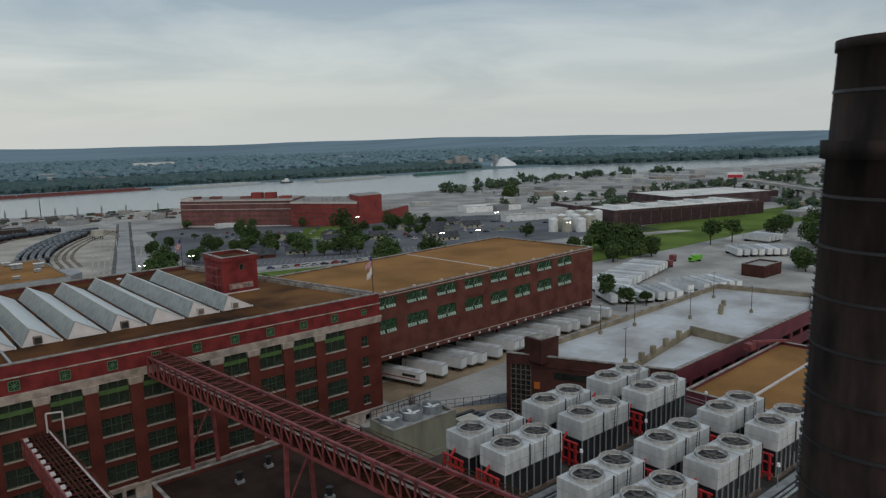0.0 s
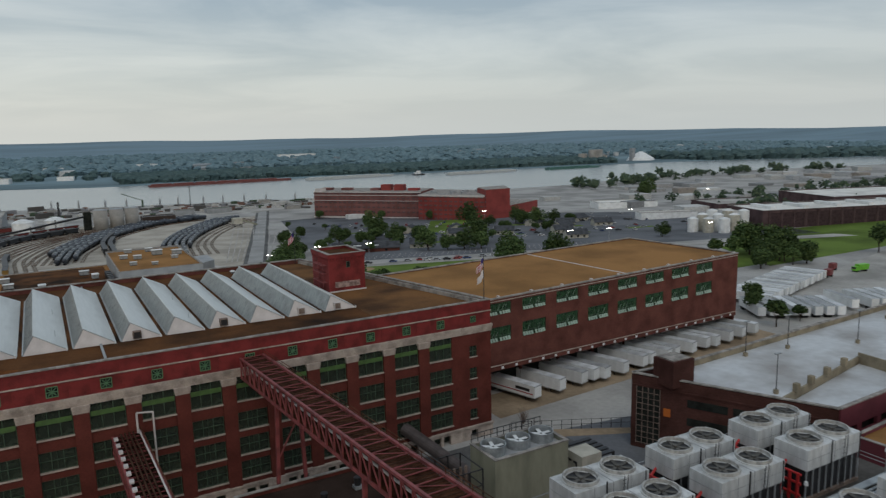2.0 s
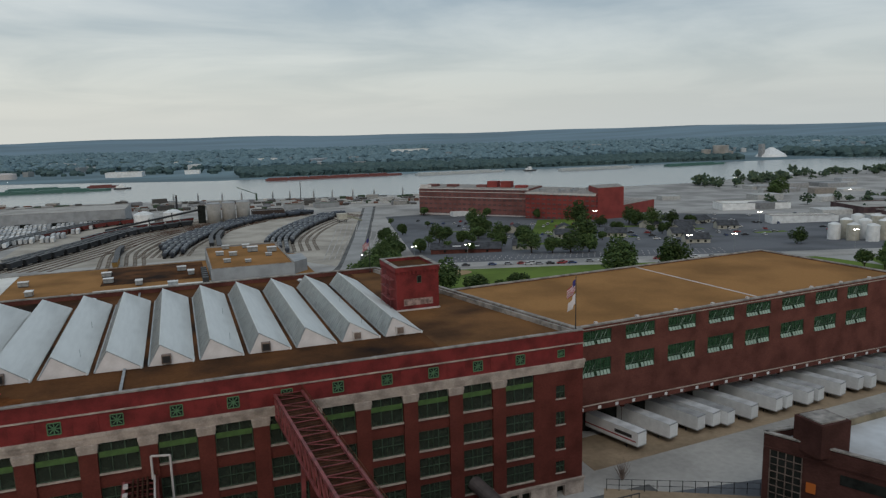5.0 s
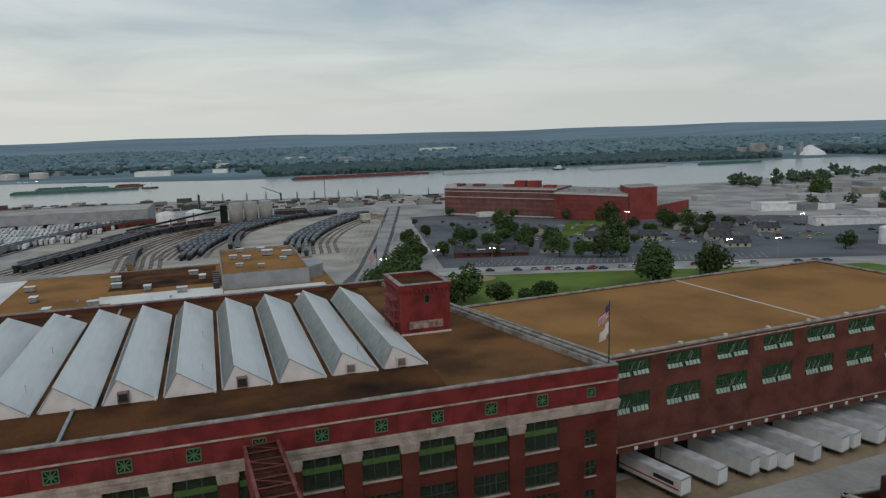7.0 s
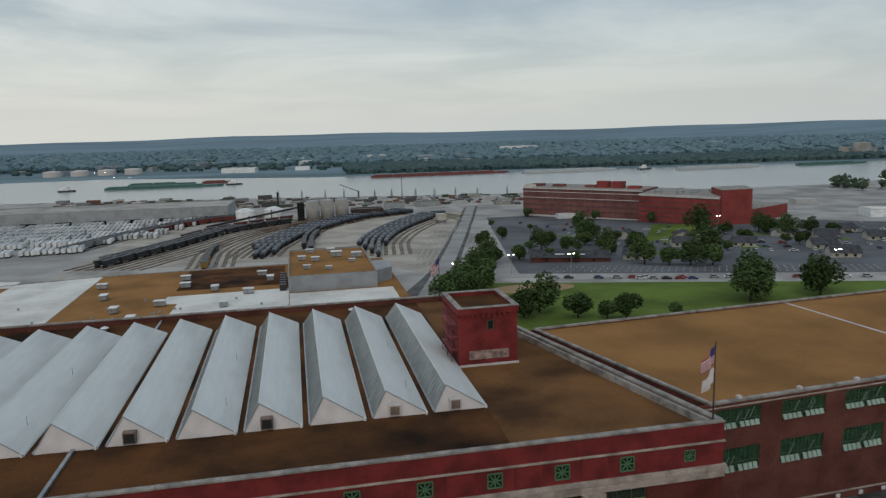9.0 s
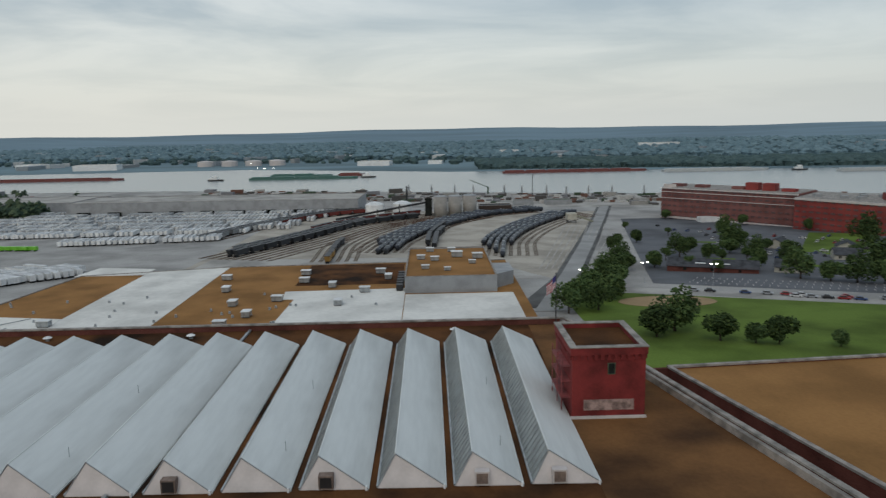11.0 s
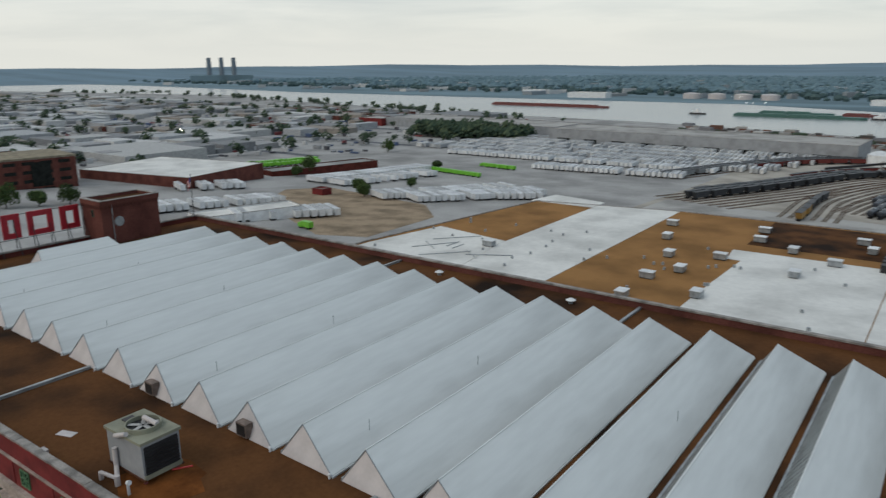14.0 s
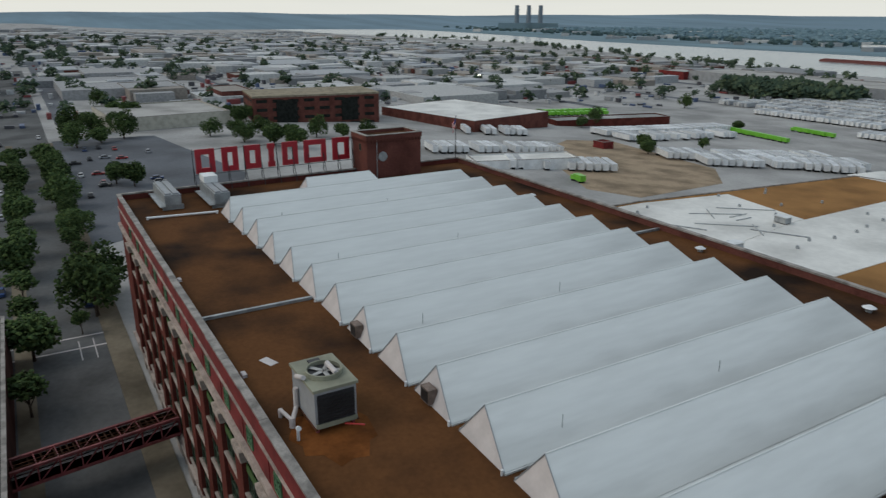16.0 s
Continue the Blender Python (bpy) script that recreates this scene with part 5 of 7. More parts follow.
# ---- sheds and blocks ----
def flat_block(name, label, category, x0, x1, y0, y1, zb, zt, walls, roof, rz=0.0, bands=0, group="", parapet=0.6):
    """A flat-roofed building: four walls, a sunk roof, a coping; bands: rows of windows on all sides."""
    cx, cy = (x0 + x1) / 2, (y0 + y1) / 2
    a, b = (x1 - x0) / 2, (y1 - y0) / 2
    t = thing(name, label, category, pose(cx, cy, 0, 0, 0, rz), group)
    for n_, q in (("front_wall", (-a, a, -b, -b + 0.4)), ("back_wall", (-a, a, b - 0.4, b)), ("west_wall", (-a, -a + 0.4, -b + 0.4, b - 0.4)), ("east_wall", (a - 0.4, a, -b + 0.4, b - 0.4))):
        part(n_, Mesh().box(*q, zb, zt), walls, t)
    part("roof", Mesh().box(-a + 0.4, a - 0.4, -b + 0.4, b - 0.4, zt - parapet - 0.4, zt - parapet), roof, t)
    part("coping", Mesh().box(-a - 0.1, a + 0.1, -b - 0.1, -b + 0.5, zt, zt + 0.15).box(-a - 0.1, a + 0.1, b - 0.5, b + 0.1, zt, zt + 0.15).box(-a - 0.1, -a + 0.5, -b + 0.5, b - 0.5, zt, zt + 0.15).box(a - 0.5, a + 0.1, -b + 0.5, b - 0.5, zt, zt + 0.15), COPING, t)
    if bands:
        step = (zt - zb) / bands
        for i in range(bands):
            z = zb + step * (i + 0.4)
            for k in range(max(1, int(2 * a / 9))):
                x = -a + 2 + k * 9
                if x + 6 < a:
                    part("window_band", Mesh().box(x, x + 6, -b - 0.05, -b - 0.003, z, z + step * 0.38), DARK_AND_SHADE, t)
            for k in range(max(1, int(2 * b / 9))):
                y = -b + 2 + k * 9
                if y + 6 < b:
                    part("window_band", Mesh().box(-a - 0.05, -a - 0.003, y, y + 6, z, z + step * 0.38), DARK_AND_SHADE, t)
                    part("window_band", Mesh().box(a + 0.003, a + 0.05, y, y + 6, z, z + step * 0.38), DARK_AND_SHADE, t)
    return t, a, b


# low store building right behind the hall
LZ = -4.0
low = thing("low_store", "low store building with patched brown and white roofs", "store building")
part("walls", Mesh().prism([(-210, 78), (-4, 78), (-4, 288), (-135, 288), (-200, 272), (-212, 165)], -16, LZ - 0.3), GREYBOX, low)
part("brown_roof", Mesh().prism([(-210, 78), (-4, 78), (-4, 288), (-133.6, 284), (-198, 270), (-211, 165)], LZ - 0.3, LZ), TAN_ROOF, low, "brown gravel roof")
part("white_strip", Mesh().prism([(-150, 80), (-133, 80), (-134.5, 283), (-169.5, 277), (-168.8, 190)], LZ, LZ + 0.12), WHITE_ROOF, low, "white membrane strip")
part("white_patch", Mesh().prism([(-50, 80), (-50, 231), (-98, 229.5), (-96.5, 216), (-92, 216), (-93, 176), (-93, 80)], LZ, LZ + 0.12), WHITE_ROOF, low, "white membrane patch")
part("white_patch", Mesh().prism([(-209, 80), (-150.2, 80), (-169, 190), (-169, 194.5), (-203, 201), (-209, 165)], LZ, LZ + 0.12), WHITE_ROOF, low, "white membrane patch with pipework")
part("white_patch", Mesh().prism([(-169.7, 270), (-169.7, 284), (-198, 290), (-201, 270)], LZ - 0.2, LZ + 0.12), WHITE_ROOF, low, "white membrane patch")
part("white_patch", Mesh().prism([(-49.7, 80), (-8, 80), (-8, 220), (-49.7, 220)], LZ, LZ + 0.12), WHITE_ROOF, low, "white membrane patch before the shed")
part("dark_patch", Mesh().prism([(-96, 240), (-52, 240), (-52, 284), (-96, 284)], LZ, LZ + 0.06), TAR, low, "dark stained roof patch")
part("coping", Mesh().beam((-210, 78, LZ), (-211, 165, LZ), 0.7).beam((-211, 165, LZ), (-198, 270, LZ), 0.7).beam((-198, 270, LZ), (-133.6, 284, LZ), 0.7).beam((-133.6, 284, LZ), (-4, 288, LZ), 0.7), COPING, low)
for dx, dy in ((-190, 150), (-185, 120), (-170, 170), (-155, 140), (-178, 100), (-160, 110)):
    part("roof_pipe", Mesh().tube((dx, dy, LZ + 0.3), (dx + 14, dy + 8, LZ + 0.3), 0.2, n=6), GALV, low)
rv = random.Random(5)
for i in range(16):
    x, y = rv.uniform(-200, -172), rv.uniform(90, 185)
    part("roof_pipe", Mesh().tube((x, y, LZ + 0.35), (x + rv.choice((0, 9, 12)), y + rv.choice((-7, 8, 14)), LZ + 0.35), 0.14, n=6), GALV, low)
stub = Mesh().tube((0, 0, 0), (0, 0, 0.9), 0.5, 0.4, 8).data("roof_stub", GALV)
for i in range(60):
    x, y = rv.uniform(-205, -60), rv.uniform(85, 225)
    part("roof_stub", stub, None, low, at=pose(x, y, LZ + 0.1))


def roof_box(at, s):
    v = thing("roof_unit", "grey boxed roof unit on the low roof", "roof unit", at, "roof units")
    part("casing", Mesh().box(-s, s, -s * 0.7, s * 0.7, 0.3, 0.3 + s * 0.9), GALV, v)
    part("cap", Mesh().box(-s * 1.1, s * 1.1, -s * 0.8, s * 0.8, 0.3 + s * 0.9, 0.45 + s * 0.9), WHITE, v)
    part("kerb", Mesh().box(-s * 0.9, s * 0.9, -s * 0.6, s * 0.6, 0, 0.3), BLACK, v)
    return v


rb = roof_box(pose(-110, 180, LZ), 2.0)
for x, y in ((-113, 208), (-109, 158), (-122, 232), (-128, 255), (-95, 262), (-93, 246), (-70, 150), (-92, 170), (-80, 236), (-62, 262), (-58, 250), (-98, 214), (-104, 192), (-160, 150), (-180, 130), (-170, 185), (-150, 120), (-66, 226), (-74, 206)):
    copy_thing(rb, pose(x, y, LZ + 0.1, 0, 0, rv.choice((0, 90))))
shed, a, b = flat_block("tall_shed", "grey clad tall shed with a brown gravel roof", "shed", -50, -14, 222, 289, LZ, 2.6, GREYBOX, TAN_ROOF)
part("annex", Mesh().prism([(a, -b + 6), (a + 8, -b + 14), (a + 8, -b + 30), (a, -b + 30)], LZ - 8, 1.6), GREYBOX, shed, "angled grey annex")
for x, y, s in ((-44, 262, 1.6), (-38, 258, 1.6), (-28, 266, 2.2), (-22, 250, 1.3), (-42, 240, 1.4), (-33, 236, 1.2), (-30, 280, 1.6), (-40, 281, 1.6), (-19, 262, 2.0)):
    copy_thing(rb, pose(x, y, 2.0) @ Matrix.Diagonal((s / 2, s / 2, s / 2, 1))).scale = (s * 0.55, s * 0.55, s * 0.55)
for i in range(6):
    solid("stacked_unit", Mesh().box(-53.6, -51.0, 226 + i * 5.0, 229 + i * 5.0, LZ, LZ + 2.6), BLACK, "dark cooling box beside the tall shed", "cooling box", "cooling boxes by the shed")

# red multi-storey block by the river
rbk = thing("red_block", "long red brick multi-storey block by the river", "office block")


def storeys(parent, a, b, c, d, zb, zt, n, shell, bands=True):
    """Storeys with dull window bands on a four-cornered plan, under a pale coping."""
    q = [a, b, c, d]
    part("wing_shell", Mesh().prism(q, zb, zt), shell, parent)
    st = (zt - zb) / n
    for k in range(2 if bands else 0):
        p, r = Vector((*q[k], 0)), Vector((*q[(k + 1) % 4], 0))
        e = (r - p).normalized()
        nrm = Vector((e.y, -e.x, 0)) * 0.15
        for i in range(n):
            z = zb + st * (i + 0.42)
            L = (r - p).length
            cnt = max(2, int(L / 5))
            for j in range(cnt):
                s0, s1 = p + e * (L * (j + 0.2) / cnt) + nrm, p + e * (L * (j + 0.8) / cnt) + nrm
                part("window_band", Mesh().beam((s0.x, s0.y, z + st * 0.18), (s1.x, s1.y, z + st * 0.18), 0.2, st * 0.34), DUSK_GLASS, parent)
    part("wing_roof", Mesh().prism([(x * 0.98 + sum(p[0] for p in q) * 0.005, y * 0.98 + sum(p[1] for p in q) * 0.005) for x, y in q], zt, zt + 0.3), COPING, parent)


DUSK_GLASS = mat("dull_red_glazing", (0.095, 0.05, 0.05), 0.4, 0.2, 0.2, 2)
OLD_RED = mat("faded_brown_brick", (0.185, 0.085, 0.078), 0.9, 0.16, 0.1, 1.5)
NEW_RED = mat("bright_red_brick", (0.225, 0.045, 0.040), 0.85, 0.16, 0.1, 1.5)
storeys(rbk, (157, 552), (232, 470), (262, 500), (187, 582), -20.5, 5.6, 6, OLD_RED)
storeys(rbk, (225, 462), (262, 408), (308, 445), (265, 505), -19.5, 4.0, 6, NEW_RED)
storeys(rbk, (265, 410), (292, 412), (305, 440), (275, 440), -18.0, 9.0, 6, NEW_RED, False)
storeys(rbk, (292, 418), (350, 448), (335, 475), (292, 460), -18.5, -8, 2, NEW_RED, False)
for z, h in ((5.2, 0.9), (2.2, 0.5), (-3.0, 0.4), (-19.0, 1.6)):
    part("pale_band", Mesh().beam((156.8, 551.8, z), (231.8, 469.8, z), 0.8, h), PINKWHITE, rbk, "pale horizontal band")
part("pale_band", Mesh().beam((224.8, 461.8, 3.6), (261.8, 407.8, 3.6), 0.8, 1.6), PINKWHITE, rbk, "pale parapet band")
for f in (0.03, 0.22, 0.5, 0.6, 0.72, 0.85):
    x, y = 157 + 75 * f + 8, 552 - 82 * f + 8
    part("roof_house", Mesh().prism([(x, y), (x + 7, y - 7), (x + 13, y - 1), (x + 6, y + 6)], 5.9, 8.0 + 3.5 * (0.55 < f < 0.8)), OLD_RED if f < 0.55 else NEW_RED, rbk)
part("pale_gable", Mesh().prism([(158, 551), (166, 543), (166.5, 543.6), (158.5, 551.6)], 5.6, 8.6), PINKWHITE, rbk)
for x, y in ((240, 462), (252, 448), (258, 438), (268, 452), (280, 448)):
    part("roof_plant", Mesh().box(x, x + 5, y, y + 4, 4.3, 6.4), GREYBOX, rbk)
part("portico", Mesh().box(176, 200, 512, 520, -19.6, -15.6, None), WHITE, rbk, "low white entrance canopy")


# ---- small houses round the car park ----
def house(at, wx, wy, wall_m, label):
    h = thing("small_house", label, "house", at, "low houses round the car park")
    a, b = wx / 2, wy / 2
    part("shell", Mesh().box(-a, a, -b, b, -1, 3.2).add([(-a, -b, 3.2), (-a, b, 3.2), (-a, 0, 5.8), (a, -b, 3.2), (a, b, 3.2), (a, 0, 5.8)], [(0, 2, 1), (3, 4, 5)]), wall_m, h)
    part("roof", Mesh().add([(-a - 0.5, -b - 0.6, 2.9), (a + 0.5, -b - 0.6, 2.9), (a + 0.5, 0, 6.0), (-a - 0.5, 0, 6.0), (-a - 0.5, b + 0.6, 2.9), (a + 0.5, b + 0.6, 2.9),
                             (-a - 0.5, -b - 0.6, 2.7), (a + 0.5, -b - 0.6, 2.7), (-a - 0.5, b + 0.6, 2.7), (a + 0.5, b + 0.6, 2.7)],
                            [(0, 1, 2, 3), (3, 2, 5, 4), (6, 7, 1, 0), (4, 5, 9, 8)]), SHINGLE, h)
    for x in (-a * 0.6, 0, a * 0.6):
        part("window", Mesh().box(x - 0.7, x + 0.7, -b - 0.06, -b - 0.003, 0.9, 2.3), DARK_AND_SHADE, h)
    return h


brick_house = house(pose(100, 296, gz(296), 0, 0, -22), 42, 14, BRICK2, "long brick house with a grey shingled roof")
part("skylight", Mesh().box(-8, -3, -5.4, -3.0, 4.2, 4.5), WHITE, brick_house)
part("skylight", Mesh().box(3, 8, -5.4, -3.0, 4.2, 4.5), WHITE, brick_house)
ch = house(pose(135, 287, gz(287), 0, 0, -30), 14, 11, CREAM, "small cream house with a grey shingled roof")
for x, y, rz in ((184, 324, -20), (215, 309, -35), (265, 338, 20), (229, 246, -25), (200, 352, 60), (280, 320, -30), (262, 300, 15), (170, 372, 50), (245, 280, -20), (300, 300, -25), (310, 340, 10)):
    copy_thing(ch, pose(x, y, gz(y), 0, 0, rz))


# ---- cars ----
def car(at, paint, label):
    c = thing("parked_car", label, "car", at, "parked cars")
    part("body", Mesh().prism([(-2.25, -0.88), (2.25, -0.88), (2.3, 0), (2.25, 0.88), (-2.25, 0.88), (-2.3, 0)], 0.3, 0.85), paint, c)
    part("cabin", Mesh().add([(-1.7, -0.8, 0.85), (1.2, -0.8, 0.85), (1.2, 0.8, 0.85), (-1.7, 0.8, 0.85), (-1.2, -0.65, 1.42), (0.5, -0.65, 1.42), (0.5, 0.65, 1.42), (-1.2, 0.65, 1.42)],
                             [(0, 1, 5, 4), (1, 2, 6, 5), (2, 3, 7, 6), (3, 0, 4, 7)]), BLACK, c, "dark car windows")
    part("roof", Mesh().box(-1.22, 0.52, -0.66, 0.66, 1.42, 1.47), paint, c)
    wh = Mesh()
    for x in (-1.4, 1.4):
        for y in (-0.8, 0.8):
            wh.tube((x, y - 0.1, 0.32), (x, y + 0.1, 0.32), 0.32, n=8)
    part("running_gear", wh, TYRE, c)
    return c


paints = [mat("white_car_paint", (0.6, 0.6, 0.6), 0.3, 0.05), mat("silver_car_paint", (0.3, 0.31, 0.33), 0.3, 0.05), mat("black_car_paint", (0.02, 0.02, 0.022), 0.25, 0.05), mat("red_car_paint", (0.3, 0.02, 0.02), 0.3, 0.05), mat("blue_car_paint", (0.03, 0.06, 0.16), 0.3, 0.05)]
cars = [car(pose(104 + 5 * i, 222 - 2.4 * i, gz(222 - 2.4 * i) + 0.1, 0, 0, -23), p, l + " car parked on the asphalt") for i, (p, l) in enumerate(zip(paints, ("white", "silver", "black", "red", "blue")))]
rc = random.Random(9)
for i in range(26):
    x = 70 + i * 6.3 + rc.uniform(-1, 1)
    y = 246 - (x - 50) * 0.433
    if rc.random() < 0.8:
        copy_thing(rc.choice(cars), pose(x, y + 2.0, gz(y) + 0.12, 0, 0, -23))
for r_ in range(7):
    for i in range(14):
        if rc.random() < 0.42:
            x, y = 128 + i * 7.5 + r_ * 4, 500 - r_ * 26 - i * 6.5
            copy_thing(rc.choice(cars), pose(x, y, gz(y) + 0.1, 0, 0, 50 + rc.choice((0, 180))))
for r_ in range(6):
    for i in range(16):
        if rc.random() < 0.5:
            x, y = 150 + i * 9 + r_ * 9, 330 - i * 7.0 + r_ * 17
            copy_thing(rc.choice(cars), pose(x, y, gz(y) + 0.1, 0, 0, -24 + rc.choice((0, 90))))
for k, (x, y, w_, d_) in enumerate(((150, 300, 16, 8), (180, 340, 20, 7), (208, 300, 14, 9), (240, 270, 18, 7), (130, 400, 22, 6), (160, 440, 20, 6), (270, 310, 16, 8), (110, 330, 14, 8), (250, 350, 14, 8), (290, 260, 20, 7))):
    sheet("verge", [(x, y), (x + w_, y - 6), (x + w_ + 3, y + d_ - 6), (x + 3, y + d_)], 0.12, GRASS, "small green verge among the parking lanes", "verge")
for i in range(34):
    x, y = 300 + rc.uniform(0, 110), 190 + rc.uniform(0, 190)
    copy_thing(rc.choice(cars), pose(x, y, gz(y) + 0.1, 0, 0, rc.choice((-24, 66))))
lines = Mesh()
for r_ in range(3):
    for i in range(46):
        x = 76 + i * 3.0 + r_ * 4
        y = 268 - (x - 60) * 0.44 + r_ * 8
        lines.box(-0.1, 0.1, -2.4, 2.4, 0, 0.02, pose(x, y, gz(y) + 0.09, 0, 0, -24))
solid("bay_lines", lines, PINKWHITE, "white parking bay lines on the asphalt", "bay lines", kind="stuff")
sheet("left_car_park", [(-425, -1), (-240, -1), (-262, 40), (-312, 60), (-420, 44)], 0.05, ASPHALT, "dark asphalt car park beyond the hall", "car park")
for i in range(18):
    copy_thing(rc.choice(cars), pose(-395 + rc.uniform(0, 105), 4 + 6 * rc.randrange(6), -1.95, 0, 0, rc.choice((0, 90))))
for i in range(16):
    copy_thing(rc.choice(cars), pose(-180 - i * 17 + rc.uniform(-3, 3), -22 + 16 * (i % 2), -1.95, 0, 0, 0))


# ---- street lamps, lit ----
def lamp(at):
    l_ = thing("street_lamp", "tall steel lamp with a lit white head", "street lamp", at, "lit street lamps")
    part("pole", Mesh().tube((0, 0, 0), (0, 0, 10), 0.12, 0.07, 8), GALV, l_)
    part("arm", Mesh().tube((-1.2, 0, 10), (1.2, 0, 10), 0.06, n=6), GALV, l_)
    part("head", Mesh().box(-1.5, -0.9, -0.3, 0.3, 9.85, 10.1).box(0.9, 1.5, -0.3, 0.3, 9.85, 10.1), GALV, l_)
    part("lens", Mesh().box(-1.55, -0.85, -0.35, 0.35, 9.6, 9.84).box(0.85, 1.55, -0.35, 0.35, 9.6, 9.84), LAMP, l_, "glowing white lens")
    return l_


l0 = lamp(pose(56, 262, gz(262)))
for x, y in ((83, 252), (193, 208), (214, 198), (270, 172), (24, 244), (250, 390), (330, 300), (560, 420)):
    copy_thing(l0, pose(x, y, gz(y)))
for x, y in ((-300, 660), (-340, 680), (-350, 670), (-200, 690), (-330, 1300), (-345, 1290), (-360, 1310), (-700, 420), (-715, 430), (620, 640), (-420, 1500), (-440, 1510), (900, 1180)):
    copy_thing(l0, pose(x, y, gz(y)))

# ---- parking garage beside the docks ----
gar = thing("parking_garage", "dark brick parking garage with a wet concrete deck", "parking garage")
G = [(20.5, -19.5), (36, -51.8), (106, -49.0), (124, -42), (117, -16.0), (35.5, -20.8)]
part("deck", Mesh().prism([(20.9, -20), (34.0, -42.0), (69.0, -35.5), (67.5, -49.9), (105.5, -48.4), (123.3, -41.6), (116.5, -16.5), (36, -21.2)], 11.4, 12.0), DECK, gar, "wet pale concrete deck")
part("lower_deck", Mesh().prism([(34.2, -42.3), (68.8, -35.9), (67.4, -50.2), (36.3, -51.3)], 10.0, 10.6), DECK, gar, "lower wet concrete deck")
part("inner_wall", Mesh().beam((34.0, -42.0, 10.6), (69.0, -35.5, 10.6), 0.4, 2.9).beam((69.0, -35.5, 11.2), (67.5, -49.9, 11.2), 0.4, 3.4), TAN_WALL, gar)
for (a, b), m_, z0, z1 in (((G[0], G[1]), PLANT_BRICK, -3, 12.9), ((G[4], G[5]), TAN_WALL, -3, 13.1), ((G[5], G[0]), PLANT_BRICK, -3, 12.9), ((G[3], G[4]), TAN_WALL, -3, 13.4), ((G[2], G[3]), MAROON, -3, 13.0)):
    d = Vector((b[0] - a[0], b[1] - a[1], 0))
    part("outer_wall", Mesh().beam((*a, (z0 + z1) / 2), (*b, (z0 + z1) / 2), 0.5, z1 - z0), m_, gar)
d = Vector((G[2][0] - G[1][0], G[2][1] - G[1][1], 0))
for z0, z1 in ((-3, 3.4), (5.0, 7.6), (9.2, 13.0)):
    part("maroon_spandrel", Mesh().beam((*G[1], (z0 + z1) / 2), (*G[2], (z0 + z1) / 2), 0.5, z1 - z0), MAROON, gar, "maroon painted spandrel wall")
for i in range(12):
    p = Vector((*G[1], 0)) + d * (i / 11)
    part("column", Mesh().box(p.x - 0.6, p.x + 0.6, p.y - 0.2, p.y + 0.35, -3, 9.2), MAROON, gar)
# near-black block stands for the shade between the parking levels
part("dark_inside", Mesh().prism([(24, -24), (37, -50.5), (104, -47.5), (115, -20), (37, -24)], -2, 8.0), DARK_AND_SHADE, gar)
cp = Mesh()
for a, b in zip(G, G[1:] + G[:1]):
    cp.beam((*a, 13.2), (*b, 13.2), 0.8, 0.22)
part("coping", cp, COPING, gar)
part("stair_house", Mesh().box(22.4, 28.0, -28.0, -23.0, 11.9, 17.0), PLANT_BRICK, gar, "brick stair house on the deck")
part("stair_roof", Mesh().box(22.9, 27.5, -27.5, -23.5, 17.0, 17.2), COPING, gar)
fr = Mesh()
dw = Vector((G[1][0] - G[0][0], G[1][1] - G[0][1], 0)).normalized()
nw = Vector((dw.y, -dw.x, 0))
part("stair_glass", Mesh().beam((*(Vector((*G[0], 0)) + dw * 1.0 + nw * 0.28).xy, 5.0), (*(Vector((*G[0], 0)) + dw * 5.6 + nw * 0.28).xy, 5.0), 0.1, 12.0), DARK_AND_SHADE, gar, "dark stair glazing")
for i in range(5):
    p = Vector((*G[0], 0)) + dw * (1.0 + i * 1.15) + nw * 0.36
    fr.beam((p.x, p.y, -1), (p.x, p.y, 11), 0.12)
for k in range(11):
    p, q = Vector((*G[0], 0)) + dw * 1.0 + nw * 0.36, Vector((*G[0], 0)) + dw * 5.6 + nw * 0.36
    fr.beam((p.x, p.y, -0.8 + k * 1.16), (q.x, q.y, -0.8 + k * 1.16), 0.12)
part("stair_glazing", fr, VENTDARK, gar, "gridded stair window")
part("lit_window", Mesh().beam((22.86, -25.4, 6.4), (23.46, -26.6, 6.4), 0.1, 1.6), glow_mat("warm_room_light", (1.0, 0.30, 0.08), 0.12), gar, "window lit orange from inside")
# near-black strips on the wall face paint the shaded openings
for z in (9.0, 5.4, 1.8):
    for i in range(3):
        p = Vector((*G[0], 0)) + dw * (10.8 + i * 8.2) + nw * 0.3
        part("dark_opening", Mesh().beam((p.x, p.y, z), tuple(p + dw * 7.3 + Vector((0, 0, z))), 0.1, 1.5), DARK_AND_SHADE, gar)
part("brick_ledge", Mesh().beam((*(Vector((*G[0], 0)) + nw * 0.3).xy, 10.9), (*(Vector((*G[1], 0)) + nw * 0.3).xy, 10.9), 0.3, 0.3), PLANT_BRICK, gar)
for x, y in ((36.1, -39.8), (62, -24), (78, -30), (95, -38), (104, -22), (50, -22.5)):
    l_ = thing("deck_lamp", "thin lamp post on the garage deck", "lamp post", pose(x, y, 12.0), "lamp posts on the deck")
    part("base", Mesh().box(-0.35, 0.35, -0.35, 0.35, 0, 0.8), TAN_WALL, l_)
    part("pole", Mesh().tube((0, 0, 0.8), (0, 0, 7.5), 0.1, 0.06, 6), BLACK, l_)
    part("head", Mesh().box(-0.7, 0.7, -0.2, 0.2, 7.5, 7.7), GALV, l_)
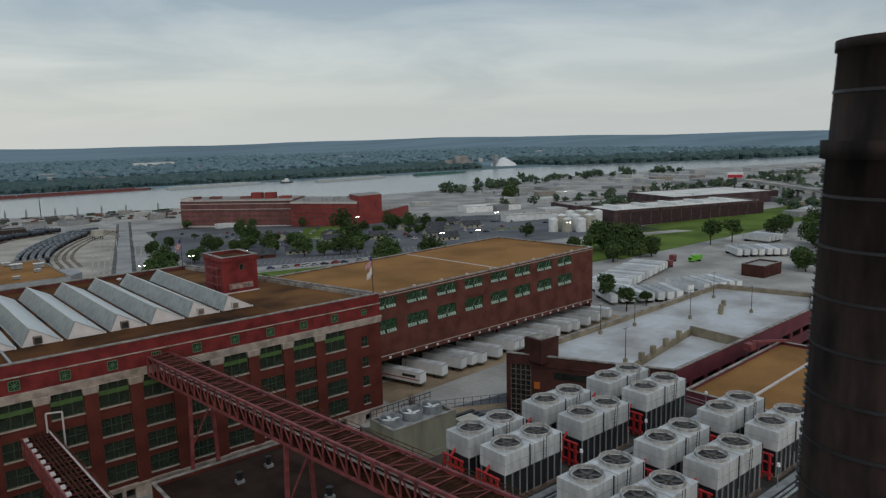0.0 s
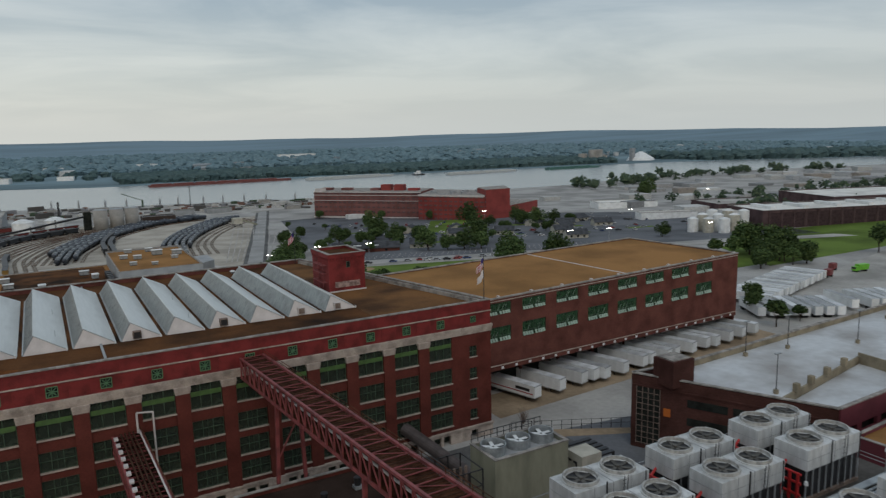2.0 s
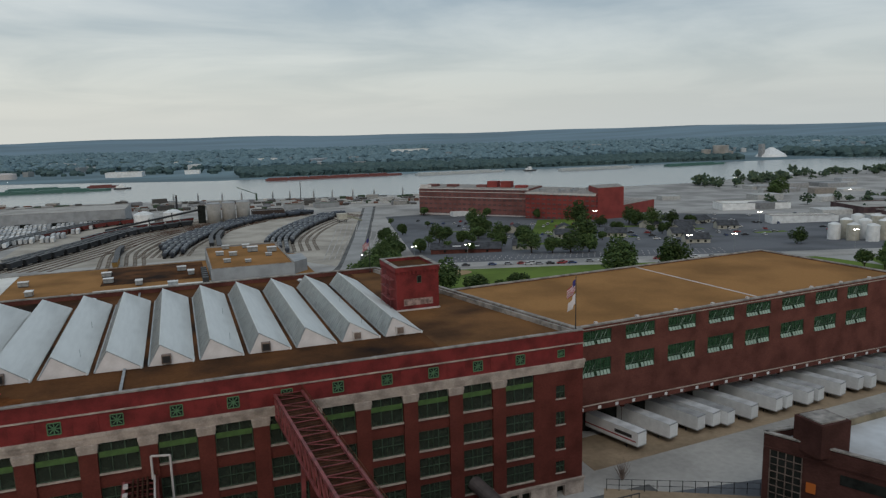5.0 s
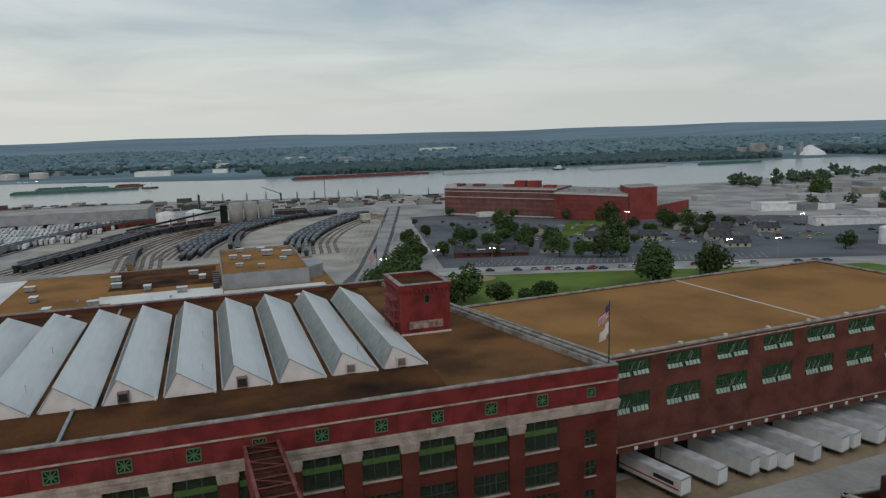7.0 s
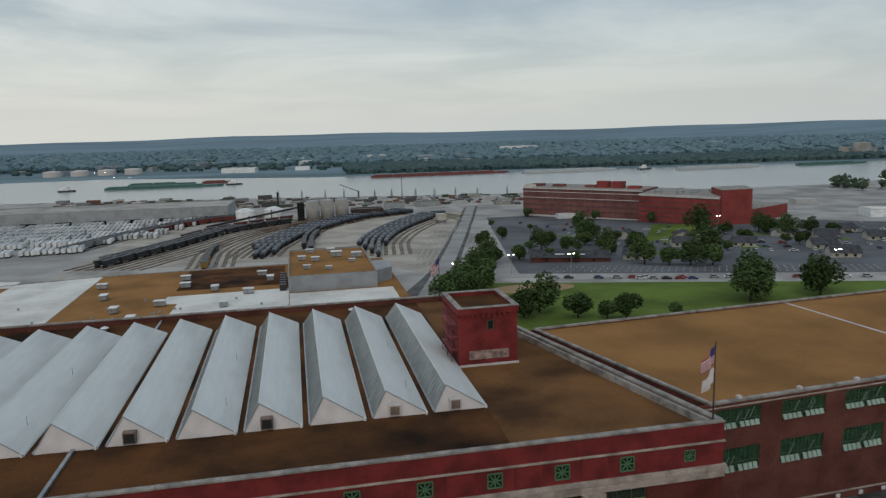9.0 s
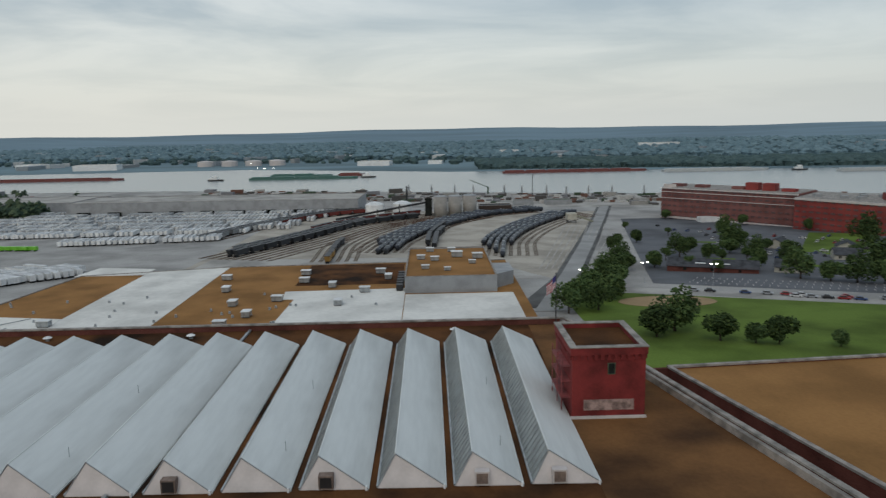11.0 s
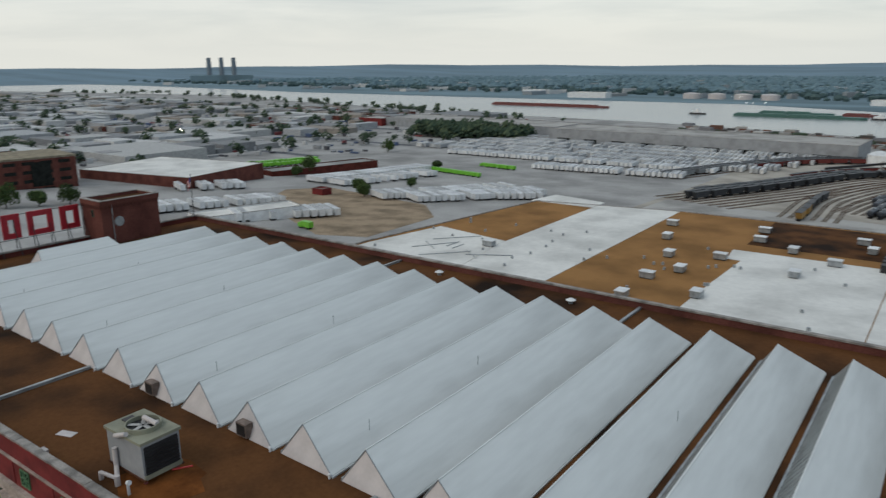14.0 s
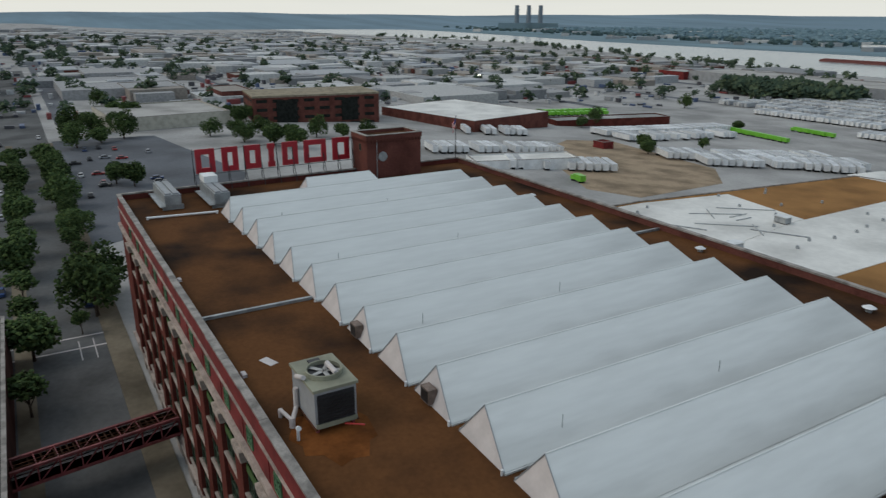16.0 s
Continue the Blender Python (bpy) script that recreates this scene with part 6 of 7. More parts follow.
for x, y in ((40, -41.2), (46, -40.1), (53, -38.8), (61, -37.3), (88, -33), (92, -31), (97, -29)):
    solid("bollard", Mesh().box(x - 0.5, x + 0.5, y - 0.5, y + 0.5, 12.0, 13.6), TAN_WALL, "short concrete post on the garage deck", "post", "concrete posts on the deck")

# ---- engine house with cooling towers ----
eng = thing("engine_house", "red brick engine house carrying rows of cooling towers", "plant building")
part("walls", Mesh().prism([(-36, -96), (11, -96), (11, -57), (-36, -57)], -2, 17.4), RED_PAINT, eng)
part("roof", Mesh().prism([(-36.3, -96.3), (11.3, -96.3), (11.3, -56.7), (-36.3, -56.7)], 17.4, 17.8), mat("grey_roof_deck", (0.07, 0.065, 0.06), 0.9, 0.3, 0.2, 2), eng)
kb = Mesh()
for y in (-60.8, -74.2, -79.0, -92.4):
    kb.box(-35, 10.5, y - 0.5, y + 0.5, 18.1, 18.25)
part("walkway", kb, GALV, eng, "grey steel walkways between the towers")
pr = Mesh()
for y in (-75.3, -75.9, -76.5, -93.4, -94.0):
    pr.tube((-34, y, 18.2), (10.6, y, 18.2), 0.18, n=8)
part("pipes", pr, GALV, eng)
part("guard_rail", Mesh().beam((11.2, -96, 18.9), (11.2, -57, 18.9), 0.07).beam((11.2, -96, 18.4), (11.2, -57, 18.4), 0.07).beam((-36.2, -57, 18.9), (11.2, -57, 18.9), 0.07), GALV, eng)


# dark grey for the blades inside the fan rings
FAN_DARK = mat("grimy_fan", (0.085, 0.08, 0.072), 0.7, 0.3)


def cooling_tower():
    """Two cells side by side: white casing over black louvres, two fan rings on top."""
    c = thing("cooling_tower", "white two-cell cooling tower with black louvres and open fans", "cooling tower", None, "cooling towers on the engine house")
    part("casing", Mesh().box(-5.1, 5.1, -2.15, 2.15, 3.75, 6.25), TOWER_WHITE, c)
    part("seam", Mesh().box(-0.05, 0.05, -2.17, 2.17, 3.75, 6.27).box(-5.12, 5.12, -2.17, 2.17, 5.0, 5.04).box(-2.6, -2.55, -2.17, 2.17, 3.75, 6.25).box(2.55, 2.6, -2.17, 2.17, 3.75, 6.25), GREYBOX, c)
    part("louvre_bank", Mesh().box(-4.9, 4.9, -1.9, 1.9, 0.4, 3.75), BLACK, c)
    for i in range(9):
        x = -5.0 + i * 1.25
        part("post", Mesh().box(x - 0.06, x + 0.06, -2.1, -1.94, 0.3, 3.75).box(x - 0.06, x + 0.06, 1.94, 2.1, 0.3, 3.75), GREYBOX, c)
    part("basin", Mesh().box(-5.2, 5.2, -2.2, 2.2, 0.0, 0.4), VENTDARK, c)
    for x in (-2.6, 2.6):
        part("fan_ring", Mesh().ring((x, 0, 6.25), 1.95, 0.2, 0.5, 28), TOWER_RIM, c)
        part("fan_deck", Mesh().ring((x, 0, 6.25), 2.12, 0.5, 0.12, 28), TOWER_WHITE, c)
        # closed casing, so a black disc paints the well's shade
        part("fan_well", Mesh().tube((x, 0, 6.25), (x, 0, 6.3), 1.7, n=24), BLACK, c)
        f = Mesh()
        for k in range(6):
            f.box(0.2, 1.62, -0.22, 0.22, 6.35, 6.4, pose(x, 0, 0, 0, 0, k * 60 + 12))
        f.tube((x, 0, 6.2), (x, 0, 6.6), 0.28, n=10)
        part("fan", f, FAN_DARK, c)
    p = Mesh()
    for y in (-1.6, -0.6, 0.5, 1.6):
        p.tube((-5.9, y, 0.2), (-5.9, y, 3.6), 0.2, n=8)
    p.tube((-5.9, -2.0, 1.0), (-5.9, 2.0, 1.0), 0.17, n=8).tube((-5.9, -2.0, 2.4), (-5.9, 2.0, 2.4), 0.17, n=8).tube((-5.9, -2.0, 3.5), (-5.9, 2.0, 3.5), 0.14, n=8).tube((-5.9, 0.5, 3.4), (-5.0, 0.5, 4.2), 0.16, n=8)
    part("red_pipework", p, RED_PIPE, c, "bright red riser pipes")
    ld = Mesh()
    for x in (1.0, 1.5):
        ld.beam((x, -2.5, 0.5), (x, -2.75, 6.9), 0.06)
    for i in range(14):
        ld.beam((1.0, -2.5, 0.8 + i * 0.42), (1.5, -2.5, 0.8 + i * 0.42), 0.04)
    ld.beam((-1.3, -2.6, 2.8), (-1.3, -2.6, 6.8), 0.12).beam((4.2, -2.6, 3.2), (4.2, -2.6, 6.6), 0.1)
    part("ladder", ld, BLACK, c)
    return c


ct = cooling_tower()
ct.matrix_basis = pose(-28.2, -64.2, 17.8)
for x in (-28.2, -14.0, 0.3):
    for y in (-64.0, -70.5, -82.2, -88.9):
        if (x, y) != (-28.2, -64.0):
            copy_thing(ct, pose(x + (0.6 if y < -80 else 0), y, 17.8))
for x in (-20.9, -6.8, 9.0):
    for y in (-73.9, -92.4):
        pl = thing("service_lamp", "small round service lamp on a thin post", "lamp", pose(x, y, 18.25), "service lamps by the towers")
        part("post", Mesh().tube((0, 0, 0), (0, 0, 2.8), 0.06, n=6), GALV, pl)
        part("globe", Mesh().tube((0, 0, 2.8), (0, 0, 3.2), 0.25, 0.18, 10), WHITE, pl)

br_, a, b = flat_block("pump_house", "low building with an orange-brown gravel roof", "plant building", 30, 74, -82, -57, -2, 12.3, MAROON, TAN_ROOF, 3)
part("roof_kerb", Mesh().box(-a + 0.5, a - 0.5, 2.0, 2.5, 11.7, 12.0), PINKWHITE, br_)
cr = thing("yard_crane", "red jib crane resting behind the brown roof", "crane", pose(62, -54.5, 12.5))
part("cab", Mesh().box(-1.6, 0.6, -0.9, 0.9, 0, 1.5), RED_STEEL, cr)
part("jib", Mesh().beam((0.5, 0, 1.6), (11.0, -3.0, 0.4), 0.5), RED_STEEL, cr)

bx, a, b = flat_block("chiller_house", "beige clad box with three roof fans", "plant building", -23.1, -9.4, -36.2, -29.2, -2, 12.6, TANBOX, GREYBOX, 0)
for x in (-4.7, -0.1, 4.4):
    part("fan_ring", Mesh().ring((x, 0.3, 12.0), 2.0, 0.12, 1.5, 24), GALV, bx)
    f = Mesh()
    for k in range(5):
        f.box(0.2, 1.8, -0.3, 0.3, 12.9, 12.95, pose(x, 0.3, 0, 0, 0, k * 72))
    part("fan", f, WHITE, bx)
fn = Mesh()
for i in range(12):
    fn.beam((-6.7 + i * 1.21, 3.4, 12.6), (-6.7 + i * 1.21, 3.4, 14.2), 0.08)
fn.beam((-6.7, 3.4, 14.2), (6.7, 3.4, 14.2), 0.1).beam((-6.7, 3.4, 13.4), (6.7, 3.4, 13.4), 0.08)
part("screen_rail", fn, BLACK, bx)
cage = thing("steel_cage", "dark steel pipe cage beside the chiller house", "pipe rack", pose(-27.5, -33.0, -2))
for x in (-2.2, 0.0, 2.2):
    for y in (-3.2, 3.2):
        part("cage_post", Mesh().beam((x, y, 0), (x, y, 14.0), 0.18), BLACK, cage)
for z in (9.0, 11.5, 14.0):
    for y in (-3.2, 3.2):
        part("cage_rail", Mesh().beam((-2.2, y, z), (2.2, y, z), 0.14), BLACK, cage)
    for x in (-2.2, 2.2):
        part("cage_rail", Mesh().beam((x, -3.2, z), (x, 3.2, z), 0.14), BLACK, cage)
for x in (-1.4, -0.5, 0.6, 1.5):
    part("riser", Mesh().tube((x, 0.4, 0), (x, 0.4, 13.2), 0.22, n=8), VENTDARK, cage)
solid("tan_container", Mesh().box(-7.4, -3.4, -37.2, -33.4, -2, 9.6), CREAM, "tan upright container beside the chiller house", "container")
bush = thing("bare_shrub", "thin brown leafless shrub at the corner of the hall", "shrub", pose(8.5, 0.5, -2))
rb_ = random.Random(8)
for i in range(26):
    a_, r_ = rb_.uniform(0, 6.28), rb_.uniform(0.4, 1.7)
    part("twig", Mesh().tube((0, 0, 0), (math.cos(a_) * r_, math.sin(a_) * r_, rb_.uniform(2.0, 4.2)), 0.07, 0.02, 5), VENTDARK, bush)
sheet("corner_bed", [(1.5, -4.5), (32, -19), (33, -17), (4, -0.8)], 0.06, WORN_DIRT, "bare tan strip along the fence", "verge")
ln = thing("rack_frame", "dark slatted steel rack beside the chiller house", "steel rack", pose(-3.5, -33, -2))
for i in range(5):
    part("slat", Mesh().box(-4, 4, -3 + i * 1.4, -2.2 + i * 1.4, 10.0, 10.3), BLACK, ln)
part("posts", Mesh().box(-4, -3.7, -3, -2.7, 0, 10).box(3.7, 4, -3, -2.7, 0, 10).box(-4, -3.7, 3, 3.3, 0, 10).box(3.7, 4, 3, 3.3, 0, 10), BLACK, ln)
lr, a, b = flat_block("brew_annex", "dark low annex with a brown flat roof", "plant building", -57, -30, -56, -18, -2, 8.3, BRICK, mat("dark_brown_roof", (0.035, 0.022, 0.017), 0.9, 0.25, 0.2, 3), 0)
for x, y in ((-46, -26), (-40, -24), (-50, -38), (-38, -40)):
    v = thing("roof_vent", "small dark turbine vent on the annex roof", "roof vent", pose(x, y, 7.7), "small roof vents")
    part("stem", Mesh().box(-0.6, 0.6, -0.6, 0.6, 0, 0.5), GALV, v)
    part("hood", Mesh().tube((0, 0, 0.5), (0, 0, 1.8), 0.45, 0.55, 12), BLACK, v)
st_, a, b = flat_block("street_store", "low dark brick store across the street with grey roof panels", "store", -178, -92, -62, -20.3, -2, 6.6, PLANT_BRICK, PAVING, 0)
for i in range(16):
    part("roof_panel", Mesh().box(-a + 2 + i * 5.2, -a + 6.4 + i * 5.2, b - 9, b - 1.5, 6.0, 6.25), GREYBOX, st_)
sheet("street_kerb", [(-420, -20), (-92, -20), (-92, -17.2), (-420, -17.2)], 0.16, OLD_KERB, "worn tan pavement across the street", "pavement")
sheet("hall_kerb", [(-420, -5), (-60, -5), (-60, -1), (-420, -1)], 0.16, OLD_KERB, "worn tan pavement along the hall", "pavement")
fe = thing("yard_fence", "dark wire fence with posts beside the yard", "fence")
for i in range(14):
    part("post", Mesh().tube((4 + i * 1.9, -1.5 - i * 0.95, -2), (4 + i * 1.9, -1.5 - i * 0.95, 0.2), 0.07, n=6), BLACK, fe)
part("rail", Mesh().beam((4, -1.5, 0.15), (28.7, -13.85, 0.15), 0.06).beam((4, -1.5, -0.9), (28.7, -13.85, -0.9), 0.06), BLACK, fe)

# ---- brick chimney close to the camera's start ----
chm = thing("brick_chimney", "tall sooty round brick chimney with iron bands", "chimney", pose(-57.5, -118.9, -2))
m_ = Mesh()
n_ = 40
prof = [(0, 3.5), (40, 3.05), (55, 2.8), (62.0, 2.62), (62.0, 2.85), (62.7, 2.85), (62.7, 2.56), (66.1, 2.42), (66.1, 2.52), (66.5, 2.52), (66.5, 1.9)]
vs = [(r * math.cos(2 * math.pi * i / n_), r * math.sin(2 * math.pi * i / n_), z) for z, r in prof for i in range(n_)]
m_.add(vs, [(k * n_ + i, k * n_ + (i + 1) % n_, (k + 1) * n_ + (i + 1) % n_, (k + 1) * n_ + i) for k in range(len(prof) - 1) for i in range(n_)])
smooth(part("shaft", m_, CHIMNEY, chm))
for z in range(30, 66, 2):
    r = 3.15 - (z - 40) * 0.0238 if z < 62 else 2.56 - (z - 62.2) * 0.041
    part("iron_band", Mesh().ring((0, 0, z + 0.5), r + 0.03, 0.06, 0.12, 40), BLACK, chm)
for k in range(60):
    z = 48 + k * 0.31
    if z < 62:
        r = 3.15 - (z - 40) * 0.0238
        part("rung", Mesh().box(r - 0.05, r + 0.09, -0.2, 0.2, z, z + 0.04, pose(0, 0, 0, 0, 0, 118)), BLACK, chm)


# ---- trailer lots ----
def light_trailer(label, body, group):
    t = thing("box_trailer", label, "trailer", None, group)
    part("box", Mesh().box(-1.28, 1.28, -8.0, 8.0, 1.15, 4.0), body, t)
    part("roof", Mesh().box(-1.22, 1.22, -7.9, 7.9, 4.0, 4.07), TRAILER_TOP, t)
    wh = Mesh().box(-0.5, 0.5, -7.0, 7.4, 0.9, 1.15)
    for y in (5.0, 6.3):
        wh.tube((-1.2, y, 0.5), (1.2, y, 0.5), 0.5, n=8)
    part("running_gear", wh, TYRE, t)
    return t


lt = light_trailer("white box trailer standing in the trailer lot", WHITE, "trailers in the lots")
lt.matrix_basis = pose(-331, 152, gz(152), 0, 0, 76)
rt = random.Random(21)


def trailer_row(p, q, step=3.7, skip=0.08, turn=90):
    p, q = Vector((*p, 0)), Vector((*q, 0))
    d = q - p
    ang = math.degrees(math.atan2(d.y, d.x)) + turn - 90
    for i in range(int(d.length / step)):
        if rt.random() > skip:
            c = p + d * (i * step / d.length)
            copy_thing(lt, pose(c.x + rt.uniform(-0.6, 0.6), c.y, gz(c.y), 0, 0, ang + rt.choice((0, 180))))


for p, q, s in (((-330, 156), (-315, 220), 0.1), ((-289, 167), (-268, 211), 0.1), ((-363, 286), (-355, 393), 0.0), ((-343, 286), (-332, 375), 0.35), ((-290, 262), (-254, 345), 0.1), ((-270, 268), (-232, 342), 0.15), ((-385, 205), (-372, 240), 0.4),
                ((-300, 455), (-190, 470), 0.1), ((-410, 500), (-180, 510), 0.1), ((-255, 300), (-225, 330), 0.3),
                ((138, 44), (196, 60), 0.0), ((127, 34), (154, 18), 0.0), ((160, 24), (186, 12), 0.2), ((252, 50), (276, 30), 0.0), ((300, 62), (318, 60), 0.1), ((330, 50), (350, 30), 0.2)):
    trailer_row(p, q, 3.7, s)
far_lot = Mesh()
for k, y in enumerate((532, 556, 582, 606, 630, 655)):
    x = -470 + 8 * k
    while x < -150 + 5 * k:
        if rt.random() > 0.12:
            far_lot.box(-1.28, 1.28, -7.5, 7.5, 0.6, 4.0, pose(x, y + rt.uniform(-1, 1), gz(y), 0, 0, 3))
        x += 3.7
solid("far_trailers", far_lot, mat("far_trailer_white", (0.5, 0.51, 0.51), 0.5, 0.1, island=[(0.5, 0.51, 0.51), (0.42, 0.43, 0.44), (0.58, 0.58, 0.57), (0.36, 0.37, 0.38)]), "densely parked white trailers in the far lot", "trailers", kind="stuff")


def lime_truck(at):
    t = thing("lime_truck", "lime green delivery truck in the lot", "truck", at, "lime green trucks")
    part("box", Mesh().box(-1.2, 1.2, -3.5, 2.0, 0.9, 3.2), LIME, t)
    part("cab", Mesh().box(-1.1, 1.1, 2.1, 4.0, 0.6, 2.4), LIME, t)
    part("windscreen", Mesh().box(-0.95, 0.95, 4.003, 4.05, 1.4, 2.2), BLACK, t)
    wh = Mesh()
    for y in (-2.2, 2.9):
        wh.tube((-1.15, y, 0.45), (1.15, y, 0.45), 0.45, n=8)
    part("running_gear", wh, TYRE, t)
    return t


gt = lime_truck(pose(-346, 386, gz(386), 0, 0, 80))
for p, q, n in (((-346, 386), (-301, 378), 14), ((-338, 435), (-305, 430), 8), ((-468, 298), (-458, 381), 22), ((-452, 300), (-446, 372), 14), ((221, 58), (223, 50), 2), ((-252, 172), (-250, 176), 2)):
    for i in range(1, n):
        f = i / n
        x, y = p[0] + (q[0] - p[0]) * f, p[1] + (q[1] - p[1]) * f
        copy_thing(gt, pose(x + rt.uniform(-1.5, 1.5), y, gz(y), 0, 0, 80 + rt.uniform(-5, 5)))


# ---- rail yard ----
def curve(pts, off, step):
    """Points each step metres along a smooth line through pts, set off sideways."""
    P = [Vector((*p, 0)) for p in pts]
    P = [2 * P[0] - P[1]] + P + [2 * P[-1] - P[-2]]
    dense = []
    for i in range(1, len(P) - 2):
        for k in range(24):
            t = k / 24
            p0, p1, p2, p3 = P[i - 1 : i + 3]
            dense.append(0.5 * ((2 * p1) + (p2 - p0) * t + (2 * p0 - 5 * p1 + 4 * p2 - p3) * t * t + (3 * p1 - p0 - 3 * p2 + p3) * t**3))
    out, acc = [], 0.0
    for a, b in zip(dense, dense[1:]):
        e = (b - a)
        acc += e.length
        if acc >= step or not out:
            n = Vector((e.y, -e.x, 0)).normalized()
            out.append((a + n * off, math.degrees(math.atan2(e.y, e.x)) - 90))
            acc = 0.0
    return out


def tank_car(body, label):
    t = thing("tank_car", label, "rail tank car", None, "rail cars in the yard")
    m = Mesh().tube((0, -6.4, 2.6), (0, 6.4, 2.6), 1.5, n=16).tube((0, 6.4, 2.6), (0, 6.9, 2.6), 1.5, 0.8, 16).tube((0, -6.9, 2.6), (0, -6.4, 2.6), 0.8, 1.5, 16)
    part("tank", m, body, t)
    part("dome", Mesh().tube((0, 0, 4.0), (0, 0, 4.6), 0.6, n=10).box(-0.9, 0.9, -1.2, 1.2, 4.15, 4.2), GALV, t)
    part("frame", Mesh().box(-0.9, 0.9, -7.2, 7.2, 0.8, 1.1), BLACK, t)
    for y in (-5.2, 5.2):
        part("bogie", Mesh().box(-1.0, 1.0, y - 1.2, y + 1.2, 0.1, 0.8), TYRE, t)
    return t


def hopper_car(body, label):
    t = thing("hopper_car", label, "rail hopper car", None, "rail cars in the yard")
    part("body", Mesh().add([(-1.5, -6.8, 4.3), (1.5, -6.8, 4.3), (1.5, 6.8, 4.3), (-1.5, 6.8, 4.3), (-1.4, -5.0, 1.1), (1.4, -5.0, 1.1), (1.4, 5.0, 1.1), (-1.4, 5.0, 1.1)], [(0, 1, 2, 3), (0, 4, 5, 1), (1, 5, 6, 2), (2, 6, 7, 3), (3, 7, 4, 0)]), body, t)
    part("top_rail", Mesh().box(-1.6, 1.6, -6.9, 6.9, 4.3, 4.45), BLACK, t)
    for y in (-5.2, 5.2):
        part("bogie", Mesh().box(-1.0, 1.0, y - 1.2, y + 1.2, 0.1, 1.0), TYRE, t)
    return t


tc = tank_car(BLACK_TANK, "black rail tank car standing in the yard")
hp = hopper_car(mat("dark_hopper", (0.036, 0.038, 0.042), 0.7, 0.2, ob_vary=0.3), "dark grey rail hopper in the yard")
yl = hopper_car(mat("ochre_hopper", (0.36, 0.20, 0.05), 0.6, 0.15), "ochre rail car at the head of a string")
rh = hopper_car(mat("red_hopper", (0.14, 0.03, 0.025), 0.7, 0.2), "dull red rail car beside the plant")
gh = hopper_car(mat("grey_hopper", (0.22, 0.23, 0.235), 0.6, 0.2, ob_vary=0.3), "grey covered rail hopper")
C1 = [(-68, 384), (-60, 440), (-38, 510), (4, 585), (62, 622)]
C2 = [(-2, 362), (8, 430), (32, 500), (72, 574), (110, 600)]
C3 = [(-166, 372), (-132, 460), (-98, 545), (-50, 590), (0, 622)]
C4 = [(-42, 400), (-38, 470), (-20, 540), (20, 590)]
C5 = [(-98, 352), (-98, 440), (-70, 530), (-20, 590)]
C6 = [(-205, 470), (-175, 560), (-130, 625), (-60, 655)]
placed = set()


def string(car_, pts, off, first_, last_):
    cs = curve(pts, off, 14.8)
    for p, a in cs[first_:last_]:
        m_ = pose(p.x, p.y, gz(p.y) + 0.25, 0, 0, a)
        if car_.name in placed:
            copy_thing(car_, m_)
        else:
            placed.add(car_.name)
            car_.matrix_basis = m_


for k, off in enumerate((-12, -7.5, -3, 1.5, 6)):
    string(tc, C1, off, (3, 2, 0, 0, 1)[k], 18)
for k, off in enumerate((-9, -4.5, 0, 4.5, 9)):
    string(tc, C2, off, (3, 2, 1, 0, 3)[k], (15, 16, 16, 15, 14)[k])
string(hp, C4, 0, 1, 8), string(hp, C4, 5, 0, 6)
string(yl, C5, 0, 0, 2), string(hp, C5, 0, 2, 5)
for off in (0, 5):
    string(hp, C3, off, 1, 16)
string(gh, C6, 0, 0, 14), string(gh, C6, 6, 1, 14), string(gh, C3, -7, 2, 13), string(rh, C3, -14, 9, 17), string(rh, C6, 12, 6, 14)
tr_, rl_ = Mesh(), Mesh()
for pts, offs in ((C1, (-21, -16.5, -12, -7.5, -3, 1.5, 6, 10.5)), (C2, (-9, -4.5, 0, 4.5, 9, 14, 19, 24)), (C3, (-14, -7, 0, 5, 10, 16, 22, 28, 34)), (C4, (0, 5)), (C5, (-10, -5, 0, 5, 10, 15)), (C6, (0, 6, 12))):
    for off in offs:
        cs = curve(pts, off, 9)
        for (p, _), (q, _) in zip(cs, cs[1:]):
            a, b = Vector((p.x, p.y, gz(p.y) + 0.12)), Vector((q.x, q.y, gz(q.y) + 0.12))
            tr_.beam(a, b, 2.5, 0.12)
            n = Vector((b.y - a.y, a.x - b.x, 0)).normalized() * 0.75
            rl_.beam(a + n + Vector((0, 0, 0.13)), b + n + Vector((0, 0, 0.13)), 0.14, 0.15).beam(a - n + Vector((0, 0, 0.13)), b - n + Vector((0, 0, 0.13)), 0.14, 0.15)
solid("sleepers", tr_, mat("dark_sleepers", (0.20, 0.178, 0.150), 0.95, 0.3, 0.2, 3), "dark track beds curving through the yard", "track bed", kind="stuff")
solid("rails", rl_, RUST, "steel rails curving through the yard", "rails", kind="stuff")

# ---- silos, tanks and sheds by the river ----
for x, y in ((-30, 598), (-16.5, 601), (-3, 604)):
    s_ = thing("silo", "grey concrete silo beside the rail yard", "silo", pose(x, y, -20.5), "concrete silos")
    smooth(part("shell", Mesh().tube((0, 0, 0), (0, 0, 17.5), 6.2, n=24), CONCRETE, s_))
    part("cap", Mesh().tube((0, 0, 17.5), (0, 0, 18.2), 6.4, 5.6, 24), GREYBOX, s_)
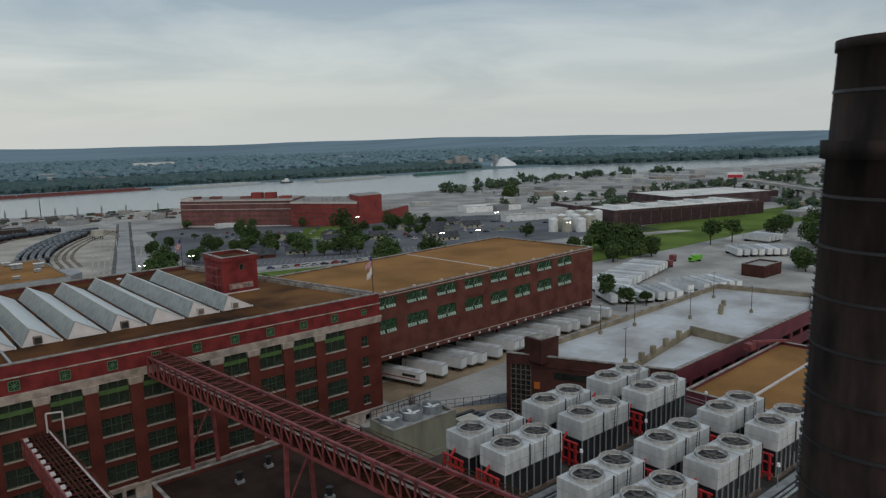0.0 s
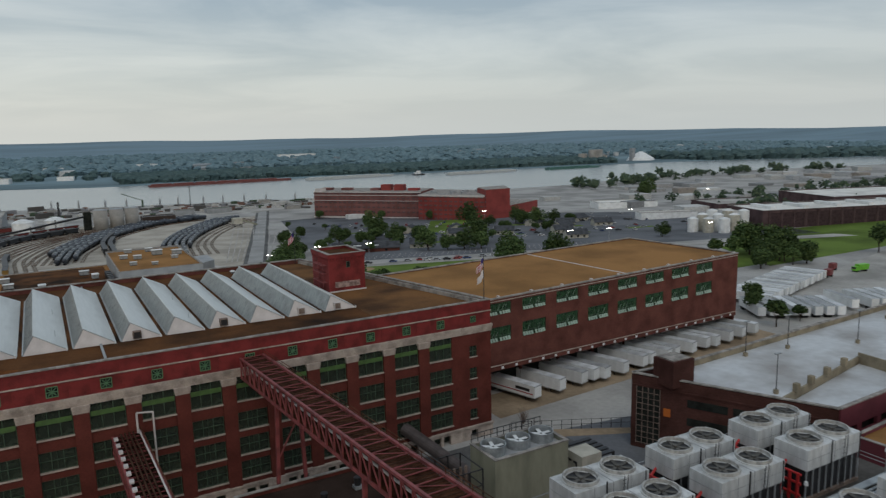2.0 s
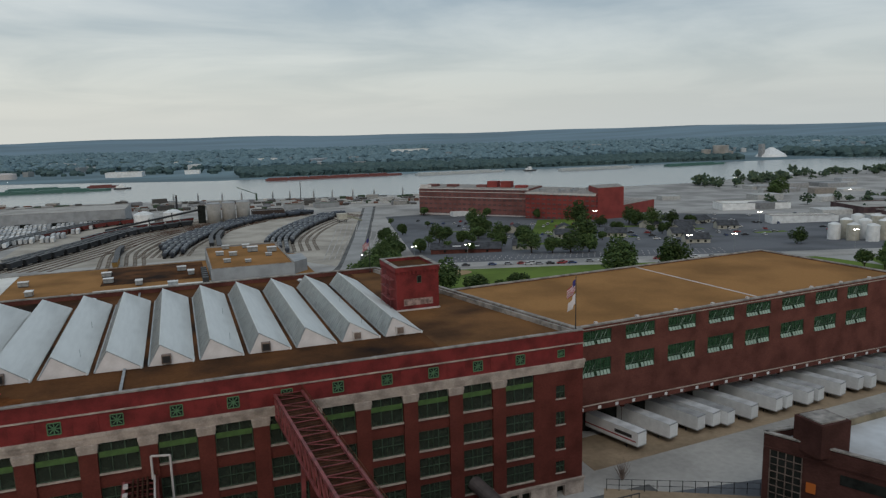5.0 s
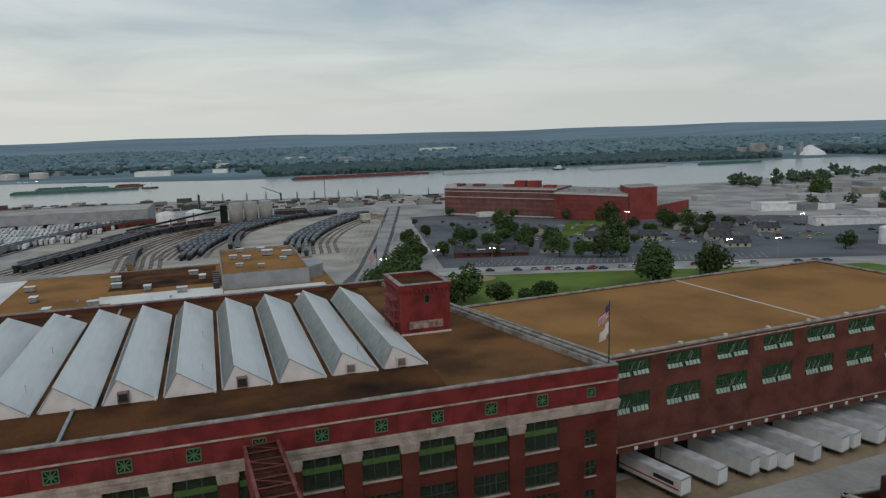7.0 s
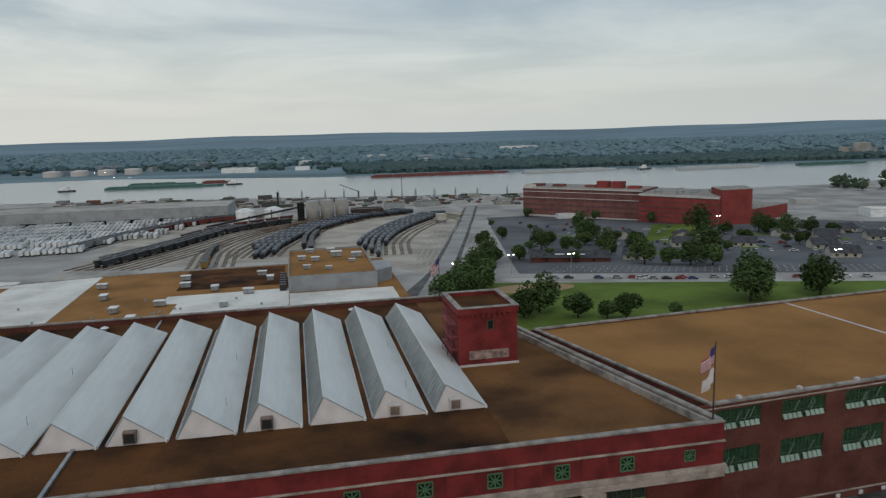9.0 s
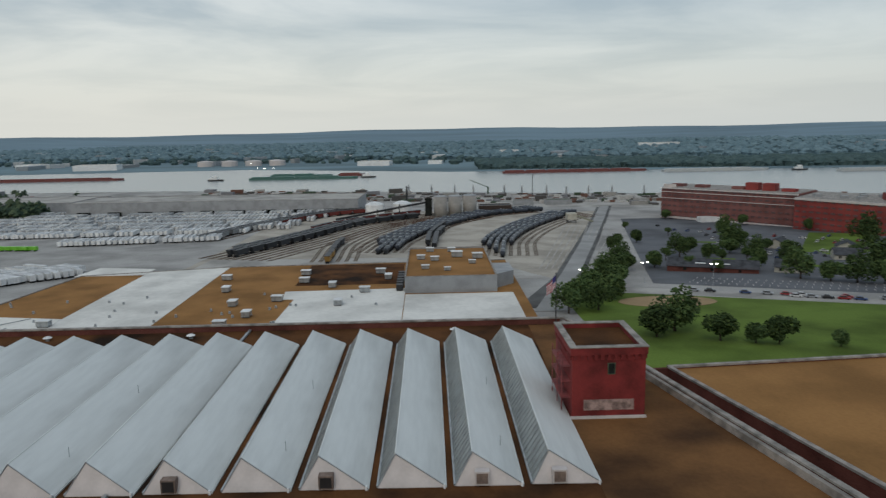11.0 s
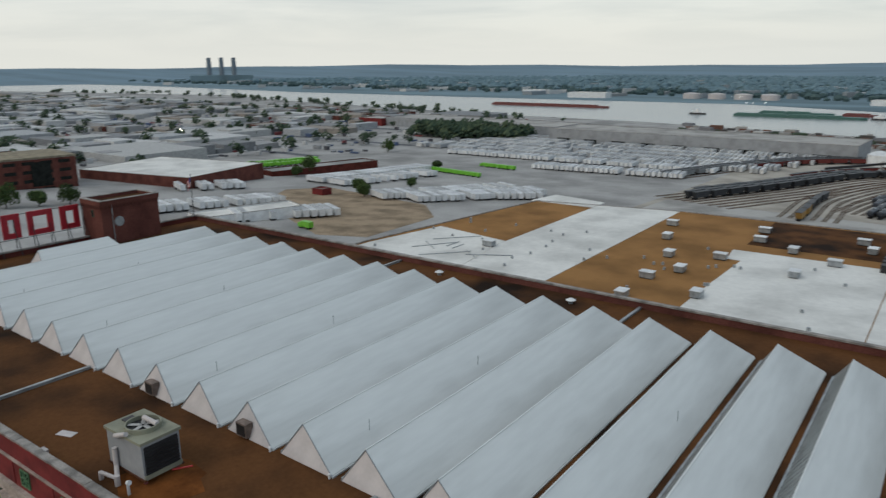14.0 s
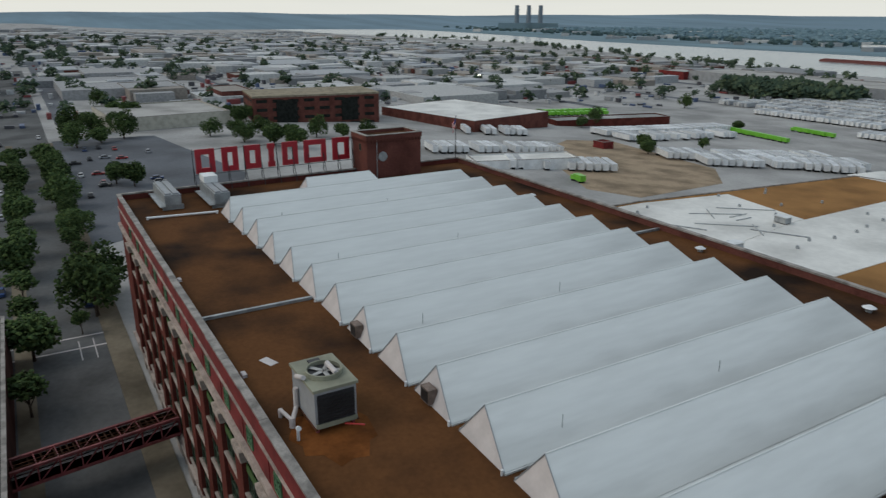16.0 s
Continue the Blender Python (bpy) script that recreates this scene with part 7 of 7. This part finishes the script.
for x, y in ((-92, 628), (-66, 632)):
    s_ = thing("storage_tank", "white storage tank with a shallow dome", "storage tank", pose(x, y, -20.5), "white storage tanks")
    part("shell", Mesh().tube((0, 0, 0), (0, 0, 8.5), 9.0, n=28), WHITE, s_)
    part("dome", Mesh().tube((0, 0, 8.5), (0, 0, 10.6), 9.0, 4.5, 28).tube((0, 0, 10.6), (0, 0, 11.4), 4.5, 0.6, 28), WHITE, s_)
flat_block("elevator_house", "dark tall elevator house beside the silos", "plant building", -44, -37.5, 598, 606, -20.5, -4.0, DARK_AND_SHADE, BLACK)
flat_block("elevator_house", "dark low sheds beside the silos", "plant building", 6, 36, 606, 622, -20.5, -13, mat("dark_brown_shed", (0.05, 0.035, 0.03), 0.8, 0.2), BLACK)
flat_block("river_shed", "low dark green shed by the river", "shed", 46, 66, 672, 684, -20.5, -15.5, GREYBOX, GREEN)
flat_block("river_shed", "low dark green shed by the river", "shed", 78, 104, 668, 684, -20.5, -15.5, GREYBOX, GREEN)
cv = Mesh().beam((-120, 560, -17), (-44, 598, -8), 1.8, 1.6)
for f in (0.2, 0.45, 0.7):
    x, y, z = -120 + 76 * f, 560 + 38 * f, -17 + 13 * f
    cv.beam((x, y, z), (x, y, -20.5), 0.8)
solid("conveyor", cv, BLACK, "dark covered conveyor rising to the elevator house", "conveyor")
solid("steel_stack", Mesh().tube((-62, 652, -20.5), (-62, 652, 2.5), 1.1, 0.9, 12), BLACK, "thin black steel stack beside the tanks", "stack")
wh_, a, b = flat_block("warehouse", "long pale grey warehouse by the river", "warehouse", -390, -107, 640, 705, -20.5, -7.0, GREYBOX, CONCRETE, -2)
for i in range(9):
    part("dock_door", Mesh().box(-a + 10 + i * 30, -a + 24 + i * 30, -b - 0.06, -b - 0.003, -20, -16), DARK_AND_SHADE, wh_)
wh_, a, b = flat_block("warehouse", "long pale grey warehouse with a lower roof", "warehouse", -660, -395, 690, 760, -20.5, -9.5, GREYBOX, CONCRETE, -4)
for i in range(12):
    x = -60 + i * 26 + rt.uniform(-6, 6)
    y = bank(NEAR, x) - 12
    solid("mooring_dolphin", Mesh().tube((x, y, -20.5), (x, y, -12.5), 1.3, 1.0, 10).tube((x, y, -12.5), (x, y, -9.5), 0.5, 0.4, 8), GREYBOX, "grey mooring post at the river edge", "mooring post", "mooring posts along the river")
cn = thing("river_crane", "green lattice crane at the river edge", "crane", pose(30, 800, -20.5))
part("mast", Mesh().beam((0, 0, 0), (0, 0, 9), 2.0), GREEN, cn)
part("jib", Mesh().beam((0, 0, 8), (-22, 4, 17), 0.7), GREEN, cn)
solid("radio_mast", Mesh().tube((75, 745, -20.5), (75, 745, 6), 0.5, 0.3, 8), BLACK, "thin dark mast by the river", "mast")
ld_ = thing("loading_plant", "tan loading plant with a sloping conveyor", "plant", pose(78, 530, gz(530)))
part("bin", Mesh().box(-6, 2, -4, 4, 3, 8), CREAM, ld_)
part("belt", Mesh().beam((2, 0, 6), (16, 0, 0.6), 1.4), TANBOX, ld_)
part("legs", Mesh().box(-5.5, -5, -3.5, -3, 0, 3).box(1, 1.5, -3.5, -3, 0, 3).box(-5.5, -5, 3, 3.5, 0, 3).box(1, 1.5, 3, 3.5, 0, 3), BLACK, ld_)


def barge(x0, x1, y, wide, paint, label):
    b_ = thing("barge", label, "barge", pose((x0 + x1) / 2, y, -20.3), "barges moored on the river")
    a = (x1 - x0) / 2
    part("hull", Mesh().prism([(-a, -wide / 2), (a - 8, -wide / 2), (a, 0), (a - 8, wide / 2), (-a, wide / 2)], -0.3, 3.0), paint, b_)
    for i in range(int(a / 18)):
        part("cover", Mesh().box(-a + 4 + i * 36, -a + 36 + i * 36, -wide / 2 + 1.5, wide / 2 - 1.5, 3.0, 4.6), paint, b_)
    return b_


GB, RB, WB = mat("green_barge", (0.05, 0.13, 0.11), 0.6, 0.2), mat("rusty_red_barge", (0.16, 0.055, 0.05), 0.7, 0.2), mat("pale_barge", (0.40, 0.42, 0.42), 0.6, 0.15)
barge(-330, -155, 1118, 14, GB, "long dark green barge on the river")
barge(-310, -205, 1185, 14, GB, "dark green barge with covered holds")
barge(-195, -150, 1185, 14, RB, "red barge behind the green barge")
barge(85, 330, 1165, 16, RB, "long rusty red barge train by the far bank")
barge(345, 520, 1125, 16, WB, "pale barge by the far bank")
barge(-800, -560, 1185, 16, RB, "long dull red barge train on the river")
barge(600, 760, 1060, 14, WB, "pale barge moored upstream")
barge(820, 960, 1040, 14, GB, "dark barge moored upstream")
for x, y in ((-385, 1118), (-140, 1130), (560, 1100)):
    tb = thing("towboat", "small white towboat on the river", "boat", pose(x, y, -20.3), "towboats")
    part("hull", Mesh().prism([(-12, -4), (10, -4), (13, 0), (10, 4), (-12, 4)], -0.3, 2.0), BLACK, tb)
    part("cabin", Mesh().box(-9, 3, -3, 3, 2.0, 5.0).box(-4, 2, -2.4, 2.4, 5.0, 8.0), WHITE, tb)

# ---- beyond the river ----
for i in range(4):
    s_ = thing("storage_tank", "pale pinkish storage tank beyond the river", "storage tank", pose(-545 + i * 54, 1590, -20.3), "tanks beyond the river")
    part("shell", Mesh().tube((0, 0, 0), (0, 0, 11), 18, n=24), PINKWHITE, s_)
    part("roof", Mesh().tube((0, 0, 11), (0, 0, 13), 18, 3, 24), PINKWHITE, s_)
rf = random.Random(31)
for x, y, w_, d_, h_ in ((-190, 1480, 70, 30, 10), (-40, 1500, 30, 22, 8), (-60, 1900, 50, 30, 12), (150, 1950, 60, 30, 12), (60, 1960, 40, 26, 10), (640, 2250, 80, 40, 16), (720, 2260, 50, 40, 16), (-800, 1500, 90, 40, 12), (-1000, 1640, 60, 40, 10)):
    flat_block("far_shed", "pale flat-roofed shed beyond the river", "shed", x, x + w_, y, y + d_, -20.3, -20.3 + h_, WHITE, WHITE_ROOF, rf.uniform(-10, 10), group="sheds beyond the river")
dm = thing("storage_dome", "white conical storage dome beyond the river", "storage dome", pose(1232, 1195, -20.3))
part("cone", Mesh().tube((0, 0, 0), (0, 0, 6), 34, 30, 28).tube((0, 0, 6), (0, 0, 21), 30, 4, 28), WHITE, dm)
part("tower", Mesh().box(-34, -24, -5, 5, 0, 30), GREYBOX, dm)
for x, y, r_, h_ in ((1090, 1200, 17, 30), (1050, 1200, 10, 22), (1130, 1215, 8, 16)):
    s_ = solid("far_silo", Mesh().tube((0, 0, 0), (0, 0, h_), r_, n=20), CONCRETE, "grey far silo by the dome", "silo", "silos beyond the river", at=pose(x, y, -20.3))
mist = Mesh()
for i in range(170):
    x = rf.uniform(-2600, 2200)
    y = bank(FAR, x) + rf.uniform(120, 1300)
    s_ = rf.uniform(8, 34)
    mist.box(-s_, s_, -s_ * 0.5, s_ * 0.5, 0, rf.uniform(5, 12), pose(x, y, -20.3, 0, 0, rf.uniform(0, 90)))
solid("far_roofs", mist, mat("far_roof_mix", (0.3, 0.3, 0.3), 0.8, 0.1, island=[(0.34, 0.36, 0.37), (0.24, 0.27, 0.29), (0.48, 0.49, 0.49), (0.26, 0.27, 0.27)]), "small scattered roofs beyond the river", "roofs", kind="stuff")
# hall and stacks get pale grey-blue colours that paint in the haze
pw = thing("power_plant", "hazy far power plant with three tall stacks", "power plant", pose(-2730, 2010, -20.3, 0, 0, -38))
part("hall", Mesh().box(-60, 60, -130, 130, 0, 30), FARLAND_HAZE, pw)
for i in range(3):
    part("stack", Mesh().tube((0, -52 + i * 52, 0), (0, -52 + i * 52, 104), 12, 9, 14), mat("hazy_stack", (0.17, 0.205, 0.235), 1.0, 0.1), pw)

# ---- town beyond the hall ----
office, a, b = flat_block("office_block", "red-brown office block with dark window bands", "office block", -478, -440, 104, 178, gz(140) - 4, 10.5, BRICK2, CONCRETE, -8, bands=4)
part("pale_fascia", Mesh().box(-a - 0.3, a + 0.3, -b - 0.3, b + 0.3, 10.66, 11.6), TAN_WALL, office)
part("glass_bay", Mesh().box(a + 0.06, a + 0.5, -24, -12, -4, 9).box(a + 0.06, a + 0.5, 14, 24, -4, 9), DARK_AND_SHADE, office)
flat_block("pavilion", "low pavilion with a broad white roof", "pavilion", -478, -392, 202, 268, -14, -2.2, BRICK2, WHITE_ROOF, 12, parapet=0.05)
flat_block("low_hall", "low tan-roofed hall beyond the car park", "hall", -500, -440, 26, 86, -3, 5, CREAM, CONCRETE, 4)
flat_block("long_garage", "long low brick garage in the truck lot", "garage", -412, -394, 288, 372, -17, -9.5, BRICK, LOTGREY, -14)
flat_block("red_hut", "small red hut in the truck lot", "hut", -326, -318, 248, 255, -13, -7, RED_PAINT, RED_PAINT)
flat_block("red_hut", "small dark red yard office with a flat roof", "hut", 206, 222, 12, 22, -2, 3.2, PLANT_BRICK, CONCRETE)
flat_block("truck_shed", "white open truck shed with dark bays", "shed", -296, -280, 150, 196, -8, -2, WHITE, WHITE_ROOF, -18)
flat_block("red_store", "dull red store near the river bank", "store", -700, -660, 690, 730, -20.5, -11, RED_PAINT, CONCRETE)
rcx = random.Random(77)
TOWN = mat("town_roof_mix", (0.25, 0.25, 0.25), 0.85, 0.12, island=[(0.30, 0.30, 0.30), (0.40, 0.40, 0.39), (0.21, 0.215, 0.22), (0.27, 0.24, 0.21), (0.50, 0.50, 0.49), (0.36, 0.37, 0.38)])
n_near = 0
town = Mesh()
for i in range(2600):
    x, y = rcx.uniform(-2600, -500), rcx.uniform(-700, 900)
    if y > bank(NEAR, x) - 60 or (x > -560 and 20 < y < 420) or (x > -720 and y > 420 and x > -640):
        continue
    if -28 < y < 4 or abs((y + 120) % 130) < 12 or abs(x % 150) < 14:
        continue
    wx, wy, hh = rcx.uniform(6, 24), rcx.uniform(6, 20), rcx.uniform(3.5, 8)
    if rcx.random() < 0.10:
        wx, wy = wx * 2.4, wy * 2.2
    if n_near < 60 and x > -1000:
        n_near += 1
        flat_block("low_building", "low flat-roofed town building", "building", x - wx, x + wx, y - wy, y + wy, gz(y) - 2, gz(y) + hh, TOWN if i % 3 else BRICK2, TOWN, 0, group="low town buildings")
    else:
        town.box(-wx, wx, -wy, wy, -2, hh, pose(x, y, gz(y)))
for i in range(260):
    x, y = rcx.uniform(430, 1700), rcx.uniform(-60, 640)
    if y > bank(NEAR, x) - 110:
        continue
    town.box(-rcx.uniform(6, 20), 12, -8, rcx.uniform(6, 14), -2, rcx.uniform(3, 7), pose(x, y, gz(y), 0, 0, rcx.uniform(-30, 10)))
solid("town_buildings", town, TOWN, "dense low flat-roofed town buildings", "town", kind="stuff")
tt = Mesh()
for i in range(2600):
    x, y = rcx.uniform(-1700, -470), rcx.uniform(-300, 880)
    if y > bank(NEAR, x) - 40 or (x > -520 and 20 < y < 420):
        continue
    tt.box(-1.2, 1.2, -rcx.choice((2.2, 2.4, 6.5)), 2.4, 0.2, rcx.choice((1.5, 1.6, 3.6)), pose(x, y, gz(y), 0, 0, rcx.choice((0, 90))))
solid("town_vehicles", tt, mat("vehicle_mix", (0.3, 0.3, 0.3), 0.5, 0.1, island=[(0.5, 0.5, 0.5), (0.06, 0.06, 0.07), (0.25, 0.26, 0.27), (0.4, 0.4, 0.4), (0.2, 0.04, 0.04), (0.05, 0.08, 0.16)]), "many small vehicles parked across the town", "vehicles", kind="stuff")
road_m = Mesh()
for y in (-120, 10, 140, 270, 400, 530, 660):
    road_m.add([(-2600, y - 6, gz(y - 6) + 0.08), (-480, y - 6, gz(y - 6) + 0.08), (-480, y + 6, gz(y + 6) + 0.08), (-2600, y + 6, gz(y + 6) + 0.08)], [(0, 1, 2, 3)])
solid("town_roads", road_m, ASPHALT, "grey straight streets through the town", "roads", kind="structure")

# ---- brick factory beyond the truck yard ----
DULL_BRICK = mat("dull_purple_brick", (0.085, 0.056, 0.058), 0.9, 0.2, 0.2, 2)
fc, a, b = flat_block("brick_factory", "long brown brick factory with pilasters and a pale roof", "factory", 329, 464, 156, 196, -9, 5.8, DULL_BRICK, WHITE_ROOF, -18)
# flat panels in darker wall brick paint the shade of recessed bays
for i in range(15):
    part("pilaster", Mesh().box(-a + 4 + i * 9, -a + 5.4 + i * 9, -b - 0.5, -b, -8, 5.6), DULL_BRICK, fc)
    part("recess", Mesh().box(-a + 5.8 + i * 9, -a + 12.6 + i * 9, -b - 0.06, -b - 0.003, -6, 4), mat("recessed_dark_brick", (0.055, 0.036, 0.038), 0.9, 0.2) if not i else bpy.data.materials["recessed_dark_brick"], fc)
for i in range(5):
    part("roof_monitor", Mesh().box(-a + 12 + i * 25, -a + 16 + i * 25, -b + 9, b - 9, 5.1, 7.2), WHITE, fc)
flat_block("brick_factory", "low dark factory wing with long roof lights", "factory", 440, 545, 285, 330, -16, -7, DULL_BRICK, CONCRETE, -18)
flat_block("brick_factory", "broad low factory hall with a pale flat roof", "factory", 470, 590, 196, 262, -12, 3.4, DULL_BRICK, WHITE_ROOF, -18)
flat_block("river_shed", "long white shed by the upstream yards", "shed", 395, 455, 395, 420, -19, -11, WHITE, WHITE_ROOF, -22)
flat_block("river_shed", "low white shed with dark doors beyond the car park", "shed", 345, 392, 292, 306, -15, -8, WHITE, CONCRETE, -24)
via = thing("viaduct", "raised concrete highway on piers beyond the factory", "viaduct")
part("deck", Mesh().beam((660, 255, 6), (470, 30, 6), 16, 1.4), CONCRETE, via)
for o in (-7.6, 7.6):
    part("barrier", Mesh().beam((660 + o * 0.76, 255 - o * 0.64, 7.2), (470 + o * 0.76, 30 - o * 0.64, 7.2), 0.4, 1.0), CONCRETE, via)
for i in range(11):
    part("pier", Mesh().beam((655 - 18 * i, 249 - 21.3 * i, gz(249 - 21.3 * i) - 0.5), (655 - 18 * i, 249 - 21.3 * i, 5.3), 2.0), CONCRETE, via)
for i in range(9):
    x, y = 300 + (i % 3) * 9 - (i // 3) * 3, 186 + (i // 3) * 10
    s_ = thing("process_tank", "white process tank in a tight cluster", "process tank", pose(x, y, gz(y)), "white process tanks")
    part("shell", Mesh().tube((0, 0, 0), (0, 0, 9 + 2 * (i % 3)), 3.4, n=16), CREAM if i % 2 else WHITE, s_)
    part("cap", Mesh().tube((0, 0, 9 + 2 * (i % 3)), (0, 0, 10 + 2 * (i % 3)), 3.4, 1.2, 16), WHITE, s_)
flat_block("process_house", "white process house among the tanks", "plant building", 322, 342, 196, 212, -10, 4, WHITE, WHITE_ROOF, -18)
bb = thing("billboard", "tall billboard with a blank red and white panel", "billboard", pose(585, 226, gz(226)))
part("post", Mesh().tube((0, 0, 0), (0, 0, 24), 0.8, n=10), BLACK, bb)
part("panel", Mesh().box(-7, 7, -0.5, 0.5, 22, 28, pose(0, 0, 0, 0, 0, -55)), WHITE, bb)
part("red_field", Mesh().box(-6.8, 6.8, -0.58, -0.503, 22.2, 25.4, pose(0, 0, 0, 0, 0, -55)), SIGNRED, bb)
sheet("highway", [(480, 60), (1600, 60), (1600, 86), (480, 86)], 0.2, CONCRETE, "pale highway beyond the grass bank", "road")
for x in (220, 234):
    ttt = thing("truck_tractor", "dark red truck tractor in the yard", "truck", pose(x - 18, 55 + (x - 220) * 0.5, -2, 0, 0, -80), "truck tractors")
    part("cab", Mesh().box(-1.2, 1.2, -1, 2.2, 0.8, 3.2), RED_STEEL, ttt)
    part("chassis", Mesh().box(-0.6, 0.6, -4, 2.5, 0.5, 0.8), BLACK, ttt)
    part("wheels", Mesh().tube((-1.2, -3, 0.5), (1.2, -3, 0.5), 0.5, n=8).tube((-1.2, 1.5, 0.5), (1.2, 1.5, 0.5), 0.5, n=8), TYRE, ttt)

# ---- clutter along the river edge ----
rk = random.Random(53)
yard = Mesh()
for i in range(620):
    x = rk.uniform(-330, 420)
    y = bank(NEAR, x) - rk.uniform(12, 120)
    if 95 < x < 165 and y < 680 or (x > 140 and y < 600) or (x < -60 and y < 740):
        continue
    big = rk.random() < 0.15
    yard.box(-rk.uniform(2, 14 if big else 5), 3, -2, rk.uniform(1.5, 8 if big else 4), 0, rk.uniform(1, 6 if big else 3), pose(x, y, gz(y), 0, 0, rk.uniform(-30, 30)))
solid("yard_clutter", yard, mat("yard_mix", (0.3, 0.3, 0.3), 0.85, 0.15, island=[(0.30, 0.29, 0.27), (0.08, 0.075, 0.07), (0.45, 0.44, 0.42), (0.05, 0.075, 0.045), (0.14, 0.07, 0.05), (0.2, 0.2, 0.21)]), "small sheds, stacks and machines along the river edge", "yard clutter", kind="stuff")
tracks = Mesh()
for k in range(9):
    x0 = 10 + k * 3.2
    tracks.add([(x0 + 6, 312, gz(312) + 0.2), (x0 + 6.7, 312, gz(312) + 0.2), (x0 + 34.7 + k, 420, gz(420) + 0.2), (x0 + 34 + k, 420, gz(420) + 0.2)], [(0, 1, 2, 3)])
    tracks.add([(x0 + 34 + k, 420, gz(420) + 0.2), (x0 + 34.7 + k, 420, gz(420) + 0.2), (x0 + 60.7 + k * 1.2, 520, gz(520) + 0.2), (x0 + 60 + k * 1.2, 520, gz(520) + 0.2)], [(0, 1, 2, 3)])
solid("wheel_tracks", tracks, CONCRETE, "grey wheel tracks worn into the sand", "wheel tracks", kind="structure")
cw = Mesh()
for x in (-183, -177.5):
    cw.box(x - 0.25, x + 0.25, -25, -4, 0, 0.01)
for y in (-9.5, -7):
    cw.box(-181, -172, y - 0.1, y + 0.1, 0, 0.01)
solid("crossing_lines", cw, PINKWHITE, "worn white crossing lines on the street", "road marking", kind="structure", at=pose(0, 0, gz(-10) + 0.05))
